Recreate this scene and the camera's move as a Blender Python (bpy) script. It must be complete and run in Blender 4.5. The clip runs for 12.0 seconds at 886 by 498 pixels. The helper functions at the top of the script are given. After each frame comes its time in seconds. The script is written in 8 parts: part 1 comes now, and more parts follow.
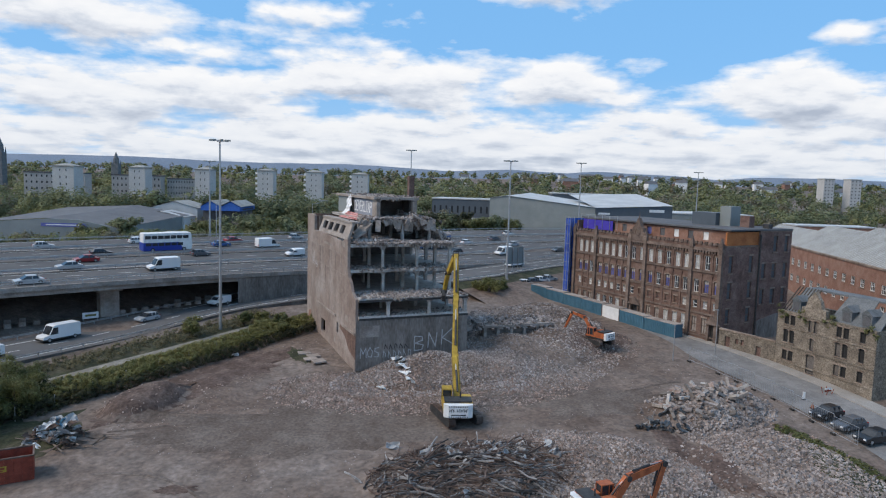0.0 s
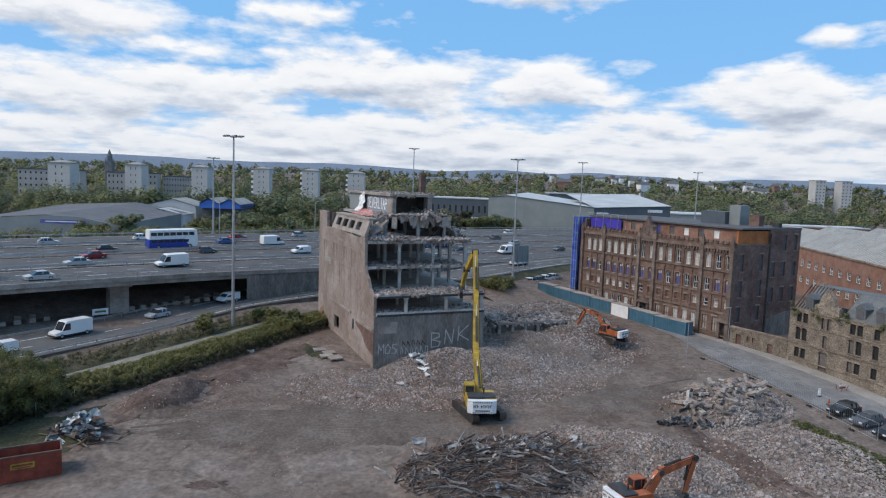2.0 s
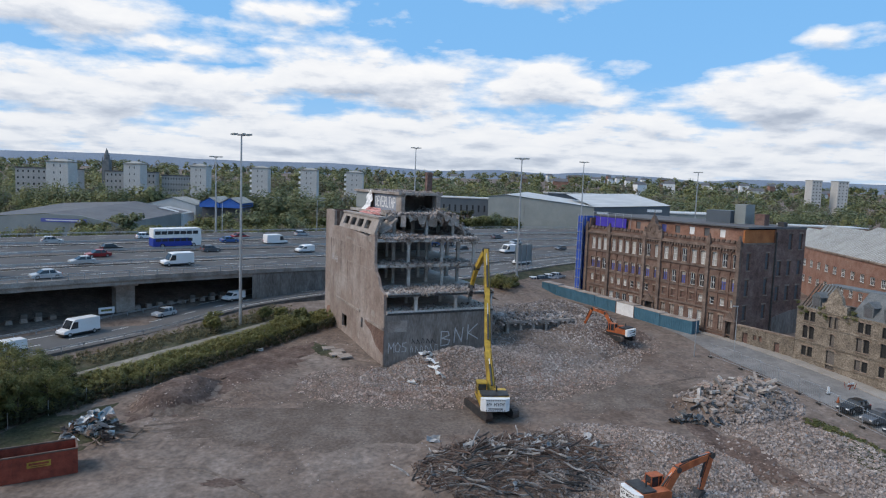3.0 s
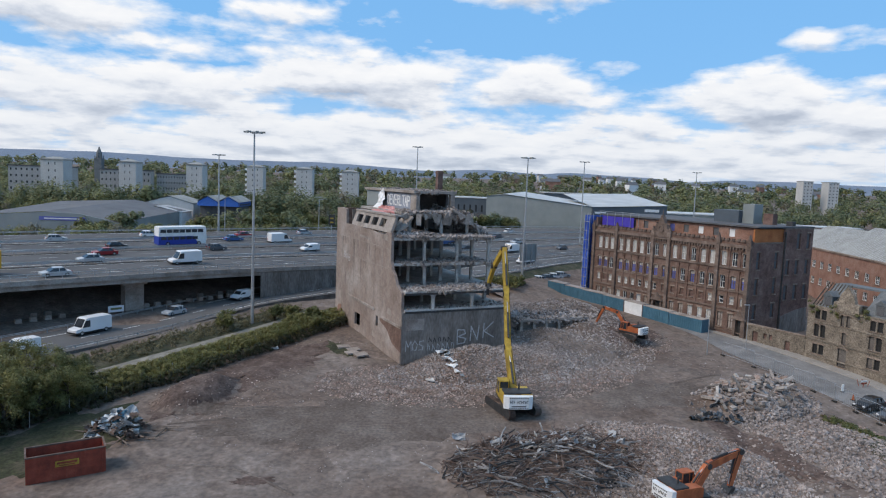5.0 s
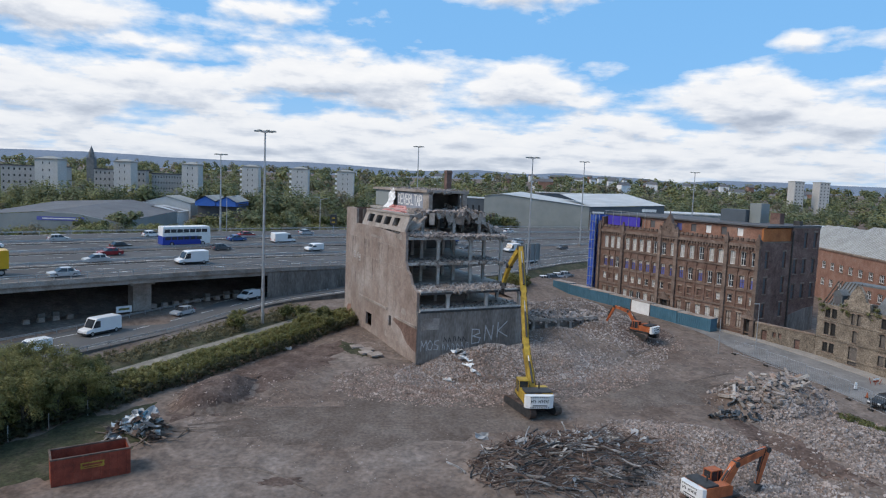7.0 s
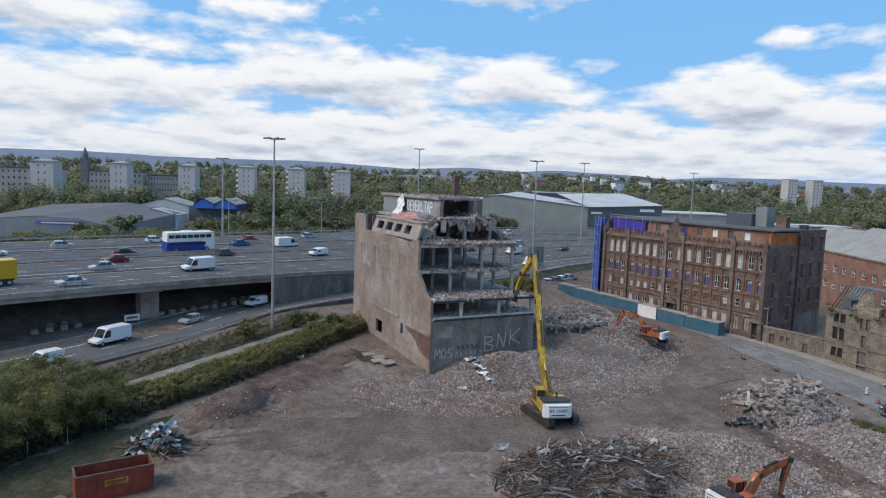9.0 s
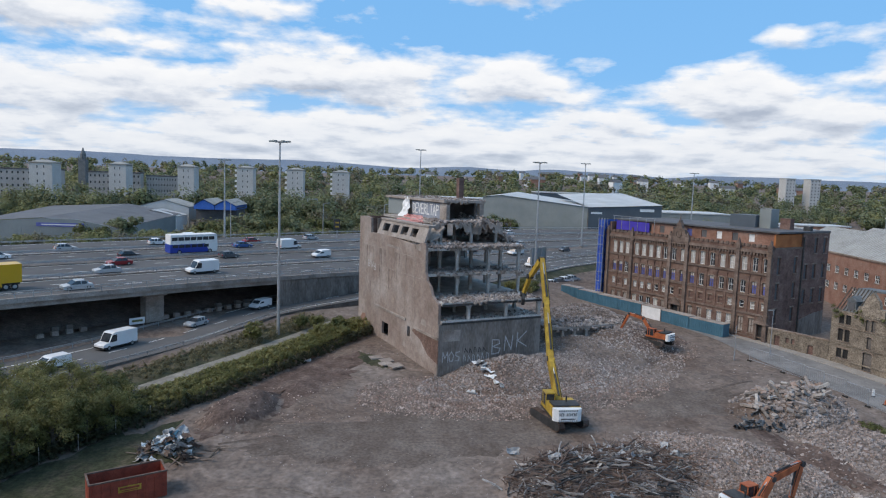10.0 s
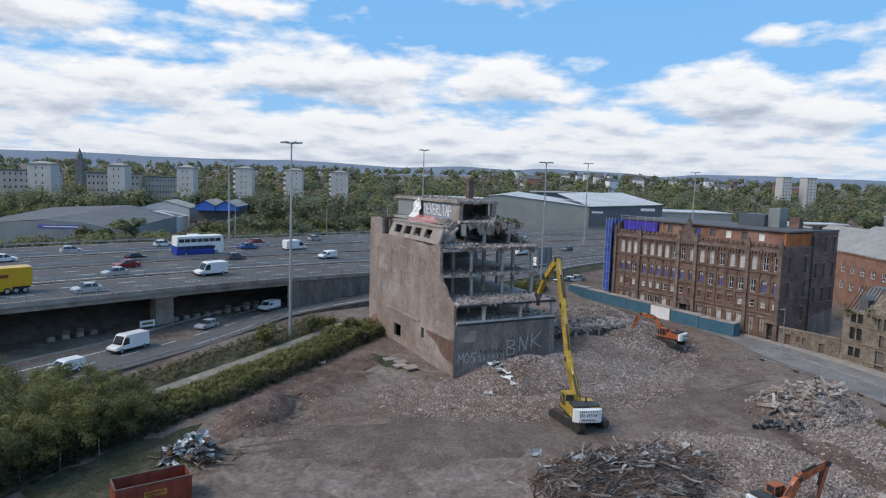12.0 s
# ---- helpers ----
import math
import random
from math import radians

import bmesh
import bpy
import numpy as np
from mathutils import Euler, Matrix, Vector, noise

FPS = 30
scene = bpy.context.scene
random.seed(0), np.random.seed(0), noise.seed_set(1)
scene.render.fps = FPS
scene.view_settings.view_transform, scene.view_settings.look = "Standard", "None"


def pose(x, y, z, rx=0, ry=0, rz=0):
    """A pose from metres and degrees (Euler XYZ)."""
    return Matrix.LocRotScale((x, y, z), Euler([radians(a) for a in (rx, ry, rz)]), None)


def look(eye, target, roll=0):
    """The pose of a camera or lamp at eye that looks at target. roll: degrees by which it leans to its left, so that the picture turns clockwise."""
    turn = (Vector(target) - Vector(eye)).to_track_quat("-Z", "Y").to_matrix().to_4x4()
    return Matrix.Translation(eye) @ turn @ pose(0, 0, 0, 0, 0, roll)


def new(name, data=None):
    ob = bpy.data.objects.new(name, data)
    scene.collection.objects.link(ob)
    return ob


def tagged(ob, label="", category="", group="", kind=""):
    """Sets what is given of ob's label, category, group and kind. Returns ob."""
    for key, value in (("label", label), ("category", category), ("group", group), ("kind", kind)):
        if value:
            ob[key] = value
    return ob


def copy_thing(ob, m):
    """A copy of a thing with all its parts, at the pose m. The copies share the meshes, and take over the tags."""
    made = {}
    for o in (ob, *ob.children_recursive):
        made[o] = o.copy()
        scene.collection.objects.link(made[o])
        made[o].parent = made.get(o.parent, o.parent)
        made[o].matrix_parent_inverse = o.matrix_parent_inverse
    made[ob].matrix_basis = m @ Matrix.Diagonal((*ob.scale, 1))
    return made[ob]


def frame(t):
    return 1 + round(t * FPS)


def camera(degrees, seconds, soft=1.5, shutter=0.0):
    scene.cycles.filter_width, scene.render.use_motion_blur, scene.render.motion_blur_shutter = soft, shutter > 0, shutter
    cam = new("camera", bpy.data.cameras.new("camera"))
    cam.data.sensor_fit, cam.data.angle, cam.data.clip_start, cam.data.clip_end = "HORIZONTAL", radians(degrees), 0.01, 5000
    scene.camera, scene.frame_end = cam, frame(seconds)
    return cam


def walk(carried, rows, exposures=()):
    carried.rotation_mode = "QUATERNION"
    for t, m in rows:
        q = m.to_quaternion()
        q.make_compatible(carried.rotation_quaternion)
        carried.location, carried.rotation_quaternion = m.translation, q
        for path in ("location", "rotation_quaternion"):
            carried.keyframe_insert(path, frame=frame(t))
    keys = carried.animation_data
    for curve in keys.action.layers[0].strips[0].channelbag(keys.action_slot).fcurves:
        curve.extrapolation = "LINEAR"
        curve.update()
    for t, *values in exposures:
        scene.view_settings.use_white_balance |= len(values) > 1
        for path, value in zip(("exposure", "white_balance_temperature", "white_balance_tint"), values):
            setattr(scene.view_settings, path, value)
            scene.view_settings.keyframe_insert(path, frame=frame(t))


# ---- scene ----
cam = camera(66.54, 12.0, 1.15)
# seconds, x, y, z, yaw, pitch, roll
PATH = [
    (0.0, -0.000, 0.000, 26.000, -0.000, -5.728, -1.690),
    (0.5, -0.931, -0.005, 25.838, -0.239, -5.734, -1.778),
    (1.0, -1.915, -0.016, 25.698, -0.455, -5.724, -1.859),
    (1.5, -2.921, -0.099, 25.556, -0.658, -5.700, -1.928),
    (2.0, -3.956, -0.110, 25.409, -0.848, -5.694, -2.016),
    (2.5, -5.013, -0.130, 25.277, -1.056, -5.697, -2.059),
    (3.0, -6.020, -0.157, 25.165, -1.250, -5.701, -2.093),
    (5.0, -9.927, -0.094, 24.799, -2.150, -5.676, -2.296),
    (5.5, -10.870, -0.012, 24.743, -2.371, -5.663, -2.329),
    (6.0, -11.748, 0.043, 24.579, -2.592, -5.619, -2.336),
    (6.5, -12.581, 0.151, 24.465, -2.807, -5.592, -2.359),
    (7.0, -13.420, 0.211, 24.539, -3.008, -5.628, -2.310),
    (9.0, -16.370, 0.556, 25.884, -3.699, -5.805, -2.080),
    (9.5, -17.110, 0.650, 26.221, -3.851, -5.843, -2.060),
    (10.0, -17.841, 0.734, 26.408, -3.975, -5.875, -1.972),
    (10.5, -18.561, 0.789, 26.449, -4.099, -5.872, -1.921),
    (11.0, -19.274, 0.865, 26.472, -4.234, -5.874, -1.898),
    (11.5, -19.995, 1.017, 26.482, -4.331, -5.878, -1.869),
    (12.0, -20.676, 1.177, 26.503, -4.463, -5.898, -1.755),
]
walk(cam, [(t, pose(x, y, z, 90 + pitch, roll, yaw)) for t, x, y, z, yaw, pitch, roll in PATH])

# ---- world, sun, exposure ----
SUN_AZ, SUN_EL = radians(252), radians(46)   # compass direction the light comes from, from +y clockwise
world = bpy.data.worlds.new("sky")
scene.world = world
world.use_nodes = True
wn, wl = world.node_tree.nodes, world.node_tree.links
wn.clear()


def wnode(kind, **values):
    n = wn.new(kind)
    for key, value in values.items():
        n.inputs[key].default_value = value
    return n


def wmath(op, a, b=None):
    n = wn.new("ShaderNodeMath")
    n.operation = op
    for i, v in enumerate((a, b)):
        if v is None:
            continue
        if isinstance(v, (int, float)):
            n.inputs[i].default_value = v
        else:
            wl.new(v, n.inputs[i])
    return n.outputs[0]


def wramp(value, stops):
    n = wn.new("ShaderNodeValToRGB")
    els = n.color_ramp.elements
    while len(els) < len(stops):
        els.new(0.5)
    for el, (p, c) in zip(els, stops):
        el.position, el.color = p, (*c, 1) if len(c) == 3 else c
    wl.new(value, n.inputs[0])
    return n.outputs[0]


def wmix(fac, a, b):
    n = wn.new("ShaderNodeMix")
    n.data_type = "RGBA"
    for sock, v in ((n.inputs[0], fac), (n.inputs[6], a), (n.inputs[7], b)):
        if isinstance(v, (int, float)):
            sock.default_value = v
        elif isinstance(v, tuple):
            sock.default_value = (*v, 1)
        else:
            wl.new(v, sock)
    return n.outputs[2]


nishita = wn.new("ShaderNodeTexSky")
nishita.sky_type = "NISHITA"
nishita.sun_disc = False
nishita.sun_elevation, nishita.sun_rotation = SUN_EL, SUN_AZ
nishita.air_density, nishita.dust_density = 1.0, 0.6
sky_scaled = wn.new("ShaderNodeVectorMath")
sky_scaled.operation = "SCALE"
sky_scaled.inputs[3].default_value = 0.105
wl.new(nishita.outputs[0], sky_scaled.inputs[0])
coord = wn.new("ShaderNodeTexCoord")
split = wn.new("ShaderNodeSeparateXYZ")
wl.new(coord.outputs["Generated"], split.inputs[0])
height = wmath("MAXIMUM", split.outputs[2], 0.0)


azimuth = wmath("ARCTAN2", split.outputs[0], split.outputs[1])
# cloud masses: azimuth and height of the middle, half width, half height, thickness
CLOUDS = [
    (-0.49, 0.198, 0.17, 0.050, 1.0), (-0.33, 0.166, 0.13, 0.026, 0.8), (-0.50, 0.100, 0.20, 0.048, 0.9), (-0.30, 0.122, 0.20, 0.032, 0.9),
    (-0.06, 0.138, 0.22, 0.055, 1.0), (0.14, 0.138, 0.20, 0.042, 0.9), (0.02, 0.042, 1.10, 0.080, 1.0), (0.47, 0.118, 0.14, 0.056, 1.0),
    (0.58, 0.095, 0.16, 0.050, 0.9), (0.18, 0.266, 0.14, 0.032, 0.8), (-0.16, 0.224, 0.10, 0.018, 0.32), (-0.13, 0.194, 0.11, 0.014, 0.30),
    (0.53, 0.199, 0.035, 0.014, 0.38), (0.61, 0.195, 0.06, 0.018, 0.45), (0.66, 0.140, 0.10, 0.032, 0.7),
]
beyond = wmath("GREATER_THAN", wmath("MAXIMUM", wmath("MULTIPLY", wmath("ABSOLUTE", azimuth), 1.35), wmath("MULTIPLY", height, 3.3)), 1.0)


def cloud_shape(lift):
    """Cloud thickness in the direction raised by lift."""
    h = wmath("ADD", height, lift)
    d = wmath("ADD", h, 0.13)
    flat = wn.new("ShaderNodeCombineXYZ")
    wl.new(wmath("DIVIDE", split.outputs[0], d), flat.inputs[0])
    wl.new(wmath("DIVIDE", split.outputs[1], d), flat.inputs[1])
    flat.inputs[2].default_value = 4.3
    upright = wn.new("ShaderNodeCombineXYZ")
    wl.new(azimuth, upright.inputs[0])
    wl.new(wmath("MULTIPLY", h, 2.3), upright.inputs[1])
    grain = []
    for vec, scale, detail, rough, dist in ((flat, 0.9, 3, 0.5, 0.2), (flat, 2.3, 9, 0.55, 0.15), (upright, 7.0, 9, 0.55, 0.1), (upright, 20.0, 6, 0.55, 0.1)):
        n = wnode("ShaderNodeTexNoise", Scale=scale, Detail=detail, Roughness=rough, Distortion=dist)
        wl.new(vec.outputs[0], n.inputs["Vector"])
        grain.append(wmath("SUBTRACT", n.outputs[0], 0.5))
    mass = wmath("MULTIPLY", wmath("SUBTRACT", wmath("MULTIPLY", grain[0], 6.0), 0.1), beyond)
    mass = wmath("SUBTRACT", mass, wmath("SUBTRACT", 1.0, beyond))
    for a0, h0, ra, rh, thick in CLOUDS:
        u = wmath("DIVIDE", wmath("SUBTRACT", azimuth, a0), ra)
        v = wmath("DIVIDE", wmath("SUBTRACT", h, h0), rh)
        r2 = wmath("ADD", wmath("MULTIPLY", u, u), wmath("MULTIPLY", v, v))
        mass = wmath("MAXIMUM", mass, wmath("MULTIPLY", wmath("SUBTRACT", 1.0, wmath("SQRT", r2)), thick))
    fluff = wmath("ADD", wmath("MULTIPLY", grain[1], 1.5), wmath("ADD", wmath("MULTIPLY", grain[2], 1.7), wmath("MULTIPLY", grain[3], 0.7)))
    return wmath("ADD", mass, fluff)


shape = cloud_shape(0.0)
above = cloud_shape(0.014)
cover = wramp(shape, [(0.0, (0, 0, 0)), (0.20, (0.45, 0.45, 0.45)), (0.44, (1, 1, 1))])
under = wmath("ADD", wmath("MULTIPLY", wmath("SUBTRACT", above, shape), 0.75), wmath("MULTIPLY", shape, 0.34))
cloud_colour = wramp(wmath("ADD", under, 0.12), [(0.0, (0.96, 0.965, 0.98)), (0.26, (0.88, 0.90, 0.94)), (0.46, (0.66, 0.71, 0.80)), (0.72, (0.42, 0.48, 0.59))])
haze = wramp(height, [(0.0, (1, 1, 1)), (0.05, (0.5, 0.5, 0.5)), (0.15, (0, 0, 0))])
blue = wmix(0.8, sky_scaled.outputs[0], (0.21, 0.53, 0.98))
blue = wmix(wmath("MULTIPLY", haze, 0.75), blue, (0.48, 0.67, 0.90))
cloud_colour = wmix(wmath("MULTIPLY", haze, 0.45), cloud_colour, (0.60, 0.67, 0.77))
back = wnode("ShaderNodeBackground", Strength=1.0)
wl.new(wmix(cover, blue, cloud_colour), back.inputs[0])
wout = wn.new("ShaderNodeOutputWorld")
wl.new(back.outputs[0], wout.inputs[0])

sun = new("sun", bpy.data.lights.new("sun", "SUN"))
sun.data.energy, sun.data.angle, sun.data.color = 2.5, radians(30), (1.0, 0.86, 0.72)
sun_dir = Vector((math.sin(SUN_AZ) * math.cos(SUN_EL), math.cos(SUN_AZ) * math.cos(SUN_EL), math.sin(SUN_EL)))
sun.matrix_world = look(sun_dir * 300, (0, 0, 0))

# ---- materials ----
MATS = {}


def mat(name, colours, rough=0.85, scale=1.0, metal=0.0, bump=0.0, bump_scale=20.0, fine=0.25, per_object=0.0, spec=0.3, island=0.0, streak=1.0, mid=0.0, mid_scale=0.8):
    """A surface with patches of the colours at two scales (scale: patches a metre), fine grain and relief."""
    if name in MATS:
        return MATS[name]
    m = bpy.data.materials.new(name)
    m.use_nodes = True
    nt = m.node_tree
    n, l = nt.nodes, nt.links
    bsdf = n["Principled BSDF"]
    bsdf.inputs["Roughness"].default_value = rough
    bsdf.inputs["Metallic"].default_value = metal
    bsdf.inputs["Specular IOR Level"].default_value = spec
    tex = n.new("ShaderNodeTexCoord")
    where = tex.outputs["Object"]
    if per_object:
        info = n.new("ShaderNodeObjectInfo")
        off = n.new("ShaderNodeVectorMath")
        off.operation = "MULTIPLY_ADD"
        off.inputs[1].default_value = (1, 1, 1)
        l.new(where, off.inputs[0])
        sc = n.new("ShaderNodeMath")
        sc.operation = "MULTIPLY"
        sc.inputs[1].default_value = 40
        l.new(info.outputs["Random"], sc.inputs[0])
        l.new(sc.outputs[0], off.inputs[2])
        where = off.outputs[0]
    if streak != 1.0:
        mp = n.new("ShaderNodeMapping")
        mp.inputs["Scale"].default_value = (1, 1, streak)
        l.new(where, mp.inputs["Vector"])
        where = mp.outputs[0]
    noise1 = n.new("ShaderNodeTexNoise")
    noise1.inputs["Scale"].default_value, noise1.inputs["Detail"].default_value, noise1.inputs["Roughness"].default_value = scale, 9, 0.65
    l.new(where, noise1.inputs["Vector"])
    ramp = n.new("ShaderNodeValToRGB")
    els = ramp.color_ramp.elements
    k = len(colours)
    while len(els) < k:
        els.new(0.5)
    for i, c in enumerate(colours):
        els[i].position = 0.34 + 0.32 * i / max(k - 1, 1)
        els[i].color = (*c, 1)
    l.new(noise1.outputs[0], ramp.inputs[0])
    colour = ramp.outputs[0]
    noise2 = n.new("ShaderNodeTexNoise")
    noise2.inputs["Scale"].default_value, noise2.inputs["Detail"].default_value = bump_scale, 5
    l.new(where, noise2.inputs["Vector"])
    value = n.new("ShaderNodeMapRange")
    value.inputs[1].default_value, value.inputs[2].default_value = 0.3, 0.7
    value.inputs[3].default_value, value.inputs[4].default_value = 1 - fine, 1 + fine
    l.new(noise2.outputs[0], value.inputs[0])
    factor = value.outputs[0]
    for amount, source in ((per_object, "ShaderNodeObjectInfo"), (island, "ShaderNodeNewGeometry")):
        if not amount:
            continue
        src = n.new(source)
        rng = n.new("ShaderNodeMapRange")
        rng.inputs[3].default_value, rng.inputs[4].default_value = 1 - amount, 1 + amount
        l.new(src.outputs["Random" if source == "ShaderNodeObjectInfo" else "Random Per Island"], rng.inputs[0])
        mul = n.new("ShaderNodeMath")
        mul.operation = "MULTIPLY"
        l.new(factor, mul.inputs[0])
        l.new(rng.outputs[0], mul.inputs[1])
        factor = mul.outputs[0]
    if mid:
        blot = n.new("ShaderNodeTexNoise")
        blot.inputs["Scale"].default_value, blot.inputs["Detail"].default_value, blot.inputs["Distortion"].default_value = mid_scale, 7, 1.2
        l.new(where, blot.inputs["Vector"])
        rng = n.new("ShaderNodeMapRange")
        rng.inputs[1].default_value, rng.inputs[2].default_value = 0.32, 0.68
        rng.inputs[3].default_value, rng.inputs[4].default_value = 1 - mid, 1 + mid
        l.new(blot.outputs[0], rng.inputs[0])
        mul = n.new("ShaderNodeMath")
        mul.operation = "MULTIPLY"
        l.new(factor, mul.inputs[0])
        l.new(rng.outputs[0], mul.inputs[1])
        factor = mul.outputs[0]
    tint = n.new("ShaderNodeVectorMath")
    tint.operation = "SCALE"
    l.new(colour, tint.inputs[0])
    l.new(factor, tint.inputs[3])
    l.new(tint.outputs[0], bsdf.inputs["Base Color"])
    if bump:
        bn = n.new("ShaderNodeBump")
        bn.inputs["Strength"].default_value, bn.inputs["Distance"].default_value = 1.0, bump
        l.new(noise2.outputs[0], bn.inputs["Height"])
        l.new(bn.outputs[0], bsdf.inputs["Normal"])
    MATS[name] = m
    return m


def leaf_mat(name, a, b, vary=0.3):
    m = mat(name, [a, b], rough=0.6, scale=0.35, fine=0.3, bump_scale=2.0, island=vary)
    nt = m.node_tree
    bsdf, out = nt.nodes["Principled BSDF"], nt.nodes["Material Output"]
    thin = nt.nodes.new("ShaderNodeBsdfTranslucent")
    nt.links.new(bsdf.inputs["Base Color"].links[0].from_socket, thin.inputs["Color"])
    both = nt.nodes.new("ShaderNodeMixShader")
    both.inputs[0].default_value = 0.35
    nt.links.new(bsdf.outputs[0], both.inputs[1])
    nt.links.new(thin.outputs[0], both.inputs[2])
    nt.links.new(both.outputs[0], out.inputs["Surface"])
    return m


def glass_mat():
    m = mat("window glass", [(0.02, 0.024, 0.03), (0.05, 0.055, 0.06)], rough=0.08, scale=0.6, spec=0.6)
    return m


M_DIRT = mat("site dirt", [(0.098, 0.068, 0.052), (0.142, 0.106, 0.086), (0.176, 0.140, 0.118), (0.205, 0.170, 0.148)], rough=0.95, scale=0.06, bump=0.08, bump_scale=2.2, fine=0.25, mid=0.26, mid_scale=0.45)
M_RUBBLE = mat("crushed rubble", [(0.15, 0.12, 0.105), (0.24, 0.205, 0.19), (0.31, 0.28, 0.265)], rough=0.95, scale=0.3, bump=0.15, bump_scale=3.0, fine=0.4)
M_CHUNK = mat("concrete chunks", [(0.172, 0.142, 0.127), (0.258, 0.222, 0.203), (0.35, 0.315, 0.295)], rough=0.9, scale=0.22, fine=0.25, bump_scale=6, island=0.45)
M_BRICKBIT = mat("brick rubble", [(0.195, 0.130, 0.105), (0.275, 0.205, 0.172), (0.35, 0.295, 0.262)], rough=0.9, scale=0.6, fine=0.25, bump_scale=6, island=0.5)
M_ASPHALT = mat("motorway asphalt", [(0.086, 0.083, 0.082), (0.104, 0.101, 0.099), (0.122, 0.118, 0.116)], rough=0.9, scale=0.05, fine=0.12, bump_scale=8, mid=0.07, mid_scale=0.25)
M_STREET = mat("street asphalt", [(0.16, 0.153, 0.147), (0.205, 0.196, 0.188), (0.25, 0.238, 0.226)], rough=0.9, scale=0.15, fine=0.15, bump_scale=6, mid=0.16, mid_scale=0.5)
M_PAVE = mat("pavement", [(0.26, 0.24, 0.215), (0.35, 0.325, 0.295)], rough=0.9, scale=0.4, fine=0.15, bump_scale=8)
M_WHITE = mat("road paint", [(0.6, 0.6, 0.58), (0.75, 0.75, 0.73)], rough=0.7, scale=2)
M_CONC = mat("weathered concrete", [(0.20, 0.165, 0.14), (0.31, 0.27, 0.24), (0.40, 0.36, 0.325)], rough=0.9, scale=0.3, fine=0.2, bump=0.03, bump_scale=5, per_object=0.08)
M_COLUMN = mat("pale broken concrete", [(0.30, 0.27, 0.245), (0.40, 0.37, 0.34), (0.50, 0.47, 0.44)], rough=0.9, scale=0.5, fine=0.2, bump_scale=5, per_object=0.15)
# also the stand-in for shade inside the block and under the deck
M_CONC_DARK = mat("dark concrete", [(0.095, 0.082, 0.073), (0.145, 0.128, 0.115), (0.20, 0.18, 0.162)], rough=0.92, scale=0.35, fine=0.2, bump_scale=4)
M_RENDER = mat("pinkish wall render", [(0.20, 0.150, 0.125), (0.255, 0.200, 0.170), (0.295, 0.243, 0.212), (0.36, 0.312, 0.28)], rough=0.92, scale=0.16, fine=0.16, bump=0.02, bump_scale=5, mid=0.16, mid_scale=0.9)
M_BRICK = mat("old red brick", [(0.110, 0.066, 0.052), (0.155, 0.098, 0.077), (0.205, 0.142, 0.115)], rough=0.9, scale=0.5, fine=0.3, bump=0.02, bump_scale=6, mid=0.15)
M_SAND = mat("soot-stained sandstone", [(0.135, 0.098, 0.075), (0.22, 0.168, 0.132), (0.32, 0.255, 0.205)], rough=0.9, scale=0.5, fine=0.22, bump=0.03, bump_scale=5, per_object=0.15)
M_TRIM = mat("sooty stone trim", [(0.105, 0.076, 0.062), (0.165, 0.122, 0.100), (0.24, 0.185, 0.152)], rough=0.9, scale=0.6, fine=0.25, bump_scale=5, per_object=0.15)
M_BRICK2 = mat("orange-red brick", [(0.20, 0.105, 0.075), (0.27, 0.15, 0.11), (0.31, 0.20, 0.155)], rough=0.9, scale=0.4, fine=0.25, bump_scale=8)
M_BRICKDARK = mat("dark gable brick", [(0.115, 0.068, 0.056), (0.165, 0.103, 0.086), (0.215, 0.146, 0.122)], rough=0.9, scale=0.35, fine=0.3, bump_scale=6, mid=0.2)
M_STONE = mat("blond rubble stone", [(0.14, 0.115, 0.090), (0.205, 0.17, 0.132), (0.275, 0.232, 0.182)], rough=0.92, scale=0.7, fine=0.45, bump=0.05, bump_scale=4.5, per_object=0.18)
M_SLATE = mat("grey slate", [(0.10, 0.11, 0.115), (0.17, 0.18, 0.185)], rough=0.75, scale=0.6, fine=0.2, bump_scale=6)
M_GLASS = glass_mat()
M_BOARD = mat("pale window board", [(0.36, 0.345, 0.32), (0.52, 0.505, 0.475)], rough=0.8, scale=1.5, per_object=0.2)
M_BLUEBOARD = mat("blue window board", [(0.075, 0.085, 0.26), (0.12, 0.135, 0.36)], rough=0.7, scale=1.5, per_object=0.25)
M_BLUE = mat("blue sheeting", [(0.035, 0.085, 0.42), (0.085, 0.19, 0.62)], rough=0.6, scale=0.6, bump=0.05, bump_scale=2)
M_VIOLET = mat("violet sheeting", [(0.045, 0.03, 0.30), (0.08, 0.06, 0.42)], rough=0.6, scale=0.9)
M_ORANGEWALL = mat("exposed orange plaster", [(0.30, 0.10, 0.035), (0.45, 0.17, 0.06)], rough=0.85, scale=0.6)
M_TEAL = mat("blue painted steel", [(0.045, 0.115, 0.165), (0.075, 0.17, 0.235)], rough=0.55, scale=0.6, per_object=0.2, fine=0.15)
M_RUST = mat("rusty steel", [(0.055, 0.038, 0.032), (0.11, 0.075, 0.06), (0.16, 0.13, 0.115)], rough=0.8, scale=0.8, fine=0.3, island=0.4)
M_STEEL = mat("galvanised steel", [(0.34, 0.35, 0.36), (0.46, 0.47, 0.48)], rough=0.45, metal=0.6, scale=1.0)
M_SCRAP = mat("mixed scrap metal", [(0.105, 0.096, 0.09), (0.19, 0.18, 0.172), (0.36, 0.35, 0.34)], rough=0.6, scale=0.5, island=0.5)
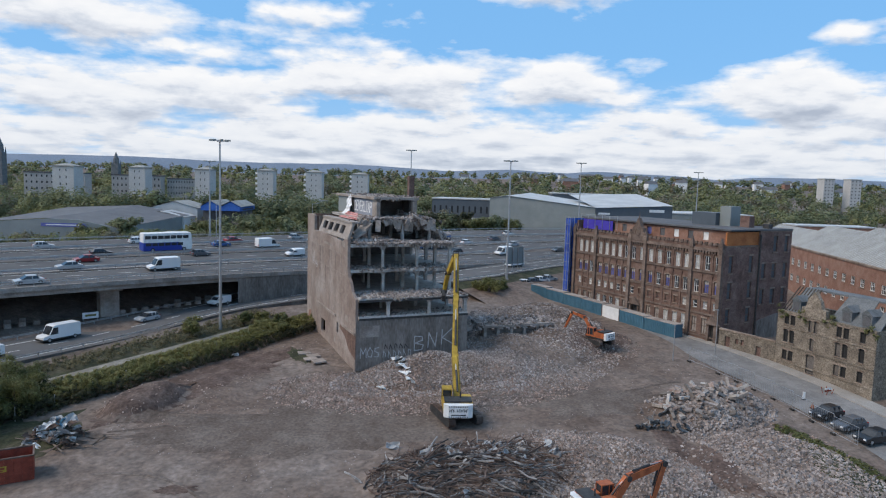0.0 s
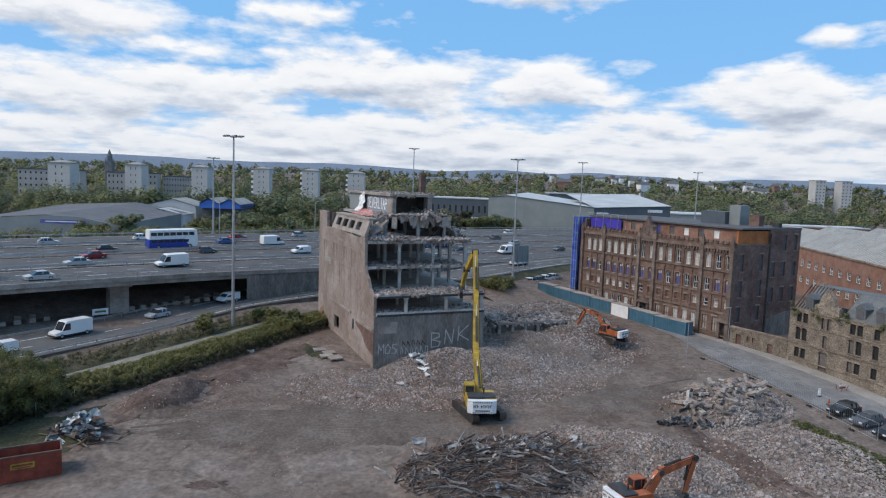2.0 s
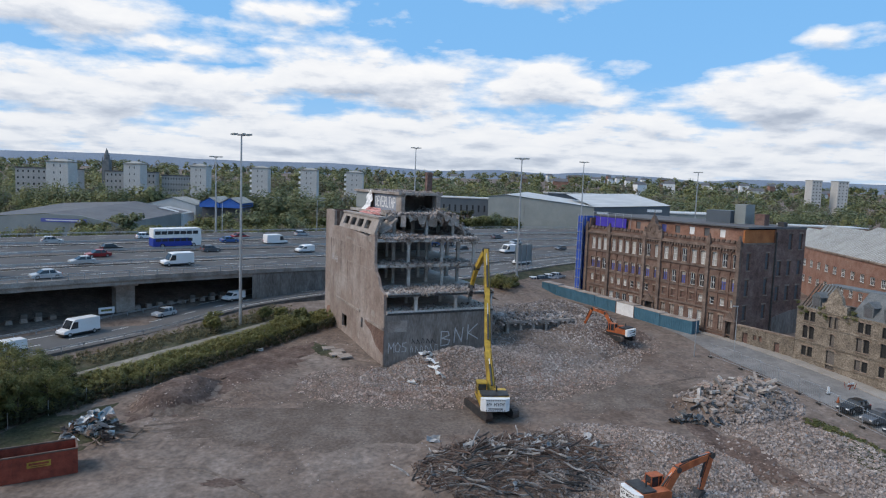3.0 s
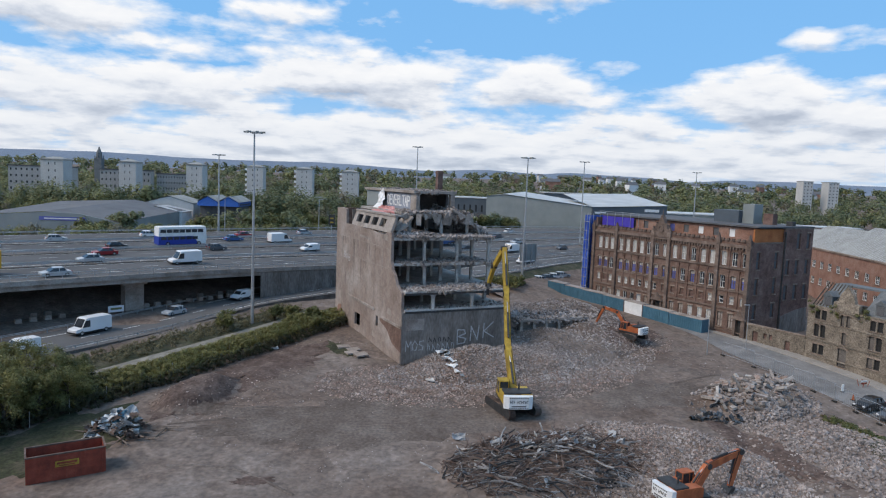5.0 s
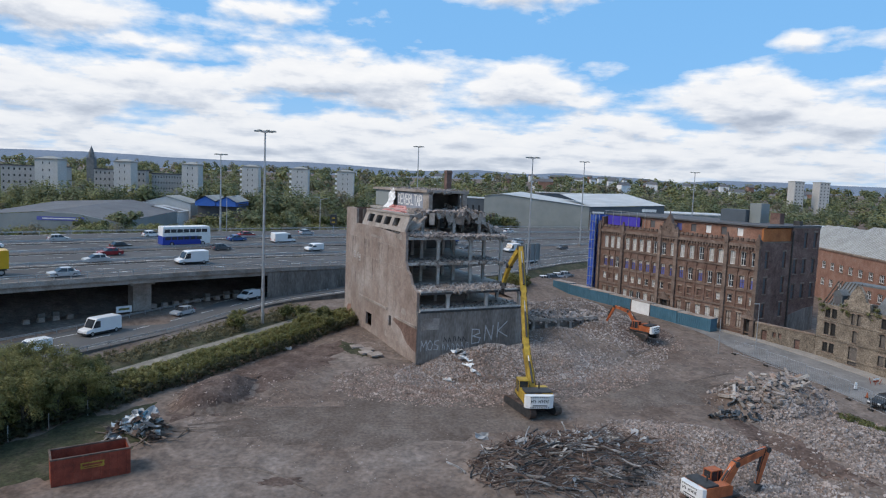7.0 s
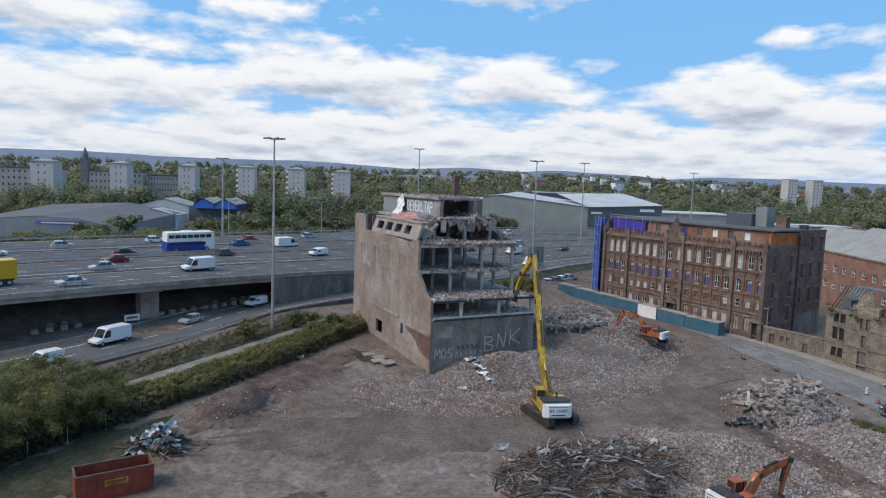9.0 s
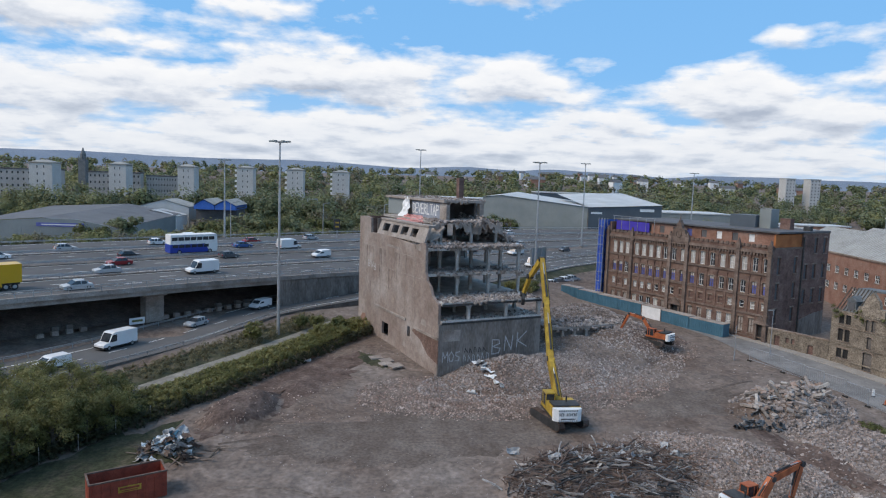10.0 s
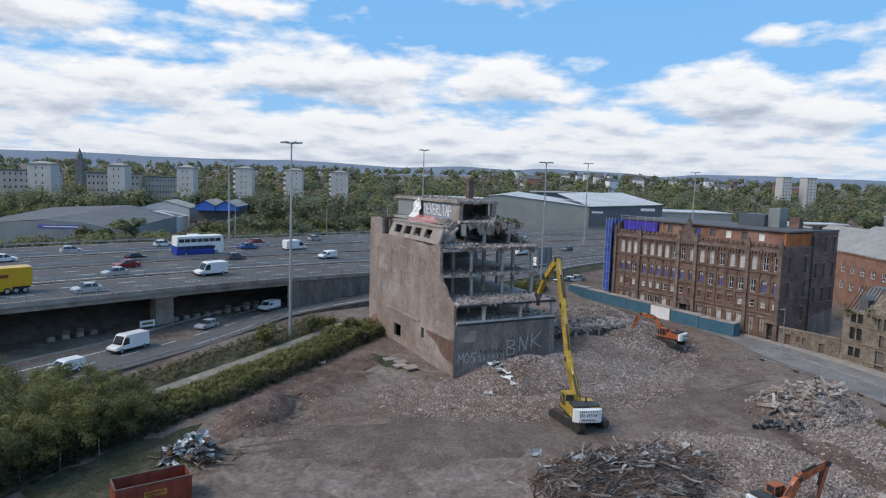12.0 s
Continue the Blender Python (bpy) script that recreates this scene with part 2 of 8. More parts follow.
M_LIGHTSTEEL = mat("dusty pale steel", [(0.27, 0.27, 0.27), (0.46, 0.455, 0.45)], rough=0.6, metal=0.0, scale=0.8)
M_YELLOW = mat("yellow machine paint", [(0.30, 0.19, 0.03), (0.46, 0.31, 0.045)], rough=0.5, scale=0.9, fine=0.25, mid=0.25)
M_ORANGE = mat("orange machine paint", [(0.30, 0.082, 0.035), (0.44, 0.135, 0.05)], rough=0.5, scale=0.9, fine=0.2, mid=0.2)
M_SKIP = mat("rusted red skip paint", [(0.15, 0.035, 0.022), (0.235, 0.05, 0.03), (0.30, 0.075, 0.045)], rough=0.65, scale=0.9, fine=0.25)
M_BLACK = mat("black rubber", [(0.018, 0.018, 0.018), (0.035, 0.034, 0.033)], rough=0.8, scale=2)
M_DARKSTEEL = mat("dark greasy steel", [(0.04, 0.04, 0.042), (0.08, 0.078, 0.076)], rough=0.55, metal=0.4, scale=1.5)
M_OFFWHITE = mat("off-white paint", [(0.66, 0.66, 0.65), (0.80, 0.80, 0.79)], rough=0.5, scale=1.0, fine=0.08)
M_GREYCLAD = mat("grey metal cladding", [(0.205, 0.228, 0.226), (0.262, 0.285, 0.28)], rough=0.5, scale=0.15, fine=0.08)
M_DARKCLAD = mat("slate-blue metal cladding", [(0.075, 0.092, 0.11), (0.10, 0.12, 0.14)], rough=0.5, scale=0.15, fine=0.08)
M_ROOFLIGHT = mat("pale sheet roof", [(0.40, 0.41, 0.41), (0.53, 0.54, 0.535)], rough=0.55, scale=0.12, fine=0.08)
M_ROOFGREY = mat("grey asbestos roof", [(0.25, 0.245, 0.225), (0.36, 0.355, 0.33)], rough=0.8, scale=0.3, fine=0.18)
M_ROOFDARK = mat("dark felt roof", [(0.085, 0.085, 0.09), (0.13, 0.13, 0.135)], rough=0.85, scale=0.4)
M_ROOFMID = mat("ribbed grey shed roof", [(0.105, 0.105, 0.11), (0.15, 0.15, 0.155)], rough=0.7, scale=0.2, fine=0.15)
M_TOWER = mat("pale tower render", [(0.44, 0.435, 0.42), (0.53, 0.52, 0.50)], rough=0.85, scale=0.1)
M_FLATS = mat("brownish terrace render", [(0.32, 0.31, 0.29), (0.42, 0.40, 0.375)], rough=0.85, scale=0.15)
# grass darkened as a whole to hold the shade along the site edge
M_GRASS = mat("rough grass", [(0.030, 0.034, 0.018), (0.048, 0.050, 0.026), (0.080, 0.068, 0.046)], rough=0.95, scale=0.4, fine=0.35, bump=0.08, bump_scale=3, mid=0.25)
M_EARTH = mat("brown earth", [(0.068, 0.045, 0.036), (0.105, 0.073, 0.060), (0.145, 0.108, 0.090)], rough=0.95, scale=0.5, fine=0.35, bump=0.1, bump_scale=3, mid=0.2)
M_LEAF = leaf_mat("hedge leaves", (0.085, 0.098, 0.034), (0.185, 0.186, 0.075))
M_LEAF2 = leaf_mat("spring leaves", (0.125, 0.132, 0.042), (0.26, 0.238, 0.094))
# paler, greyer greens with distance haze put into the base colour
M_LEAFFAR = leaf_mat("haze-paled far leaves", (0.145, 0.168, 0.086), (0.22, 0.232, 0.124), 0.12)
# dark leaves for conifers, and for shade put into hedge and undergrowth
M_LEAFDARK = leaf_mat("conifer and shade-dark leaves", (0.040, 0.046, 0.024), (0.085, 0.085, 0.045))
M_BARK = mat("bark", [(0.06, 0.05, 0.04), (0.11, 0.095, 0.08)], rough=0.95, scale=3)
# hill colour holds the blue of distance haze
M_HILL = mat("haze-blue far hills", [(0.165, 0.205, 0.26), (0.215, 0.25, 0.30)], rough=1.0, scale=0.004, spec=0.0)
M_WALLGREY = mat("stained front wall", [(0.125, 0.105, 0.09), (0.19, 0.165, 0.147), (0.25, 0.222, 0.20)], rough=0.92, scale=0.5, fine=0.2, bump_scale=4, streak=0.3)
M_TEXT = mat("black lettering", [(0.012, 0.012, 0.015), (0.02, 0.02, 0.022)], rough=0.6)
M_GRAFFITI = mat("sprayed white paint", [(0.32, 0.31, 0.305), (0.52, 0.51, 0.50)], rough=0.7, scale=2.5)

# ---- mesh helpers ----
class Shape:
    """Collects faces; each piece is a closed form of its own."""

    def __init__(self):
        self.v, self.f = [], []

    def poly(self, pts, faces):
        o = len(self.v)
        self.v += [tuple(p) for p in pts]
        self.f += [tuple(o + i for i in f) for f in faces]
        return self

    def box(self, x0, x1, y0, y1, z0, z1, m=None):
        pts = [Vector((x, y, z)) for x in (x0, x1) for y in (y0, y1) for z in (z0, z1)]
        if m:
            pts = [m @ p for p in pts]
        return self.poly(pts, [(0, 1, 3, 2), (4, 6, 7, 5), (0, 4, 5, 1), (2, 3, 7, 6), (0, 2, 6, 4), (1, 5, 7, 3)])

    def prism(self, outline, y0, y1, m=None):
        """An outline in x and z, drawn out along y."""
        k = len(outline)
        pts = [Vector((x, y, z)) for y in (y0, y1) for x, z in outline]
        if m:
            pts = [m @ p for p in pts]
        return self.poly(pts, [tuple(range(k)), tuple(range(2 * k - 1, k - 1, -1))] + [(i, i + k, (i + 1) % k + k, (i + 1) % k) for i in range(k)])

    def tube(self, a, b, r0, r1=None, sides=8):
        r1 = r0 if r1 is None else r1
        a, b = Vector(a), Vector(b)
        d = (b - a).normalized()
        side = d.orthogonal().normalized()
        up = d.cross(side)
        pts = []
        for p, r in ((a, r0), (b, r1)):
            pts += [p + (side * math.cos(q) + up * math.sin(q)) * r for q in (2 * math.pi * i / sides for i in range(sides))]
        return self.poly(pts, [tuple(range(sides - 1, -1, -1)), tuple(range(sides, 2 * sides))] + [(i, (i + 1) % sides, (i + 1) % sides + sides, i + sides) for i in range(sides)])

    def path(self, pts, r, sides=6):
        for a, b in zip(pts, pts[1:]):
            self.tube(a, b, r, r, sides)
        return self

    def weld(self):
        """Joins corners that meet, so that a wall is one piece."""
        at, to, v = {}, [], []
        for q in self.v:
            key = tuple(round(c, 3) for c in q)
            if key not in at:
                at[key] = len(v)
                v.append(q)
            to.append(at[key])
        self.v, self.f = v, [tuple(to[i] for i in f) for f in self.f]
        return self

    def ob(self, name, material, parent=None, label="", smooth=False):
        me = bpy.data.meshes.new(name)
        me.from_pydata(self.v, [], self.f)
        me.materials.append(material)
        if smooth:
            me.polygons.foreach_set("use_smooth", [True] * len(me.polygons))
        me.update()
        o = new(name, me)
        if parent:
            o.parent = parent
        if label:
            tagged(o, label)
        return o


def part(name, shape, material, parent, label=""):
    return shape.ob(name, material, parent, label)


def thing(name, m, label, category, group="", kind=""):
    e = new(name)
    e.matrix_world = m
    e.empty_display_size = 0.2
    return tagged(e, label, category, group, kind)


def interp(x, xs, ys):
    return float(np.interp(x, xs, ys))

# ---- ground ----
def base_z(x, y):
    """The lie of the land without heaps."""
    z = interp(y, [0, 45, 60, 70, 78, 86, 92, 100, 110, 145, 170, 290, 420, 800, 1500, 4800], [-5, -4.2, -3.4, -2.6, -1.9, -1.3, -0.8, -0.4, 0.0, 0.8, 2.5, 4.5, 7, 16, 31, 36])
    if y > 600:
        z += 6.0 * math.exp(-((x / y - 0.22) / 0.2) ** 2) * interp(y, [600, 1300, 4800], [0, 1, 0.3])
    return z


# heaps: centre, half length, half width, turn in degrees, height
HEAPS = [
    (0.0, 93.5, 11, 7, 23, 2.6), (10.0, 100.0, 14, 9, 30, 2.0), (16.0, 110.0, 17, 12, 55, 3.3), (19, 128, 9, 8, 60, 2.8), (27, 112, 7, 6, 60, 1.0),
    (-35.2, 79.6, 5.6, 3.6, 60, 2.6), (-27.5, 86.0, 6, 5, 60, 0.7), (-40.0, 69.3, 3.2, 2.0, 15, 0.9),
    (3.0, 64.0, 11.0, 6.0, 20, 2.0), (18.5, 67.0, 10, 6.0, -22, 2.1),
    (34.0, 82.0, 8.5, 5.5, 28, 3.0), (36.0, 67.0, 9.0, 9.0, 0, 1.7), (34, 57, 8, 7, 0, 1.6), (17, 58.0, 8, 4, 0, 1.3),
]


def heap_z(x, y):
    z = 0.0
    for cx, cy, a, b, turn, h in HEAPS:
        dx, dy = x - cx, y - cy
        if abs(dx) > 24 or abs(dy) > 24:
            continue
        c, s = math.cos(radians(turn)), math.sin(radians(turn))
        u, v = (dx * c + dy * s) / a, (-dx * s + dy * c) / b
        q = u * u + v * v
        if q < 1:
            z = max(z, h * (1 - q) ** 0.8 * (0.82 + 0.36 * noise.noise((x * 0.22, y * 0.22, 3.0))))
    return z


def ground_z(x, y):
    z = base_z(x, y) + heap_z(x, y)
    if -50 < x < 46 and 40 < y < 150:
        calm = interp(x, [-50, -44, 32, 37], [0, 1, 1, 0])
        z += calm * (0.16 * noise.noise((x * 0.12, y * 0.12, 0)) + 0.07 * noise.noise((x * 0.5, y * 0.5, 5)))
    return z


def grid_mesh(name, xs, ys, zf, material, keep=None):
    v = [(x, y, zf(x, y)) for y in ys for x in xs]
    k = len(xs)
    f = [(j * k + i, j * k + i + 1, (j + 1) * k + i + 1, (j + 1) * k + i) for j in range(len(ys) - 1) for i in range(k - 1)
         if keep is None or keep((xs[i] + xs[i + 1]) / 2, (ys[j] + ys[j + 1]) / 2)]
    me = bpy.data.meshes.new(name)
    me.from_pydata(v, [], f)
    me.materials.append(material)
    me.polygons.foreach_set("use_smooth", [True] * len(me.polygons))
    return new(name, me)


gx = [-4800, -2400, -1200, -600, -300, -180, -120, -90, -70] + [-60 + 0.75 * i for i in range(157)] + [62, 70, 90, 120, 180, 300, 600, 1200, 2400, 4800]
gy = [-4800, -1200, -300, -60, 0, 20, 35] + [42 + 0.75 * i for i in range(137)] + [150, 160, 175, 200, 240, 290, 350, 420, 550, 800, 1100, 1500, 2400, 4800]
ground = tagged(grid_mesh("ground", gx, gy, ground_z, M_DIRT), "bare brown demolition-site earth with tyre tracks", "ground", kind="structure")

# ---- strips that follow lines ----
def lerp_line(line, x):
    """A point of a line of (x, y, z) by its x."""
    return Vector((x, interp(x, [p[0] for p in line], [p[1] for p in line]), interp(x, [p[0] for p in line], [p[2] for p in line])))


def smooth_line(line, k=10):
    """A curve through the points of a line."""
    p = [Vector(q) for q in line]
    p = [p[0] * 2 - p[1]] + p + [p[-1] * 2 - p[-2]]
    out = []
    for i in range(1, len(p) - 2):
        for j in range(k):
            t = j / k
            out.append(0.5 * (2 * p[i] + (p[i + 1] - p[i - 1]) * t + (2 * p[i - 1] - 5 * p[i] + 4 * p[i + 1] - p[i + 2]) * t * t + (3 * p[i] - p[i - 1] - 3 * p[i + 1] + p[i + 2]) * t ** 3))
    return out + [p[-2]]


def strip(name, lines, material, closed=False):
    """A sheet between lines with the same number of points."""
    k = len(lines[0])
    n = len(lines)
    s = Shape()
    rng = range(n) if closed else range(n - 1)
    s.poly([p for ln in lines for p in ln], [(a * k + i, a * k + i + 1, ((a + 1) % n) * k + i + 1, ((a + 1) % n) * k + i) for a in rng for i in range(k - 1)])
    return s.ob(name, material)


def along(line, step, start=0.0):
    """Points and headings at even steps along a line."""
    out, d, nxt = [], 0.0, start
    for a, b in zip(line, line[1:]):
        seg = (b - a).length
        while nxt <= d + seg:
            q = a.lerp(b, (nxt - d) / seg)
            out.append((q, (b - a).normalized(), math.degrees(math.atan2(b.y - a.y, b.x - a.x))))
            nxt += step
        d += seg
    return out


# motorway: near and far edge of the carriageways, x, y, z
NEAR = smooth_line([(-240, -64, 7.6), (-160, 14, 7.4), (-74.5, 98.4, 7.1), (-35, 137.3, 6.2), (14.6, 182, 4.0), (48, 213, 3.8), (130, 268, 3.6), (300, 340, 4)], 8)
FAR = smooth_line([(-300, -25, 9.6), (-205, 56, 9.6), (-100.6, 146.5, 9.6), (-58.5, 183, 9.4), (-4, 236, 8.4), (35, 266, 7.9), (120, 300, 7.6), (330, 360, 8)], 8)


def lane(t, lift=0.0):
    return [a.lerp(b, t) + Vector((0, 0, lift)) for a, b in zip(NEAR, FAR)]


def deck_point(i_f, t):
    """i_f: fractional station along the motorway."""
    i = min(int(i_f), len(NEAR) - 2)
    q = i_f - i
    return NEAR[i].lerp(NEAR[i + 1], q).lerp(FAR[i].lerp(FAR[i + 1], q), t)


down = Vector((0, 0, -1.3))
edge_out = [p + Vector((0.5, -0.5, 0)) for p in NEAR]
road = strip("road", [lane(0), lane(0.25), lane(0.5), lane(0.75), lane(1)], M_ASPHALT)
tagged(road, "wide grey asphalt motorway on an elevated deck", "road", kind="structure")
deck = strip("deck", [lane(0, -0.05), [p + down for p in NEAR], [p + down + Vector((0, 0, -0.2)) for p in lane(0.06)], [p + down for p in FAR], lane(1, -0.05)], M_CONC)
tagged(deck, "concrete motorway deck with a stained edge beam", "viaduct deck", kind="structure")


def ribbon(name, line, w, h, material, label, category):
    """A wall or kerb of a width and height along a line."""
    n = [Vector((-(b - a).y, (b - a).x, 0)).normalized() * w / 2 for a, b in zip(line, line[1:])]
    n.append(n[-1])
    up = Vector((0, 0, h))
    o = strip(name, [[p - q for p, q in zip(line, n)], [p - q + up for p, q in zip(line, n)], [p + q + up for p, q in zip(line, n)], [p + q for p, q in zip(line, n)]], material)
    return tagged(o, label, category, kind="structure")


ribbon("parapet_beam", [p + Vector((0.1, -0.1, -0.5)) for p in NEAR], 0.5, 0.75, M_CONC, "low concrete edge beam of the motorway", "parapet")
for t, k in ((0.245, 0), (0.5, 1), (0.735, 2)):
    ribbon("trim", lane(t, 0.02), 1.6 if k != 1 else 2.2, 0.10, M_CONC_DARK, "dark strip between the carriageways", "central reserve")


def rail_fence(name, line, step, h, label, rails=(0.55, 0.95), material=None, span=None):
    """A railing with posts and rails along a line."""
    material = material or M_STEEL
    t = thing(name, Matrix(), label, "railing")
    pts = along(line, step)
    if span:
        pts = [p for p in pts if span[0] < p[0].x < span[1]]
    mesh = None
    for q, d, ang in pts:
        if mesh is None:
            mesh = Shape().box(-0.05, 0.05, -0.06, 0.06, 0, h).ob("post", material, t)
            o = mesh
        else:
            o = new("post", mesh.data)
            o.parent = t
        o.matrix_basis = pose(*q, 0, 0, ang)
    for r in rails:
        ring = []
        for q, d, _ in pts:
            n_ = Vector((-d.y, d.x, 0)).normalized() * 0.05
            c_ = q + Vector((0, 0, r))
            ring += [c_ - n_ - Vector((0, 0, 0.05)), c_ + n_ - Vector((0, 0, 0.05)), c_ + n_ + Vector((0, 0, 0.05)), c_ - n_ + Vector((0, 0, 0.05))]
        e_ = 4 * (len(pts) - 1)
        Shape().poly(ring, [(3, 2, 1, 0), (e_, e_ + 1, e_ + 2, e_ + 3)] + [(4 * i + j, 4 * i + (j + 1) % 4, 4 * i + 4 + (j + 1) % 4, 4 * i + 4 + j) for i in range(len(pts) - 1) for j in range(4)]).ob("rail", material, t)
    return t


rail_fence("parapet_railing", [p + Vector((0.1, -0.1, 0.25)) for p in NEAR], 2.4, 1.0, "grey steel parapet railing along the motorway edge", span=(-130, 75))
for t in (0.238, 0.252, 0.492, 0.508, 0.728, 0.742, 0.995):
    rail_fence("crash_barrier", lane(t, 0.08), 3.2, 0.75, "galvanised crash barrier between motorway lanes", rails=(0.5, 0.68), span=(-135, 110))

# lane marks
for c0, c1 in ((0.0, 0.24), (0.255, 0.49), (0.51, 0.73), (0.745, 1.0)):
    s = Shape()
    for f in (0.06, 0.94):
        ln = lane(c0 + (c1 - c0) * f, 0.012)
        n = [Vector((-(b - a).y, (b - a).x, 0)).normalized() * 0.13 for a, b in zip(ln, ln[1:])]
        for a, b, q in zip(ln, ln[1:], n):
            s.poly([a - q, b - q, b + q, a + q], [(0, 1, 2, 3)])
    for f in (0.36, 0.65):
        for q, d, ang in along(lane(c0 + (c1 - c0) * f, 0.012), 9.0, 2.0):
            if -140 < q.x < 120:
                side = Vector((-d.y, d.x, 0)) * 0.13
                e = q + d * 3.0
                s.poly([q - side, e - side, e + side, q + side], [(0, 1, 2, 3)])
    tagged(s.ob("lane_mark", M_WHITE), "white painted lane lines on the motorway", "lane marking", kind="stuff")

# bank colour kept pale to lift the brightness under the deck
M_PALE_BANK = mat("pale earth bank", [(0.12, 0.10, 0.088), (0.17, 0.145, 0.13), (0.22, 0.195, 0.175)], rough=0.95, scale=0.3, fine=0.3, bump_scale=4, mid=0.2)
# space under the deck; the dark wall added behind stands in for its shade
tagged(strip("wall_under_deck", [[p + Vector((-16, 16, -12)) for p in NEAR], [p + Vector((-16, 16, -1.2)) for p in NEAR]], M_CONC_DARK), "dark backing wall standing in for shade under the motorway", "wall", kind="structure")
tagged(strip("bank", [[Vector((p.x - 4.5, p.y + 4.5, base_z(p.x, p.y) + 0.05)) for p in NEAR], [Vector((p.x - 9, p.y + 9, base_z(p.x, p.y) + 2.2)) for p in NEAR], [p + Vector((-15.8, 15.8, -2.0)) for p in NEAR]], M_PALE_BANK), "sloping earth bank under the motorway, paled to add brightness", "bank", kind="structure")
tagged(strip("wall_slip", [[p + Vector((0.15, -0.15, -9)) for p in NEAR if p.x > -41], [p + Vector((0.15, -0.15, -0.6)) for p in NEAR if p.x > -41]], M_WALLGREY), "stained concrete retaining wall beside the slip road", "wall", kind="structure")
for i, x in enumerate((-140, -98, -56.3)):
    p = lerp_line([tuple(q) for q in NEAR], x)
    c = p + Vector((-3.2, 3.2, 0))
    pier = thing("pier", pose(c.x, c.y, base_z(c.x, c.y) - 0.6, 0, 0, 44.5), "weathered concrete pier under the motorway deck", "pier", "motorway piers")
    hgt = p.z - 1.25 - base_z(c.x, c.y) + 0.6
    part("shaft", Shape().box(-1.6, 1.6, -1.0, 1.0, 0, hgt - 0.9), M_CONC, pier)
    part("capital", Shape().box(-2.1, 2.1, -1.3, 1.3, hgt - 0.9, hgt + 0.05), M_CONC, pier)

# slip road: near and far edge
SLIP_N = smooth_line([(-110, 30, -1.2), (-75, 66, -0.7), (-54, 96.6, -0.25), (-47, 108.2, 0.0), (-43, 115, 0.5), (-35.5, 128, 0.9), (-14, 142, 2.4), (9.3, 154.5, 3.9), (21.5, 169, 4.0), (40, 190, 3.9), (110, 252, 3.8)], 6)
SLIP_F = smooth_line([(-120, 40, -1.2), (-86, 75, -0.7), (-67.5, 98, -0.25), (-58.8, 113.2, 0.0), (-46.4, 136, 0.5), (-36.2, 146.5, 0.9), (-10, 165, 2.4), (12, 180, 3.9), (26, 192, 4.0), (48, 212.5, 3.85), (118, 262, 3.8)], 6)
slip = tagged(strip("road", [SLIP_N, [a.lerp(b, 0.5) for a, b in zip(SLIP_N, SLIP_F)], SLIP_F], M_ASPHALT), "asphalt slip road running below the motorway edge", "road", kind="structure")
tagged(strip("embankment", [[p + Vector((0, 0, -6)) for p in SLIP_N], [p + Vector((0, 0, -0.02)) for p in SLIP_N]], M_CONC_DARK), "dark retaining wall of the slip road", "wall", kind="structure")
s = Shape()
for f in (0.12, 0.80):
    ln = [a.lerp(b, f) + Vector((0, 0, 0.012)) for a, b in zip(SLIP_N, SLIP_F)]
    for a, b in zip(ln, ln[1:]):
        q = Vector((-(b - a).y, (b - a).x, 0)).normalized() * 0.10
        s.poly([a - q, b - q, b + q, a + q], [(0, 1, 2, 3)])
for q, d, ang in along([a.lerp(b, 0.46) + Vector((0, 0, 0.012)) for a, b in zip(SLIP_N, SLIP_F)], 7.0, 2.0):
    side = Vector((-d.y, d.x, 0)) * 0.08
    e = q + d * 3.0
    s.poly([q - side, e - side, e + side, q + side], [(0, 1, 2, 3)])
tagged(s.ob("lane_mark", M_WHITE), "white painted lines on the slip road", "lane marking", kind="stuff")
rail_fence("crash_barrier", SLIP_N, 3.2, 0.75, "galvanised crash barrier beside the slip road", rails=(0.5, 0.68), span=(-75, 70))
rail_fence("crash_barrier", SLIP_F, 3.2, 0.75, "galvanised crash barrier under the motorway edge", rails=(0.5, 0.68), span=(-80, -30))

# street beside the mill
def on_ground(line, lift=0.0):
    return [Vector((p[0], p[1], base_z(p[0], p[1]) + lift)) for p in smooth_line([(x, y, 0) for x, y in line], 8)]


STREET_L = on_ground([(53, 20), (49.5, 60), (47.6, 76), (44.6, 88), (40.2, 102), (38.6, 115), (34.0, 128), (26.5, 142.5), (19, 157)])
STREET_R = on_ground([(66, 20), (60.5, 60), (57, 76), (53.5, 90), (50.0, 100), (45.0, 112), (37.5, 126), (28, 143.2), (21, 158)])
tagged(strip("road", [[a.lerp(b, q) + Vector((0, 0, 0.06)) for a, b in zip(STREET_L, STREET_R)] for q in (0, 0.5, 1)], M_STREET), "grey dusty street beside the brick mill", "road", kind="structure")
PAVE_R = [p + Vector((2.6, 1.2, 0)) for p in STREET_R]
tagged(strip("pavement", [[p + Vector((0, 0, 0.06)) for p in STREET_R], [p + Vector((0, 0, 0.2)) for p in STREET_R], [p + Vector((0, 0, 0.2)) for p in PAVE_R]], M_PAVE), "narrow pavement along the mill and stone house", "pavement", kind="structure")


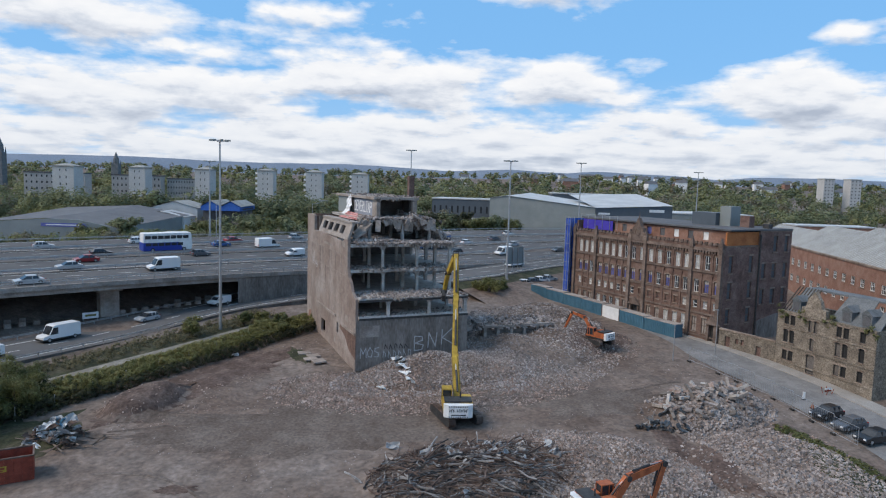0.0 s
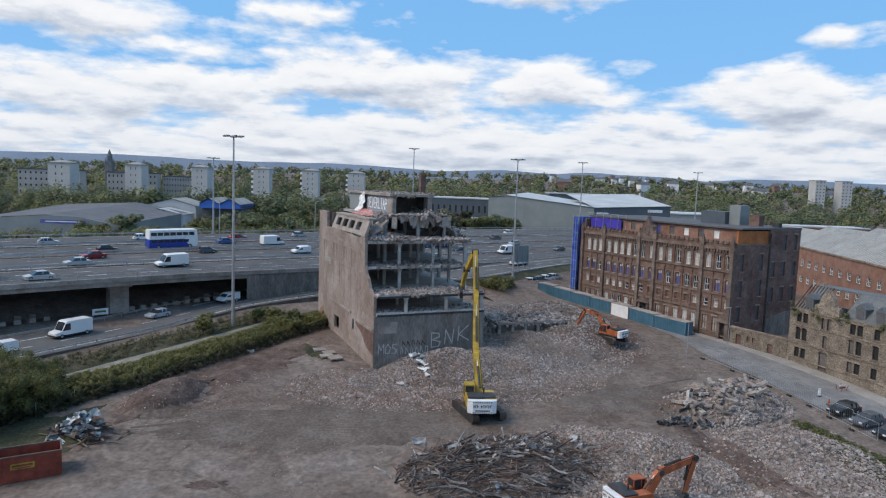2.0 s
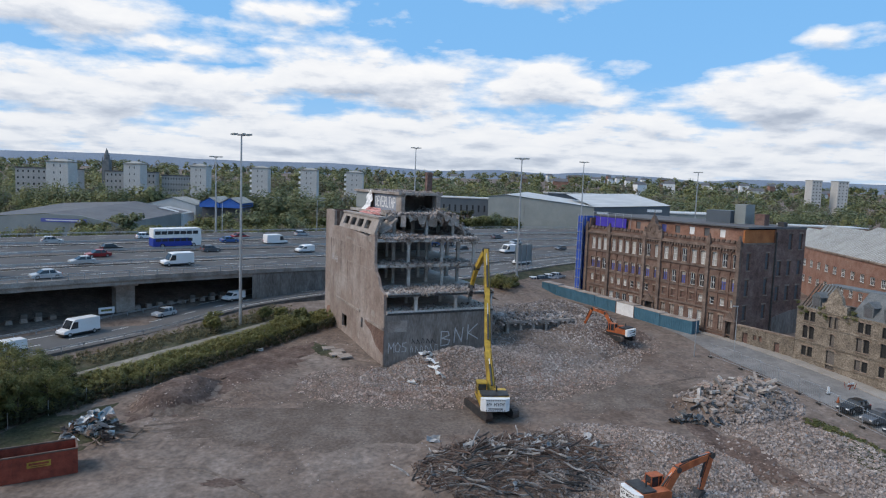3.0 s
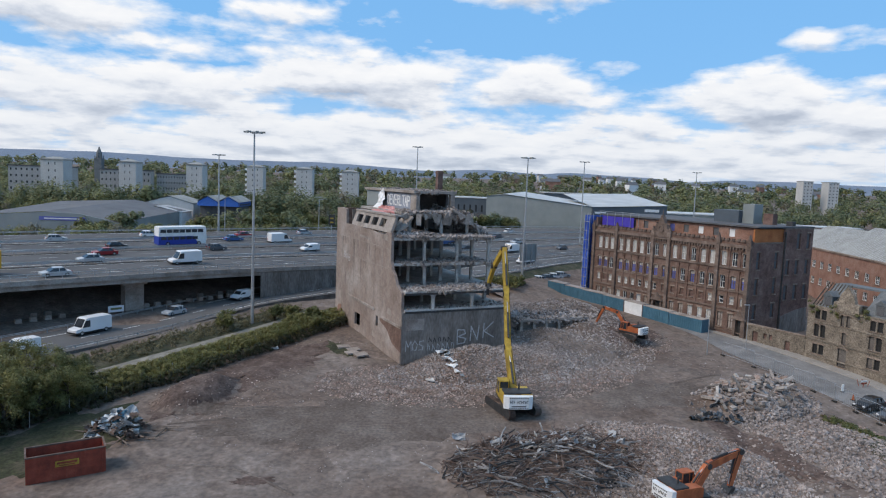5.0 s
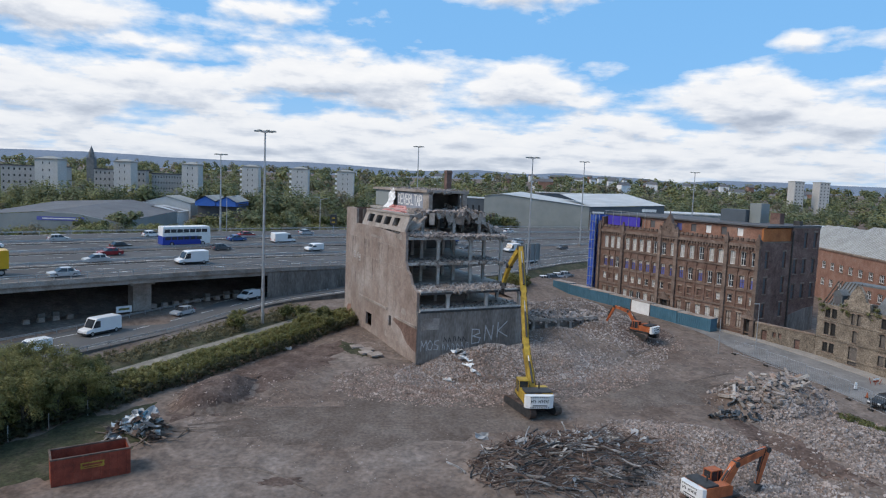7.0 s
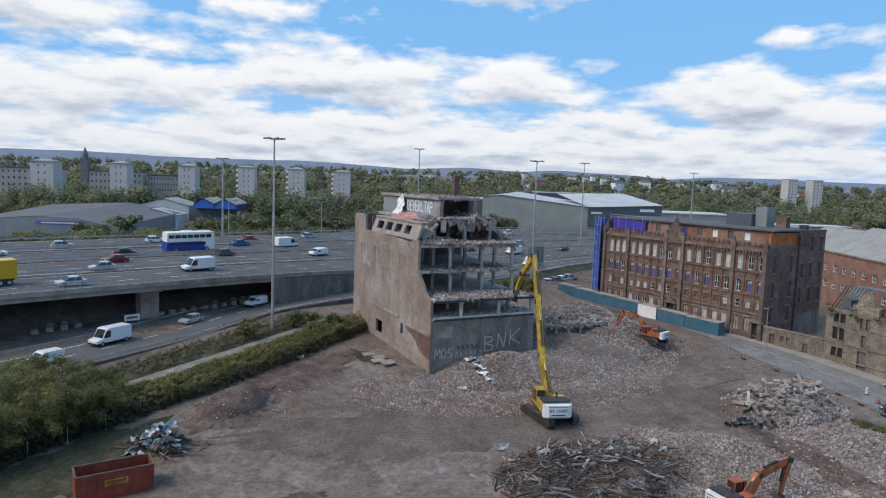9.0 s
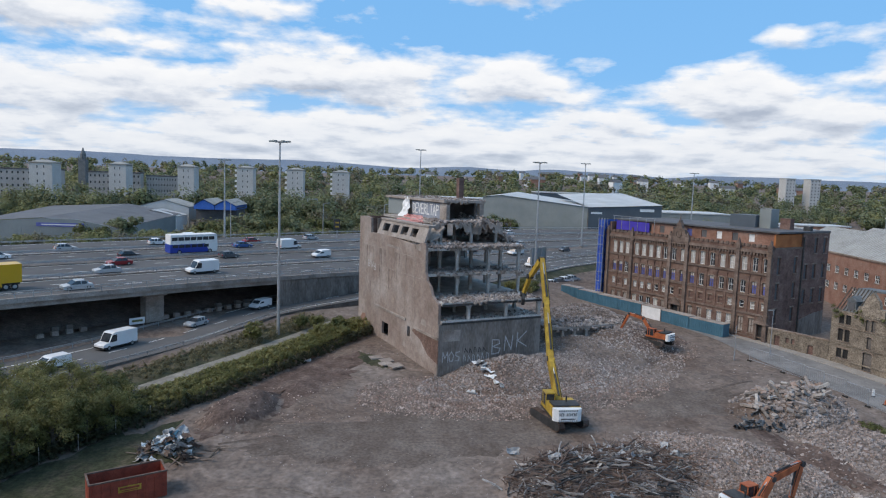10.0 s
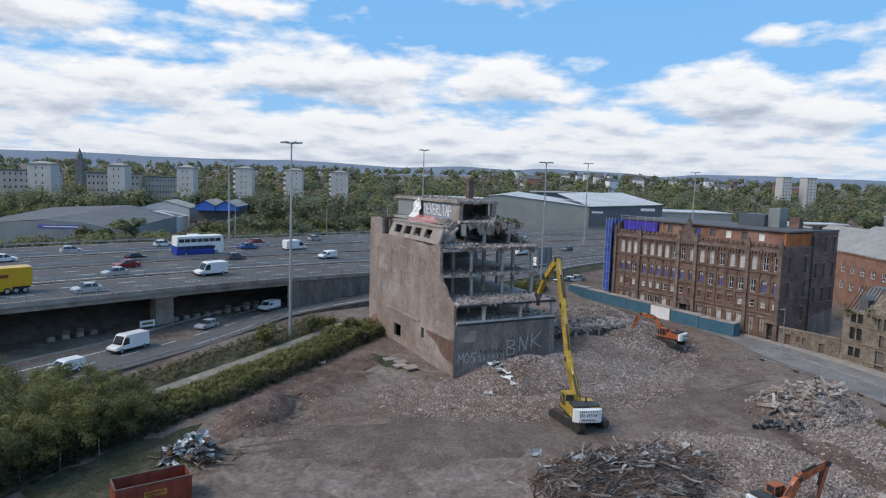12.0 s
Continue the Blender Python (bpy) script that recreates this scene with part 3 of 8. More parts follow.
def mound_cap(name, cx, cy, a, b, turn, material, label, category="ground", lift=0.06):
    """A skin of other material over part of the ground, with a ragged edge."""
    n, k = 72, 14
    c, s_ = math.cos(radians(turn)), math.sin(radians(turn))
    pts, f = [], []
    for j in range(k + 1):
        for i in range(n):
            q = 2 * math.pi * i / n
            rag = 1 + 0.35 * noise.noise((math.cos(q) * 2.3 + cx, math.sin(q) * 2.3 + cy, 1.0)) + 0.3 * noise.noise((math.cos(q) * 7 + cx, math.sin(q) * 7 + cy, 4.0))
            u, v = a * rag * j / k * math.cos(q), b * rag * j / k * math.sin(q)
            x, y = cx + u * c - v * s_, cy + u * s_ + v * c
            pts.append((x, y, ground_z(x, y) + lift * (1 - (j / k) ** 6 * 2.2)))
    for j in range(k):
        f += [(j * n + i, j * n + (i + 1) % n, (j + 1) * n + (i + 1) % n, (j + 1) * n + i) for i in range(n)]
    return tagged(Shape().poly(pts, f).ob(name, material, smooth=True), label, category, kind="structure")


M_DAMP = mat("damp dark earth", [(0.088, 0.066, 0.053), (0.125, 0.098, 0.081), (0.165, 0.135, 0.115)], rough=0.9, scale=0.25, fine=0.3, bump=0.05, bump_scale=3)
M_PALE = mat("pale dusty earth", [(0.20, 0.165, 0.14), (0.28, 0.24, 0.21), (0.35, 0.31, 0.28)], rough=0.95, scale=0.18, fine=0.25, bump=0.05, bump_scale=3)
mound_cap("earth_mound", -34.5, 80, 7.5, 4.8, 60, M_EARTH, "mound of dark brown earth by the hedge", "mound")
mound_cap("ground_patch", 26.5, 110.5, 8.5, 5.5, 60, M_EARTH, "brown earth dug up on the mound")
mound_cap("ground_patch", -29, 91, 13, 5.5, 60, M_EARTH, "dark damp earth near the hedge")
mound_cap("ground_patch", -47.0, 65.5, 13.0, 5.5, 54, M_GRASS, "worn grass along the site edge")
mound_cap("ground_patch", 20, 84, 10, 5, 20, M_DAMP, "damp brown haul track across the site")
mound_cap("ground_patch", -14, 74, 22, 6.5, 8, M_DAMP, "damp brown earth round the machine")
mound_cap("ground_patch", -24, 60.5, 2.2, 1.0, 10, M_EARTH, "small dark heap of earth on the site")
mound_cap("ground_patch", 28.2, 68.5, 10.5, 2.3, -73, M_EARTH, "brown haul track between the rubble heaps")
mound_cap("ground_patch", 42, 66, 3.5, 9, 12, M_GRASS, "thin grass beside the street")
mound_cap("ground_patch", -20.6, 98.5, 4.2, 1.6, -62, M_GRASS, "patch of grass beside the block")
for i, (x0, y0, x1, y1, bow) in enumerate(((-36, 74, -6, 72, 4), (-36, 71.6, -6, 69.6, 4), (4, 84, 34, 92, -2), (5, 81.6, 35, 89.6, -2), (-33, 63, -20, 58, 2))):
    ln = [Vector((x0 + (x1 - x0) * t, y0 + (y1 - y0) * t + bow * math.sin(math.pi * t), 0)) for t in np.linspace(0, 1, 40)]
    rows_ = []
    for off in (-0.22, 0.0, 0.22):
        row = []
        for a_, b_ in zip(ln, ln[1:] + [ln[-1] * 2 - ln[-2]]):
            q_ = Vector((-(b_ - a_).y, (b_ - a_).x, 0)).normalized() * off * (1 + 0.4 * noise.noise((a_.x, a_.y, i)))
            row.append((a_.x + q_.x, a_.y + q_.y, ground_z(a_.x + q_.x, a_.y + q_.y) + (0.075 if off == 0 else 0.02)))
        rows_.append(row)
    tagged(strip("tyre_track", rows_, M_DAMP), "worn tyre track pressed into the dirt", "tyre track", kind="structure")

# ---- walls with openings ----
def wall(shape, x0, x1, z0, z1, y0, y1, holes=(), m=None):
    """A wall along x from y0 to y1 in depth; holes are (x0, x1, z0, z1)."""
    cuts = sorted({z0, z1, *[min(max(h[2], z0), z1) for h in holes], *[min(max(h[3], z0), z1) for h in holes]})
    for a, b in zip(cuts, cuts[1:]):
        if b - a < 1e-4:
            continue
        row = sorted((h[0], h[1]) for h in holes if h[2] < (a + b) / 2 < h[3])
        x = x0
        for h0, h1 in row + [(x1, x1)]:
            if h0 > x + 1e-4:
                shape.box(x, h0, y0, y1, a, b, m)
            x = max(x, h1)
    return shape


WIN_CACHE = {}


def window(parent, m, w, h, pane, bars=(1, 1), sill=True, frame_mat=None, hood=None, name="window"):
    """A window set in an opening: its origin is the middle of the opening's foot; local -y looks out."""
    key = (round(w, 2), round(h, 2), pane.name, bars, sill, hood, frame_mat.name if frame_mat else "")
    if key not in WIN_CACHE:
        f = Shape()
        b = 0.07
        for x0, x1, z0, z1 in ((-w / 2, -w / 2 + b, 0, h), (w / 2 - b, w / 2, 0, h), (-w / 2 + b, w / 2 - b, 0, b), (-w / 2 + b, w / 2 - b, h - b, h)):
            f.box(x0, x1, 0.10, 0.20, z0, z1)
        for i in range(1, bars[0] + 1):
            x = -w / 2 + w * i / (bars[0] + 1)
            f.box(x - 0.03, x + 0.03, 0.12, 0.18, b, h - b)
        for i in range(1, bars[1] + 1):
            z = h * i / (bars[1] + 1)
            f.box(-w / 2 + b, w / 2 - b, 0.115, 0.185, z - 0.035, z + 0.035)
        made = [("frame", f, frame_mat or M_OFFWHITE), ("pane", Shape().box(-w / 2 + 0.02, w / 2 - 0.02, 0.205, 0.23, 0.02, h - 0.02), pane)]
        if sill:
            made.append(("sill", Shape().box(-w / 2 - 0.1, w / 2 + 0.1, -0.12, 0.1, -0.14, -0.004), M_SAND))
        if hood == "arch":
            r, n = w / 2 + 0.06, 8
            arc = [math.pi * i / n for i in range(n + 1)]
            a = Shape().prism([(r * math.cos(q), h - 0.18 + r * 0.55 * math.sin(q)) for q in arc] + [((r + 0.22) * math.cos(q), h - 0.18 + (r + 0.22) * 0.55 * math.sin(q)) for q in reversed(arc)], -0.10, 0.05)
            made.append(("hood", a, M_SAND))
        elif hood == "flat":
            made.append(("lintel", Shape().box(-w / 2 - 0.12, w / 2 + 0.12, -0.06, 0.1, h + 0.004, h + 0.26), M_SAND))
        WIN_CACHE[key] = []
        for nm, sh, mt in made:
            me = bpy.data.meshes.new(nm)
            me.from_pydata(sh.v, [], sh.f)
            me.materials.append(mt)
            WIN_CACHE[key].append((nm, me))
    e = new(name)
    e.empty_display_size = 0.1
    e.parent = parent
    e.matrix_basis = m
    for nm, me in WIN_CACHE[key]:
        o = new(nm, me)
        o.parent = e
    return e


def chunk_verts(rng, size, flat=0.7):
    """The eight corners of a broken lump."""
    a = rng.uniform(0.55, 1.0, (8, 3)) * np.array([[sx, sy, sz] for sx in (-1, 1) for sy in (-1, 1) for sz in (-1, 1)])
    a *= np.array([1, rng.uniform(0.5, 1), rng.uniform(0.35, flat)]) * size
    q = Euler(rng.uniform(-3.1, 3.1, 3) * np.array([0.35, 0.35, 1])).to_matrix()
    return a @ np.array(q).T


CHUNK_FACES = np.array([(0, 1, 3, 2), (4, 6, 7, 5), (0, 4, 5, 1), (2, 3, 7, 6), (0, 2, 6, 4), (1, 5, 7, 3)])


def scatter(name, pts, sizes, material, label, category, seed, parent=None, flat=0.7):
    """Many broken lumps in one mesh."""
    rng = np.random.default_rng(seed)
    base = [chunk_verts(rng, 1.0, flat) for _ in range(40)]
    v = np.concatenate([base[rng.integers(40)] * s + np.array(p) for p, s in zip(pts, sizes)])
    f = (CHUNK_FACES[None] + 8 * np.arange(len(pts))[:, None, None]).reshape(-1, 4)
    me = bpy.data.meshes.new(name)
    me.from_pydata(v.tolist(), [], f.tolist())
    me.materials.append(material)
    o = new(name, me)
    if parent:
        o.parent = parent
        return o
    return tagged(o, label, category, kind="stuff")


# ---- the half-demolished concrete block ----
BLOCK_Z = -0.6
block = thing("demolished_building", pose(-11.4, 91.5, BLOCK_Z, 0, 0, 23.4), "half-demolished concrete building with bare floors and graffiti", "building")
Z = -BLOCK_Z   # heights below are given from the site level


def bz(z):
    return z + Z


W = 17.0
# side wall with its broken top, drawn in depth and height
side = Shape()
outline = [(0.35, 0), (31.4, 0), (31.4, bz(19.6)), (28.9, bz(19.75)), (26.2, bz(19.6)), (26.1, bz(17.1)), (21, bz(17.2)), (14, bz(17.0)), (8, bz(16.7)), (6.6, bz(17.2)), (4.9, bz(17.3)), (4.8, bz(13.2)), (4.2, bz(12.0)), (3.2, bz(11.4)), (2.4, bz(10.2)), (1.2, bz(9.6)), (0.35, bz(9.35))]
doors = [(17.7, 20.4, bz(0.9), bz(3.0)), (9.4, 10.4, bz(2.7), bz(4.3))]
turn90 = Matrix(((0, 1, 0, 0), (1, 0, 0, 0), (0, 0, 1, 0), (0, 0, 0, 1)))
for y0, y1, z0, z1 in ((0.35, 9.4, 0, bz(9.0)), (9.4, 10.4, 0, bz(2.7)), (9.4, 10.4, bz(4.3), bz(9.0)), (10.4, 17.7, 0, bz(9.0)), (17.7, 20.4, 0, bz(0.9)), (17.7, 20.4, bz(3.0), bz(9.0)), (20.4, 31.4, 0, bz(9.0))):
    part("wall_panel", Shape().box(y0, y1, 0, 0.4, z0, z1, turn90), M_RENDER, block)
top_cut = [(y, z) for y, z in outline if z > bz(9.0)]
side.prism([(0.35, bz(9.0)), (31.4, bz(9.0))] + top_cut, 0, 0.4, turn90)
part("side_wall", side, M_RENDER, block, "pinkish grey rendered wall with stains and a broken edge")
s = Shape()
for y0, y1, z0, z1 in ((11, 23.6, 5.0, 5.35), (0.2, 7.0, 4.35, 4.7)):
    s.box(-0.16, 0.0, y0, y1, bz(z0), bz(z1))
part("string_course", s, M_CONC, block)
part("brick_base", Shape().prism([(0.0, bz(1.0)), (3.2, bz(1.6)), (5.6, bz(3.2)), (8.5, bz(3.9)), (8.2, bz(4.34)), (0, bz(4.34))], -0.06, 0.0, turn90), M_BRICK, block, "exposed brick patch in the wall's foot")
for y0, y1, z0, z1 in ((6.5, 30.8, 8.9, 8.97), (6.0, 30, 14.9, 14.97), (6.0, 30, 12.0, 12.06)):
    part("joint", Shape().box(-0.02, 0.0, y0, y1, bz(z0), bz(z1)), M_CONC, block)
for y in (8.2, 11.6, 14.9, 18.2, 21.5, 24.8, 28.0):
    part("joint", Shape().box(-0.018, 0.0, y, y + 0.07, bz(5.8), bz(14.8)), M_CONC, block)
# long water stains run down from the joints
rs_ = random.Random(33)
M_STAIN = mat("dark water stain", [(0.13, 0.10, 0.088), (0.20, 0.16, 0.14), (0.26, 0.215, 0.19)], rough=0.92, scale=0.8, fine=0.2, bump_scale=4, mid=0.2)
for i in range(16):
    y, z1 = rs_.uniform(7, 29), rs_.choice([12.0, 14.85, 14.85, 8.85])
    w, hgt = rs_.uniform(0.10, 0.30), rs_.uniform(1.4, 4.5)
    part("stain", Shape().prism([(y - w, bz(z1)), (y - w * 0.25, bz(z1) - hgt), (y + w * 0.2, bz(z1) - hgt * 0.92), (y + w, bz(z1))], -0.008, 0.0, turn90), M_STAIN, block)
part("brick_scar", Shape().prism([(27.6, bz(0.2)), (30.6, bz(0.4)), (29.6, bz(2.6)), (27.9, bz(2.9))], -0.03, 0.0, turn90), M_BRICK2, block, "red brick scar in the render")
for y0, y1, z0, z1 in ((6.2, 8.6, 16.0, 16.9), (14.0, 19.0, 15.4, 15.9), (11.0, 12.0, 0.8, 2.0), (4.0, 5.8, 5.4, 6.4)):
    part("patch", Shape().prism([(y0, bz(z0)), (y1, bz(z0 + 0.15)), (y1 - 0.3, bz(z1)), (y0 + 0.2, bz(z1 - 0.1))], -0.012, 0.0, turn90), M_CONC, block, "pale patch where render has come away")
# rear of the side wall, darker patch inside the high end
part("rear_return", Shape().box(0.4, 5.4, 31.0, 31.4, 0, bz(19.6)), M_BRICK, block)
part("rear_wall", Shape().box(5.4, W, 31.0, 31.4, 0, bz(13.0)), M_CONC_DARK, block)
part("brick_end", Shape().box(0.41, 0.8, 26.2, 31.0, bz(16.8), bz(19.55)), M_BRICK, block, "dark red brick lining at the wall's high end")

# front: solid base, band with window gap, slab
part("front_base_wall", Shape().prism([(0, 0), (W, 0), (W, bz(6.6)), (0, bz(6.6))], 0, 0.4), M_WALLGREY, block, "grey front wall with white graffiti")
part("front_panel", Shape().box(0.6, 3.4, -0.05, 0.0, bz(4.1), bz(5.7)), M_CONC, block, "pale patched panel")
part("right_wall", Shape().box(W - 0.4, W, 0.4, 9, 0, bz(6.6)), M_CONC_DARK, block)


def slab(name, x0, x1, y0, y1, z, th=0.38, label="", rag=0.5, seed=0):
    """A floor slab with a torn front edge."""
    rng = random.Random(seed)
    n = 26
    front = [(x0 + (x1 - x0) * i / n, y0 + rng.uniform(0, rag) * (0 if i in (0, n) else 1)) for i in range(n + 1)]
    k = n + 1
    pts = [(x, y, zz) for zz in (z - th, z) for x, y in front] + [(x, y1, zz) for zz in (z - th, z) for x, _ in front]
    f = []
    for i in range(n):
        f += [(i, i + 1, k + i + 1, k + i), (k + i, k + i + 1, 3 * k + i + 1, 3 * k + i), (2 * k + i + 1, 2 * k + i, 3 * k + i, 3 * k + i + 1), (i + 1, i, 2 * k + i, 2 * k + i + 1)]
    f += [(0, k, 3 * k, 2 * k), (n, 2 * k + n, 3 * k + n, k + n)]
    return part(name, Shape().poly(pts, f), M_COLUMN, block, label)


slab("floor_slab", 0.4, W, 0.05, 31.0, bz(7.0), 0.4, "broken concrete floor slab", 0.1, 1)
slab("floor_slab", 0.4, W, 0.0, 31.0, bz(9.5), 0.4, "broken concrete floor slab with rubble", 0.15, 2)
slab("floor_slab", 0.4, W, 4.6, 31.0, bz(12.9), 0.4, "broken concrete floor slab with rubble", 0.5, 3)
slab("floor_slab", 0.4, W, 4.8, 31.0, bz(16.6), 0.42, "broken concrete floor slab with rubble", 0.7, 4)
slab("roof_slab", 4.2, 15.2, 8.8, 31.0, bz(20.0), 0.4, "torn concrete roof slab", 0.8, 5)
# front edge beams
for z, y, x1 in ((9.3, -0.06, W), (6.75, -0.06, W), (12.7, 5.4, W), (16.4, 5.5, W)):
    part("edge_beam", Shape().box(0.4, x1, y, y + 0.06 if y < 0 else y + 0.3, bz(z) - 0.28, bz(z) + 0.02), M_DARKSTEEL if z < 10 else M_CONC, block)
# columns of each storey
rng = random.Random(7)
for z0, z1, rows in ((7.0, 9.1, ((0.25, (4.7, 10.9, 16.6)), (6, (5.5, 11, 16.2)), (14, (5.5, 11, 16.2)))),
                     (9.5, 12.5, ((5.6, (5.6, 11.0, 16.4)), (9.5, (4.6, 10.1, 15.5)), (15, (5.5, 11, 16.2)), (22, (5.5, 11, 16.2)), (28, (5.5, 11, 16.2)))),
                     (12.9, 16.2, ((5.6, (5.5, 10.9, 16.3)), (9.5, (4.6, 10.1, 15.5)), (15, (5.5, 11, 16.2)), (22, (5.5, 11, 16.2)), (28, (5.5, 11, 16.2)))),
                     (16.6, 19.6, ((9.4, (4.6, 9.9, 14.4)), (15, (4.6, 9.9, 14.4)), (22, (5.5, 11, 15)), (28, (5.5, 11, 15))))):
    for y, xs in rows:
        for x in xs:
            w = rng.uniform(0.19, 0.25)
            sh = Shape().box(x - w, x + w, y - w, y + w, bz(z0), bz(z1))
            sh.prism([(x - w, bz(z1) - 0.5), (x + w, bz(z1) - 0.5), (x + w + 0.3, bz(z1)), (x - w - 0.3, bz(z1))], y - w, y + w)
            part("column", sh, M_COLUMN, block)
# added dark partition; its colour stands in for shade deep in the floors
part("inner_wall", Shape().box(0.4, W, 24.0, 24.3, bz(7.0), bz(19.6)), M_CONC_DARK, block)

# parapet with openings leaning over the side wall
par = Shape()
lean = Matrix(((1, 0, 0.35, -0.35 * bz(17.2)), (0, 1, 0, 0), (0, 0, 1, 0), (0, 0, 0, 1)))
holes = [(9.2, 11.4, bz(17.75), bz(19.0)), (12.6, 15.0, bz(17.75), bz(19.0)), (16.2, 18.6, bz(17.75), bz(19.0)), (19.8, 22.4, bz(17.75), bz(19.0))]
wall(par, 6.0, 24.0, bz(17.15), bz(19.5), 0.25, 0.6, holes, lean @ turn90)
part("leaning_parapet", par.weld(), M_CONC, block, "leaning concrete parapet strip with square openings")
part("parapet_cap", Shape().box(0.9, 2.2, 6.0, 24.0, bz(19.5), bz(19.75)), M_CONC, block)

# penthouse plant room
pent = Shape()
wall(pent, 12.6, 33.3, bz(20.0), bz(22.9), 6.1, 6.5, (), turn90)
part("penthouse_wall", pent, M_CONC, block, "pale penthouse wall covered in graffiti")
part("penthouse_back", Shape().box(6.5, 15.5, 32.9, 33.3, bz(20.0), bz(23.0)), M_CONC, block)
part("penthouse_side", Shape().box(12.3, 12.7, 13.0, 32.9, bz(20.0), bz(22.9)), M_CONC_DARK, block)
pr = Shape().box(5.6, 12.9, 10.4, 33.5, bz(22.9), bz(23.3))
part("penthouse_roof", pr, M_CONC, block, "cracked roof of the penthouse")
# dark wall whose colour stands in for shade inside the open penthouse
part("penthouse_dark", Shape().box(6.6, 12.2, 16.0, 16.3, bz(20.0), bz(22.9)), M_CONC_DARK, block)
part("penthouse_frame", Shape().box(6.0, 6.6, 10.4, 12.6, bz(20.0), bz(22.9)), M_CONC, block)
part("penthouse_frame", Shape().box(11.9, 12.6, 10.4, 11.2, bz(20.0), bz(22.9)), M_CONC, block)
part("grey_panel", Shape().box(5.95, 6.06, 24.6, 33.0, bz(20.1), bz(22.8)), M_GREYCLAD, block, "grey sprayed panel on the penthouse")
st = Shape()
st.box(18.1, 19.1, 28.7, 29.7, bz(16.6), bz(26.8))
st.box(18.0, 19.2, 28.6, 29.8, bz(26.3), bz(26.6))
part("chimney", st, M_BRICKDARK, block, "tall dark brick chimney stack")

# crumpled sheets over the penthouse edge
def crumple(name, x0, y0, w, h, z, material, label, seed, ax="y"):
    rng = random.Random(seed)
    nx, nz = 7, 8
    pts = []
    for j in range(nz + 1):
        for i in range(nx + 1):
            a = i / nx - 0.5
            pts.append((x0 - 0.25 + rng.uniform(-0.25, 0.15) - 0.9 * (1 - j / nz) ** 2, y0 + a * w * (0.6 + 0.5 * (1 - j / nz)) + rng.uniform(-0.1, 0.1), z + h * j / nz + rng.uniform(-0.06, 0.06)))
    k = nx + 1
    f = [(j * k + i, j * k + i + 1, (j + 1) * k + i + 1, (j + 1) * k + i) for j in range(nz) for i in range(nx)]
    o = part(name, Shape().poly(pts, f), material, block, label)
    mod = o.modifiers.new("thick", "SOLIDIFY")
    mod.thickness = 0.05
    return o


crumple("torn_sheet", 6.0, 24.2, 3.2, 3.4, bz(19.9), M_OFFWHITE, "torn white sheet hanging on the penthouse", 3)
M_PINK = mat("pink torn insulation", [(0.42, 0.17, 0.16), (0.62, 0.36, 0.34)], rough=0.8, scale=0.8, fine=0.3)
crumple("torn_insulation", 5.0, 19.0, 9.5, 1.1, bz(19.5), M_PINK, "pink torn insulation on the roof edge", 5)

# rubble on the floors, with the torn edges
rr = np.random.default_rng(11)


def floor_rubble(x0, x1, y0, y1, z, n, s0, s1, seed):
    r = np.random.default_rng(seed)
    pts = np.stack([r.uniform(x0, x1, n), y0 + (y1 - y0) * r.random(n) ** 1.4, np.full(n, z) + r.random(n) * 0.12], -1)
    o = scatter("floor_rubble", pts, r.uniform(s0, s1, n) * (0.4 + r.random(n)), M_CHUNK, "", "", seed, block)
    return tagged(o, kind="stuff")


floor_rubble(0.8, W, 0.1, 6.5, bz(9.5), 1100, 0.05, 0.22, 21)
floor_rubble(0.8, W, 4.8, 11, bz(12.9), 900, 0.05, 0.2, 22)
floor_rubble(0.8, W, 4.9, 10, bz(16.65), 1500, 0.06, 0.27, 23)
floor_rubble(1.5, 8, 6, 24, bz(16.9), 800, 0.08, 0.34, 24)
floor_rubble(4.4, 15, 8.9, 14, bz(20.0), 700, 0.1, 0.4, 25)
floor_rubble(0.8, W, 0.3, 3.5, bz(7.0), 260, 0.06, 0.2, 26)
floor_rubble(6.2, 13, 10.6, 30, bz(23.3), 260, 0.05, 0.22, 27)
# heap that slides down the rear side of the top storeys
r = np.random.default_rng(31)
n = 1500
u = r.random(n)
x = 11.5 + 6.0 * u + r.normal(0, 0.5, n)
hp = np.stack([x, 9 + 14 * r.random(n), bz(20.6) - 3.8 * u + r.normal(0, 0.25, n)], -1)
tagged(scatter("collapsed_edge", hp, r.uniform(0.10, 0.42, n), M_CHUNK, "", "", 32, block), kind="stuff")
# bent bars and hanging strips
bars = Shape()
rb = random.Random(5)
for _ in range(150):
    x = rb.uniform(1, W)
    lv = rb.choice([(5.3, 16.5), (5.3, 12.7), (9.0, 19.9), (9.0, 19.9), (0.2, 9.4)])
    p = Vector((x, lv[0] + rb.uniform(-0.1, 0.6), bz(lv[1])))
    pts = [p]
    d = Vector((rb.uniform(-0.4, 0.4), -0.6, rb.uniform(-0.2, 0.5)))
    for i in range(3):
        p = p + d * rb.uniform(0.2, 0.5)
        d.z -= 0.5
        pts.append(p)
    bars.path(pts, 0.022, 4)
tagged(part("bent_bar", bars, M_RUST, block, "bent reinforcement bars sticking out of torn slabs"), kind="stuff")
for i in range(26):
    x, y = rb.uniform(3, 16), 8.7 + rb.uniform(-0.5, 0.8)
    h = rb.uniform(0.6, 1.9)
    part("hanging_slab", Shape().box(-rb.uniform(0.15, 0.5), rb.uniform(0.15, 0.6), -0.08, 0.1, -h, 0, pose(x, y, bz(19.9), rb.uniform(-25, 25), rb.uniform(-35, 35), rb.uniform(-30, 30))), M_CONC, block)

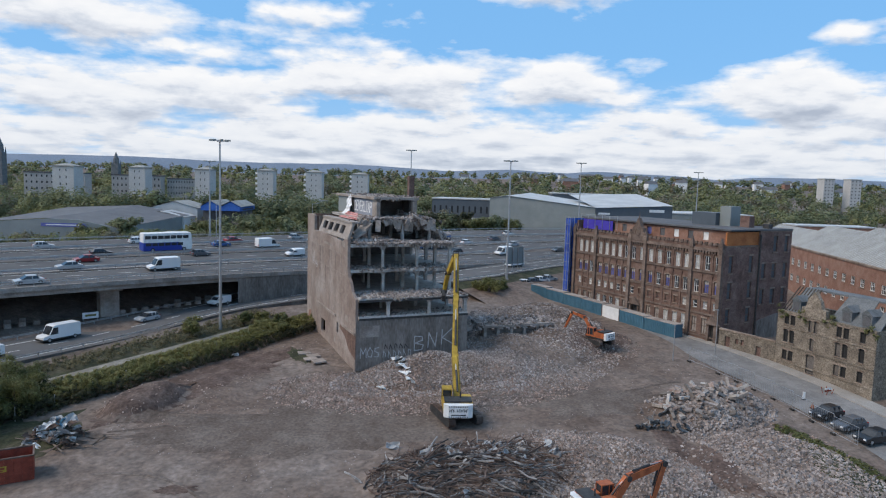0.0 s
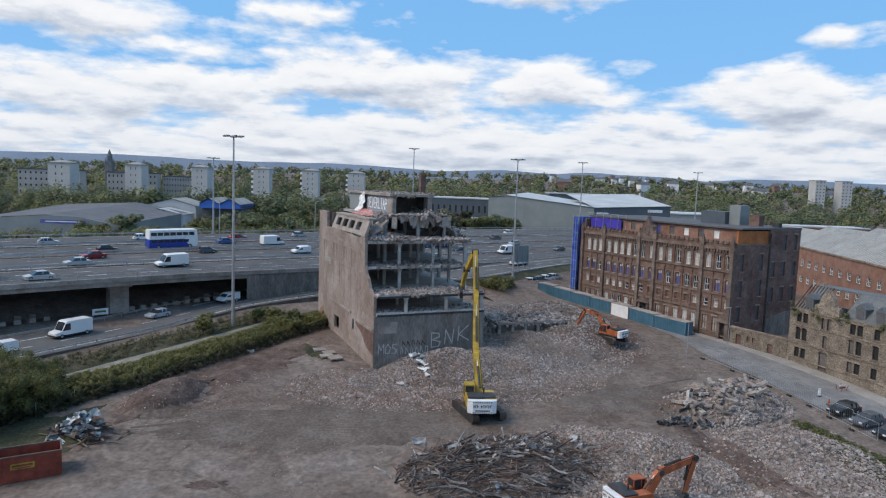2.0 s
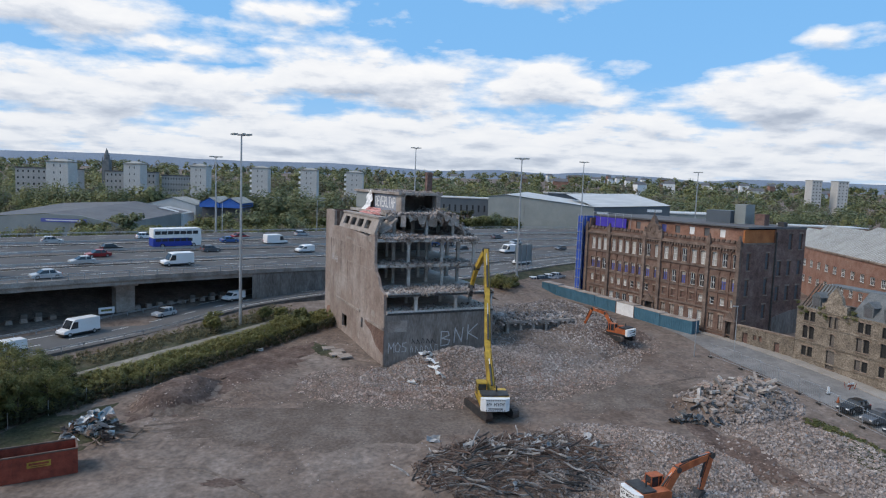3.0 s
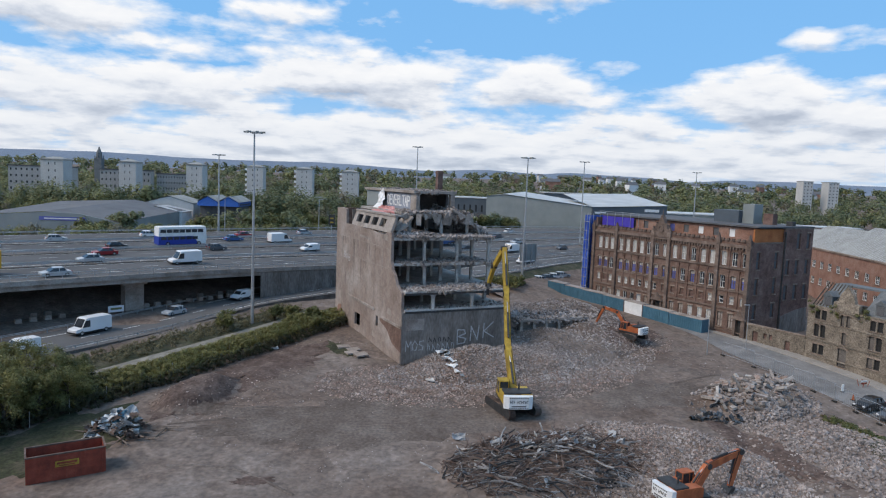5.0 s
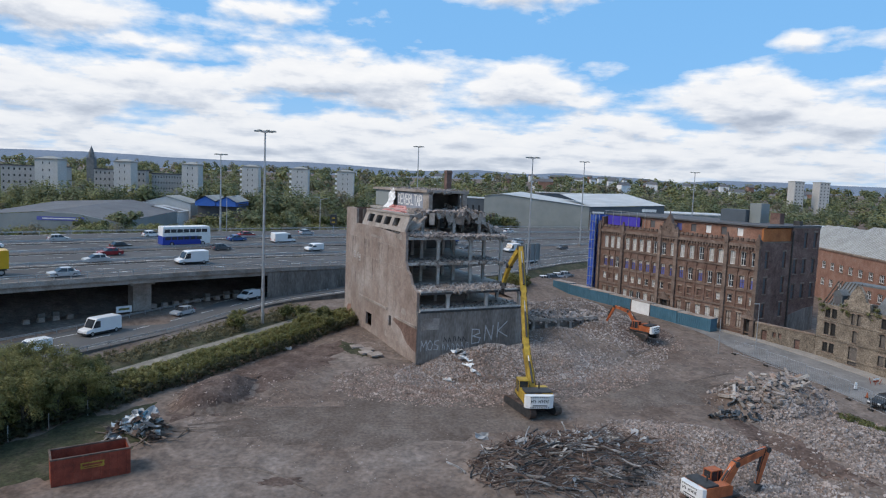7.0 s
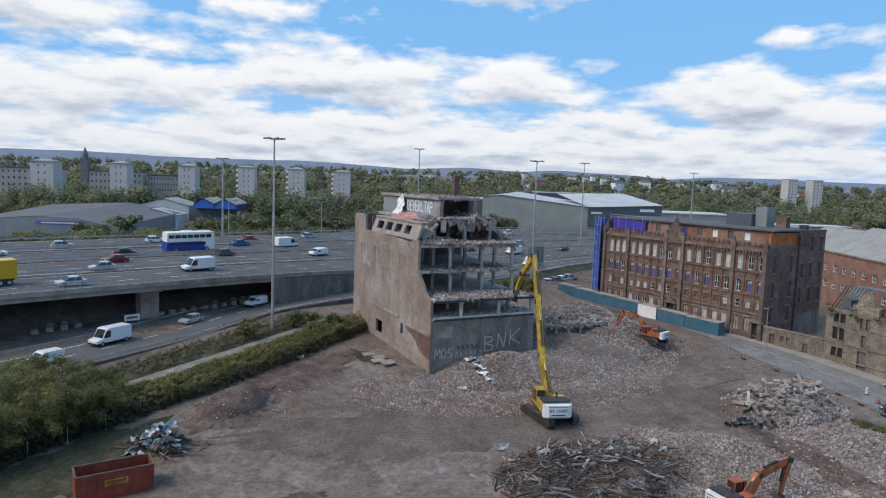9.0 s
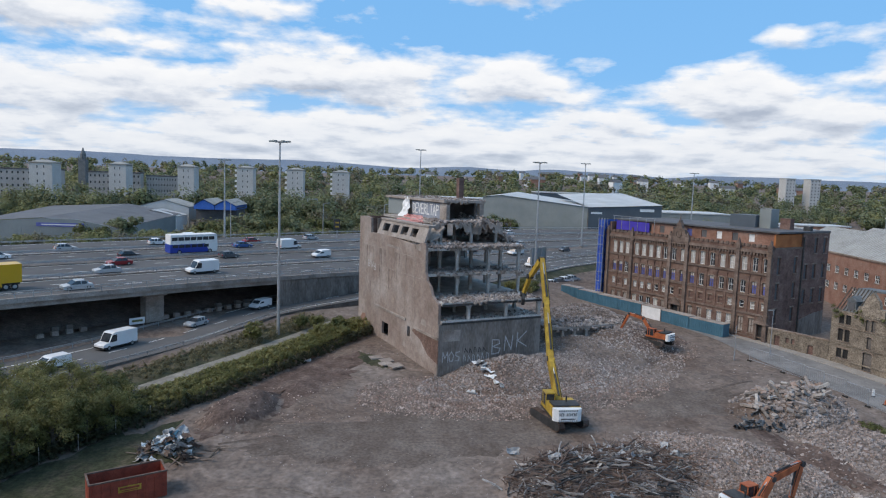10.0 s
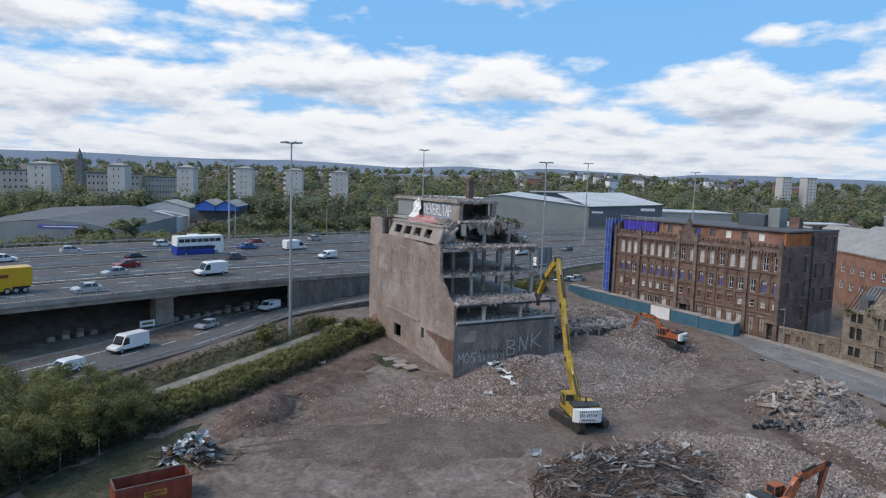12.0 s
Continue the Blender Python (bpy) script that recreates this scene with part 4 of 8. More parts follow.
# broken pieces hanging over every torn floor edge
rh_ = random.Random(19)
for y, z, x0, x1, n in ((5.0, 16.4, 0.6, 16.8, 46), (4.8, 12.7, 0.6, 16.8, 34), (0.0, 9.3, 4.0, 16.8, 26), (10.4, 22.9, 5.8, 12.8, 20), (8.9, 19.7, 3.0, 16.5, 34)):
    for i in range(n):
        x = rh_.uniform(x0, x1)
        w, hgt = rh_.uniform(0.08, 0.4), rh_.uniform(0.1, 0.5)
        part("torn_piece", Shape().prism([(-w, 0), (w, 0.1), (w * 0.7, -hgt * 0.6), (w * 0.1, -hgt), (-w * 0.6, -hgt * 0.5)], -0.1, 0.12, pose(x, y + rh_.uniform(-0.25, 0.35), bz(z) + 0.1, rh_.uniform(-40, 40), rh_.uniform(-50, 50), rh_.uniform(-40, 40))), rh_.choice([M_CONC, M_CONC, M_CONC_DARK]), block)
# tilted floor panels collapsed on the open side
for x, y, z, L, w, ry, rz in ((14.2, 9.6, 19.0, 3.4, 1.2, 38, 8), (15.2, 11.5, 18.2, 3.0, 1.0, 52, -6), (13.4, 13.5, 19.6, 3.6, 1.5, 30, 4), (15.8, 9.2, 17.6, 2.2, 0.8, 60, 15), (12.6, 9.3, 20.2, 2.4, 0.9, 24, -10), (3.4, 8.8, 18.6, 2.6, 1.1, -42, 6), (2.6, 7.6, 17.9, 2.0, 0.9, -30, -12)):
    part("fallen_panel", Shape().box(-L / 2, L / 2, -w, w, -0.14, 0.14, pose(x, y, bz(z), 8, ry, rz)), M_CONC, block, "tilted slab of fallen concrete")

# graffiti on the front and the penthouse: strokes in a plane
def strokes(name, lines, ox, oz, sx, sz, width, material, m, label):
    s = Shape()
    for ln in lines:
        for (x0, z0), (x1, z1) in zip(ln, ln[1:]):
            a, b = Vector((ox + x0 * sx, 0, oz + z0 * sz)), Vector((ox + x1 * sx, 0, oz + z1 * sz))
            d = (b - a).normalized() * width / 2
            q = Vector((-d.z, 0, d.x))
            pts = [m @ (p + Vector((0, yy, 0))) for yy in (-0.012, -0.004) for p in (a - d - q, b + d - q, b + d + q, a - d + q)]
            s.poly(pts, [(0, 1, 2, 3), (7, 6, 5, 4), (0, 4, 5, 1), (1, 5, 6, 2), (2, 6, 7, 3), (3, 7, 4, 0)])
    return part(name, s, material, block, label)


GLYPH = {
    "B": [[(0, 0), (0, 1), (0.5, 0.95), (0.55, 0.7), (0.05, 0.52), (0.6, 0.35), (0.5, 0.05), (0, 0)]],
    "N": [[(0, 0), (0.05, 1), (0.5, 0.05), (0.6, 1)]],
    "K": [[(0, 0), (0.05, 1)], [(0.7, 1.05), (0.05, 0.45), (0.75, 0)]],
    "D": [[(0, 0), (0, 1), (0.45, 0.85), (0.55, 0.4), (0.4, 0.05), (0, 0)]],
    "E": [[(0.5, 1), (0, 1), (0, 0), (0.5, 0)], [(0, 0.5), (0.4, 0.5)]],
    "V": [[(0, 1), (0.28, 0), (0.56, 1)]],
    "R": [[(0, 0), (0, 1), (0.45, 0.9), (0.45, 0.6), (0, 0.5), (0.5, 0)]],
    "L": [[(0, 1), (0, 0), (0.5, 0)]],
    "T": [[(0, 1), (0.6, 1)], [(0.3, 1), (0.3, 0)]],
    "A": [[(0, 0), (0.28, 1), (0.56, 0)], [(0.12, 0.4), (0.45, 0.4)]],
    "P": [[(0, 0), (0, 1), (0.5, 0.9), (0.5, 0.55), (0, 0.48)]],
    "M": [[(0, 0), (0.05, 1), (0.3, 0.4), (0.6, 1), (0.65, 0)]],
    "O": [[(0.1, 0.1), (0, 0.6), (0.3, 1), (0.6, 0.6), (0.45, 0.05), (0.1, 0.1)]],
    "S": [[(0.5, 0.95), (0.1, 0.9), (0.05, 0.6), (0.5, 0.4), (0.45, 0.05), (0, 0.05)]],
}
flat_front = Matrix.Translation((0, -0.002, 0))
for i, ch in enumerate("BNK"):
    strokes("graffiti", GLYPH[ch], 8.7 + i * 2.1, bz(1.7 + 0.35 * i), 2.3, 2.1, 0.15, M_GRAFFITI, flat_front, "large white sprayed graffiti letters")
for i, ch in enumerate("MOS"):
    strokes("graffiti", GLYPH[ch], 0.7 + i * 1.0, bz(1.2), 1.3, 1.4, 0.12, M_GRAFFITI, flat_front, "white sprayed graffiti tag")
rg = random.Random(9)
for x0, x1, z0, hgt in ((4.0, 7.8, 1.0, 0.9), (4.2, 7.4, 2.2, 0.6)):
    x = x0
    while x < x1:
        strokes("graffiti", [[(0, 0), (0.1, 1), (rg.uniform(0.3, 0.6), rg.uniform(0.2, 1)), (rg.uniform(0.4, 0.7), 0)]], x, bz(z0 + rg.uniform(0, 0.15)), 0.8, hgt, 0.09, M_GRAFFITI if z0 < 2 else M_TEXT, flat_front, "sprayed graffiti tag")
        x += 0.75
M_BLUEPAINT = mat("pale blue spray paint", [(0.20, 0.23, 0.29), (0.34, 0.36, 0.40)], rough=0.6, scale=1.5)
part("painted_band", Shape().box(6.06, 6.095, 12.7, 23.2, bz(20.2), bz(22.7)), M_BLUEPAINT, block, "pale painted band behind the graffiti")
shifted = Matrix(((0, 1, 0, 6.05), (-1, 0, 0, 0), (0, 0, 1, 0), (0, 0, 0, 1)))
for i, ch in enumerate("DEVERLTAP"):
    strokes("graffiti", GLYPH[ch], -22.6 + i * 1.08, bz(20.8), 1.5, 1.6, 0.24, M_OFFWHITE, shifted, "outlined graffiti letters on white")
for y, z in ((27.0, 11.3), (25.6, 11.2), (24.4, 11.0)):
    mm = Matrix(((0, 1, 0, -0.002), (-1, 0, 0, 0), (0, 0, 1, 0), (0, 0, 0, 1)))
    strokes("graffiti", GLYPH["BNK"[int(27.5 - y) % 3]], -y, bz(z), 1.5, 1.0, 0.12, M_GRAFFITI, mm, "white sprayed tag high on the side wall")

# ---- brick mill ----
MILL_L, MILL_D, MILL_H = 38.1, 17.6, 17.2
mill = thing("brick_mill", pose(28.72, 144.86, 0.0, 0, 0, math.degrees(math.atan2(-0.878, 0.478))), "derelict dark red brick mill with boarded windows", "building")
xs_a = [2.3, 4.0, 5.7]
xs_b = [8.3, 10.15, 12.0, 13.85, 15.7]
xs_c = [17.7, 19.8]
xs_d = [22.1, 24.25, 26.4, 28.55, 30.5]
xs_e = [32.9, 35.0, 37.1]
bays = xs_a + xs_b + xs_c + xs_d + xs_e
rows = [(1.3, 2.6, 1.05), (5.55, 1.25, 0.85), (8.25, 2.15, 1.0), (12.25, 2.35, 1.0)]   # foot, height, width
holes, wins = [], []
rm = random.Random(3)
for ri, (z0, h, w) in enumerate(rows):
    for x in bays:
        if ri == 0 and (abs(x - 18.7) < 1.3 or x > 36.5):
            continue
        holes.append((x - w / 2, x + w / 2, z0, z0 + h))
        wins.append((ri, x, z0, h, w))
holes.append((17.9, 19.6, 0.0, 3.6))
holes.append((36.3, 38.0 - 0.3, 0.0, 3.2))
s = wall(Shape(), 0, MILL_L, -1.5, MILL_H - 0.6, 0.0, 0.5, holes)
part("front_wall", s.weld(), M_BRICK, mill, "dark red brick front with sandstone bands")
for ri, x, z0, h, w in wins:
    if ri == 3:
        pane = rm.choice([M_BOARD, M_BOARD, M_BOARD, M_GLASS])
    elif ri == 2:
        pane = M_BLUEBOARD if rm.random() < 0.72 else M_GLASS
    elif ri == 1:
        pane = rm.choice([M_BOARD, M_BOARD, M_GLASS, M_BRICKDARK])
    else:
        pane = rm.choice([M_GLASS, M_CONC, M_CONC, M_BOARD])
    window(mill, pose(x, 0.0, z0), w, h, pane, (1, 1) if ri != 1 else (0, 1), True, None if pane in (M_BOARD, M_GLASS) else M_TRIM, "arch" if ri >= 2 else "flat")
    if ri == 2 and pane is M_BLUEBOARD:
        part("fanlight", Shape().box(x - w / 2 + 0.08, x + w / 2 - 0.08, 0.185, 0.204, z0 + h * 0.70, z0 + h - 0.08), M_BOARD, mill)
# brick piers between the bays, corbelled out below the bands
for a, b in zip(bays, bays[1:]):
    x = (a + b) / 2
    if b - a < 2.3 and not 17.6 < x < 20:
        for z0, z1 in ((4.9, 7.7), (8.1, 11.2), (12.12, 14.9)):
            part("pier", Shape().box(x - 0.16, x + 0.16, -0.14, -0.002, z0, z1).box(x - 0.3, x + 0.3, -0.2, -0.002, z1, z1 + 0.3), M_BRICK, mill)
for z, hgt, out in ((4.55, 0.32, 0.16), (7.75, 0.30, 0.16), (11.75, 0.34, 0.20), (15.55, 0.5, 0.32), (0.7, 0.2, 0.1)):
    part("string_course", Shape().box(-0.1, MILL_L + 0.1, -out, 0.0, z, z + hgt), M_TRIM, mill)
for x in (0.35, 7.0, 16.75, 20.75, 31.65, MILL_L - 0.35):
    sh = Shape().box(x - 0.35, x + 0.35, -0.42, -0.002, -1.5, MILL_H - 1.2)
    sh.box(x - 0.42, x + 0.42, -0.5, 0.1, MILL_H - 1.2, MILL_H - 0.2)
    sh.prism([(x - 0.3, MILL_H - 0.2), (x + 0.3, MILL_H - 0.2), (x, MILL_H + 0.7)], -0.4, 0.0)
    part("pilaster", sh, M_TRIM, mill)
x = 0.6
while x < MILL_L - 0.5:
    if not 16.2 < x < 21.2:
        part("merlon", Shape().box(x, x + 0.55, -0.2, 0.1, MILL_H - 0.6, MILL_H - 0.15), M_TRIM, mill)
    x += 1.05
part("parapet_coping", Shape().box(0, MILL_L, -0.05, 0.5, MILL_H - 0.6, MILL_H - 0.42), M_TRIM, mill)
s = Shape()
for x in np.arange(0.5, MILL_L, 0.62):
    s.box(x, x + 0.28, -0.3, 0.0, 15.1, 15.55)
part("corbel_table", s, M_TRIM, mill, "row of small stone corbels")
g = Shape().prism([(16.7, 15.9), (20.8, 15.9), (20.8, 17.4), (20.3, 17.5), (20.1, 18.3), (19.5, 18.6), (19.2, 19.5), (18.75, 20.2), (18.3, 19.5), (18.0, 18.6), (17.4, 18.3), (17.2, 17.5), (16.7, 17.4)], -0.45, 0.35)
g.tube((18.75, -0.1, 20.1), (18.75, -0.1, 21.4), 0.12, 0.03)
part("gable", g, M_TRIM, mill, "carved sandstone gable with a finial")
ring = Shape()
for i in range(14):
    q0, q1 = 2 * math.pi * i / 14, 2 * math.pi * (i + 1) / 14
    ring.prism([(18.75 + r * math.cos(q), 17.5 + r * math.sin(q)) for r, q in ((0.5, q0), (0.72, q0), (0.72, q1), (0.5, q1))], -0.55, -0.45)
part("roundel", ring, M_TRIM, mill)
for x, w, h in ((18.75, 1.7, 3.6), (37.0, 1.4, 3.2)):
    part("doorway", Shape().box(x - w / 2, x + w / 2, 0.25, 0.4, -0.5, h), M_DARKSTEEL, mill, "dark doorway")
    sh = Shape().box(x - w / 2 - 0.45, x - w / 2, -0.35, 0.0, -1.2, h).box(x + w / 2, x + w / 2 + 0.45, -0.35, 0.0, -1.2, h)
    sh.prism([(x - w / 2 - 0.7, h), (x + w / 2 + 0.7, h), (x, h + 1.5)], -0.6, 0.0)
    part("portal", sh, M_TRIM, mill, "pedimented stone portal")
# gable end wall with tall blind windows
side_m = Matrix.Translation((MILL_L, 0, 0)) @ pose(0, 0, 0, 0, 0, 90)
sholes = []
for y in (1.9, 7.0):
    for z0, h in ((12.0, 2.9), (7.6, 2.8), (3.4, 2.5)):
        sholes.append((y - 0.5, y + 0.5, z0, z0 + h))
for y in (10.4, 13.2, 16.2):
    for z0, h in ((15.4, 2.8), (10.8, 2.6), (6.3, 2.6)):
        if y != 10.4 or z0 < 15:
            sholes.append((y - 0.55, y + 0.55, z0, z0 + h))
s = wall(Shape(), 0.5, 9.0, -1.5, 16.4, 0.0, 0.5, [h for h in sholes if h[1] < 9], side_m)
wall(s, 9.0, MILL_D, -1.5, 18.9, 0.0, 0.5, [h for h in sholes if h[0] > 9], side_m)
part("gable_wall", s.weld(), M_BRICKDARK, mill, "reddish-brown brick gable wall")
for a, b, z0, z1 in sholes:
    window(mill, side_m @ pose((a + b) / 2, 0, z0), b - a, z1 - z0, M_ROOFDARK, (0, 1), True, M_BRICKDARK, "flat")
part("render_patch", Shape().prism([(9.6, -1.5), (MILL_D - 0.2, -1.5), (MILL_D - 0.2, 4.6), (14.5, 4.4), (9.6, 3.4)], -0.05, 0.0, side_m), M_WALLGREY, mill, "grey rendered lower part of the gable")
part("rain_pipe", Shape().tube((MILL_L + 0.12, 9.0, -1), (MILL_L + 0.12, 9.0, 18.5), 0.16), M_DARKSTEEL, mill)
part("gable_coping", Shape().box(MILL_L - 0.55, MILL_L + 0.08, 0.5, 9.0, 16.4, 16.65).box(MILL_L - 0.55, MILL_L + 0.08, 9.0, MILL_D, 18.9, 19.1), M_TRIM, mill)
part("rear_wall", Shape().box(0, MILL_L - 0.5, MILL_D - 0.5, MILL_D, -1.5, 18.8), M_BRICK, mill)
part("end_wall", Shape().box(0, 0.5, 0.5, MILL_D - 0.5, -1.5, 18.6), M_BRICK, mill)
# attic set back behind the parapet, with bare orange plaster
attic = Shape()
ah = [(x - 0.6, x + 0.6, 17.2, 18.6) for x in np.arange(3, 36, 3.3)]
wall(attic, 0.6, MILL_L - 0.6, 16.3, 19.0, 1.8, 2.1, ah)
part("attic_wall", attic, M_BRICK2, mill, "bare orange-red attic wall behind the parapet")
for i, h in enumerate(ah):
    part("attic_panel", Shape().box(h[0], h[1], 1.95, 2.05, h[2], h[3]), rm.choice([M_ROOFDARK, M_CONC, M_OFFWHITE, M_BLUEBOARD, M_ROOFDARK]), mill)
part("attic_end", Shape().box(MILL_L - 0.6, MILL_L - 0.3, 0.9, 9.0, 16.66, 18.9), M_ORANGEWALL, mill, "exposed bright orange plaster at the attic end")
part("attic_floor", Shape().box(0.5, MILL_L - 0.6, 0.5, 9, 16.0, 16.28), M_CONC_DARK, mill)
rs = Shape().box(0.2, MILL_L + 0.1, 1.3, MILL_D + 0.1, 19.12, 19.4)
part("flat_roof", rs, M_ROOFDARK, mill, "flat dark felt roof with loose edges")
lift = Shape().box(23.2, 28.6, 9.0, 13.0, 19.4, 21.7)
part("lift_house", lift, M_DARKCLAD, mill, "dark clad lift house on the roof")
part("lift_house", Shape().box(28.7, 31.0, 10.0, 12.6, 19.4, 23.0), M_GREYCLAD, mill, "pale grey lift shaft on the roof")
part("chimney", Shape().box(32.3, 34.2, 11.0, 12.4, 19.4, 21.4), M_BRICKDARK, mill)
part("roof_tank", Shape().box(36.2, 37.4, 12, 13, 19.4, 20.2), M_DARKSTEEL, mill)
# blue sheeting on a scaffold at the far corner
sc = thing("scaffold", pose(28.72, 144.86, 0.0, 0, 0, math.degrees(math.atan2(-0.878, 0.478))), "scaffold wrapped in bright blue sheeting at the mill corner", "scaffold")
sheet = Shape()
n = 14
pts = []
for j in range(9):
    for i in range(n + 1):
        pts.append((-1.6 + 1.5 * i / n, -1.2 + 0.12 * math.sin(i * 2.1 + j), 0.4 + 18.4 * j / 8))
k = n + 1
sheet.poly(pts, [(j * k + i, j * k + i + 1, (j + 1) * k + i + 1, (j + 1) * k + i) for j in range(8) for i in range(n)])
o = part("blue_sheet", sheet, M_BLUE, sc)
o.modifiers.new("thick", "SOLIDIFY").thickness = 0.03
part("blue_sheet", Shape().box(-1.65, -1.6, -1.2, 4.5, 0.4, 18.9), M_BLUE, sc)
part("blue_sheet", Shape().box(1.0, 10.0, 1.35, 1.42, 17.0, 18.95), M_VIOLET, sc, "blue-violet sheet along the attic")
for x in (-1.7, -0.9, -0.1):
    for y in (-1.3, -0.25):
        part("pole", Shape().tube((x, y, -0.5), (x, y, 19.3), 0.06), M_STEEL, sc)
for z in np.arange(1.5, 19.4, 2.0):
    part("ledger", Shape().tube((-1.8, -1.35, z), (0.0, -1.35, z), 0.05, sides=6), M_STEEL, sc)
for x in np.arange(0.3, 12, 2.2):
    part("roof_post", Shape().tube((x, 1.3, 16.4), (x, 1.3, 20.0), 0.05, sides=6), M_STEEL, sc)
part("ledger", Shape().tube((0, 1.3, 19.9), (11.5, 1.3, 19.9), 0.05, sides=6), M_STEEL, sc)

# ---- high mast lamps ----
def mast(x, y, z, top, r=0.28):
    t = thing("street_lamp", pose(x, y, z), "tall grey steel high-mast motorway lamp", "street lamp", "high mast lamps")
    h = top - z
    part("pole", Shape().tube((0, 0, 0), (0, 0, h - 0.5), r, r * 0.45, 10), M_STEEL, t)
    part("base_plate", Shape().tube((0, 0, -0.3), (0, 0, 0.25), r * 2.2, r * 2.0, 10), M_CONC, t)
    part("ring", Shape().tube((0, 0, h - 0.5), (0, 0, h - 0.2), 0.5, 0.5, 12), M_STEEL, t)
    for i in range(6):
        q = 2 * math.pi * i / 6
        a = part("arm", Shape().tube((0.3 * math.cos(q), 0.3 * math.sin(q), h - 0.35), (1.2 * math.cos(q), 1.2 * math.sin(q), h - 0.25), 0.05, 0.05, 6), M_STEEL, t)
        part("lantern", Shape().box(-0.4, 0.4, -0.2, 0.2, -0.16, 0.1, pose(1.3 * math.cos(q), 1.3 * math.sin(q), h - 0.25, 0, 0, math.degrees(q))), M_GREYCLAD, a)


for x, y, z, top in ((-36.3, 110.5, 0.0, 31.8), (-62.4, 181.5, 9.3, 29.8), (-10.2, 215, 7.4, 35.7), (15.6, 157.5, 3.4, 31.4), (45.8, 226, 5.2, 33.6), (91.3, 243, 4.5, 32.1)):
    mast(x, y, z, top)

# ---- stone house ----
hx = Vector((0.335, -0.942, 0)).normalized()
house = thing("stone_house", pose(51.9, 101.9, -0.5, 0, 0, math.degrees(math.atan2(hx.y, hx.x))), "roofless derelict stone tenement with a carved gable and weeds", "building")
HL, HD, HE = 16.2, 8.5, 8.6
cols = [(2.0, 1.5), (3.4, 0)]
pairs = [(1.7, 0.85), (2.8, 0.85), (10.6, 0.85), (11.7, 0.85), (14.2, 0.85)]
hh = []
for x, w in pairs:
    for z0, h in ((1.2, 1.5), (3.9, 1.9), (6.6, 1.5)):
        hh.append((x - w / 2, x + w / 2, z0, z0 + h))
hh += [(5.6, 7.0, 0.2, 2.9), (5.6, 6.2, 6.3, 8.0), (6.5, 7.1, 6.3, 8.0), (6.0, 6.7, 3.6, 5.4)]
part("front_wall", wall(Shape(), 0, HL, -1.5, HE, 0, 0.6, hh), M_STONE, house, "soot-marked blond stone front")
g = Shape().prism([(4.3, HE), (8.4, HE), (8.4, HE + 1.2), (7.7, HE + 1.3), (7.4, HE + 2.4), (6.35, HE + 3.7), (5.3, HE + 2.4), (5.0, HE + 1.3), (4.3, HE + 1.2)], -0.12, 0.5)
part("gable", g, M_STONE, house, "carved stone gable")
rh = random.Random(4)
for a, b, z0, z1 in hh:
    window(house, pose((a + b) / 2, 0.0, z0), b - a, z1 - z0, M_BLACK if rh.random() < 0.8 else M_CONC_DARK, (0, 0), True, M_DARKSTEEL, "arch" if z1 - z0 > 1.6 else "flat")
part("side_wall", Shape().box(HL - 0.6, HL, 0.6, HD, -1.5, HE), M_STONE, house)
part("end_wall", Shape().box(0, 0.6, 0.6, HD, -1.5, HE - 0.6), M_STONE, house)
part("rear_wall", Shape().box(0.6, HL - 0.6, HD - 0.6, HD, -1.5, HE), M_STONE, house)
for z in (0.8, 3.3, 6.1, HE - 0.25):
    part("string_course", Shape().box(0, HL, -0.1, 0, z, z + 0.2), M_STONE, house)
part("corner_stone", Shape().box(-0.08, 0.5, -0.1, 0.0, -1.5, 0.79).box(HL - 0.6, HL + 0.06, -0.1, 0.0, -1.5, 0.79), M_STONE, house)
for x0, x1 in ((1.2, 4.2), (8.5, 13.6), (14.8, HL)):
    rf = Shape().poly([(x0, 0.5, HE), (x1, 0.5, HE), (x1 - 0.3, 3.6, HE + 3.4), (x0 + 0.3, 3.6, HE + 3.4), (x0, 0.5, HE - 0.15), (x1, 0.5, HE - 0.15), (x1 - 0.3, 3.6, HE + 3.2), (x0 + 0.3, 3.6, HE + 3.2)],
            [(0, 1, 2, 3), (7, 6, 5, 4), (0, 4, 5, 1), (1, 5, 6, 2), (2, 6, 7, 3), (3, 7, 4, 0)])
    part("slate_roof", rf, M_SLATE, house, "patchy slate roof with bare rafters")
part("roof_top", Shape().box(1.5, HL - 0.2, 3.6, 6.2, HE + 3.2, HE + 3.45), M_SLATE, house)
for x in np.arange(0.4, 4.4, 0.55):
    part("rafter", Shape().box(-0.06, 0.06, 0, 4.6, -0.06, 0.08, pose(x, 0.5, HE + 0.1, 47, 0, 0)), M_BARK, house)
for x in (2.6, 11.0, 14.0):
    d = Shape().box(x - 0.75, x + 0.75, 0.7, 2.6, HE, HE + 1.7)
    d.prism([(x - 0.95, HE + 1.7), (x + 0.95, HE + 1.7), (x, HE + 2.5)], 0.6, 2.9)
    part("dormer", d, M_SLATE, house)
    part("dormer_opening", Shape().box(x - 0.5, x + 0.5, 0.64, 0.72, HE + 0.3, HE + 1.5), M_ROOFDARK, house)

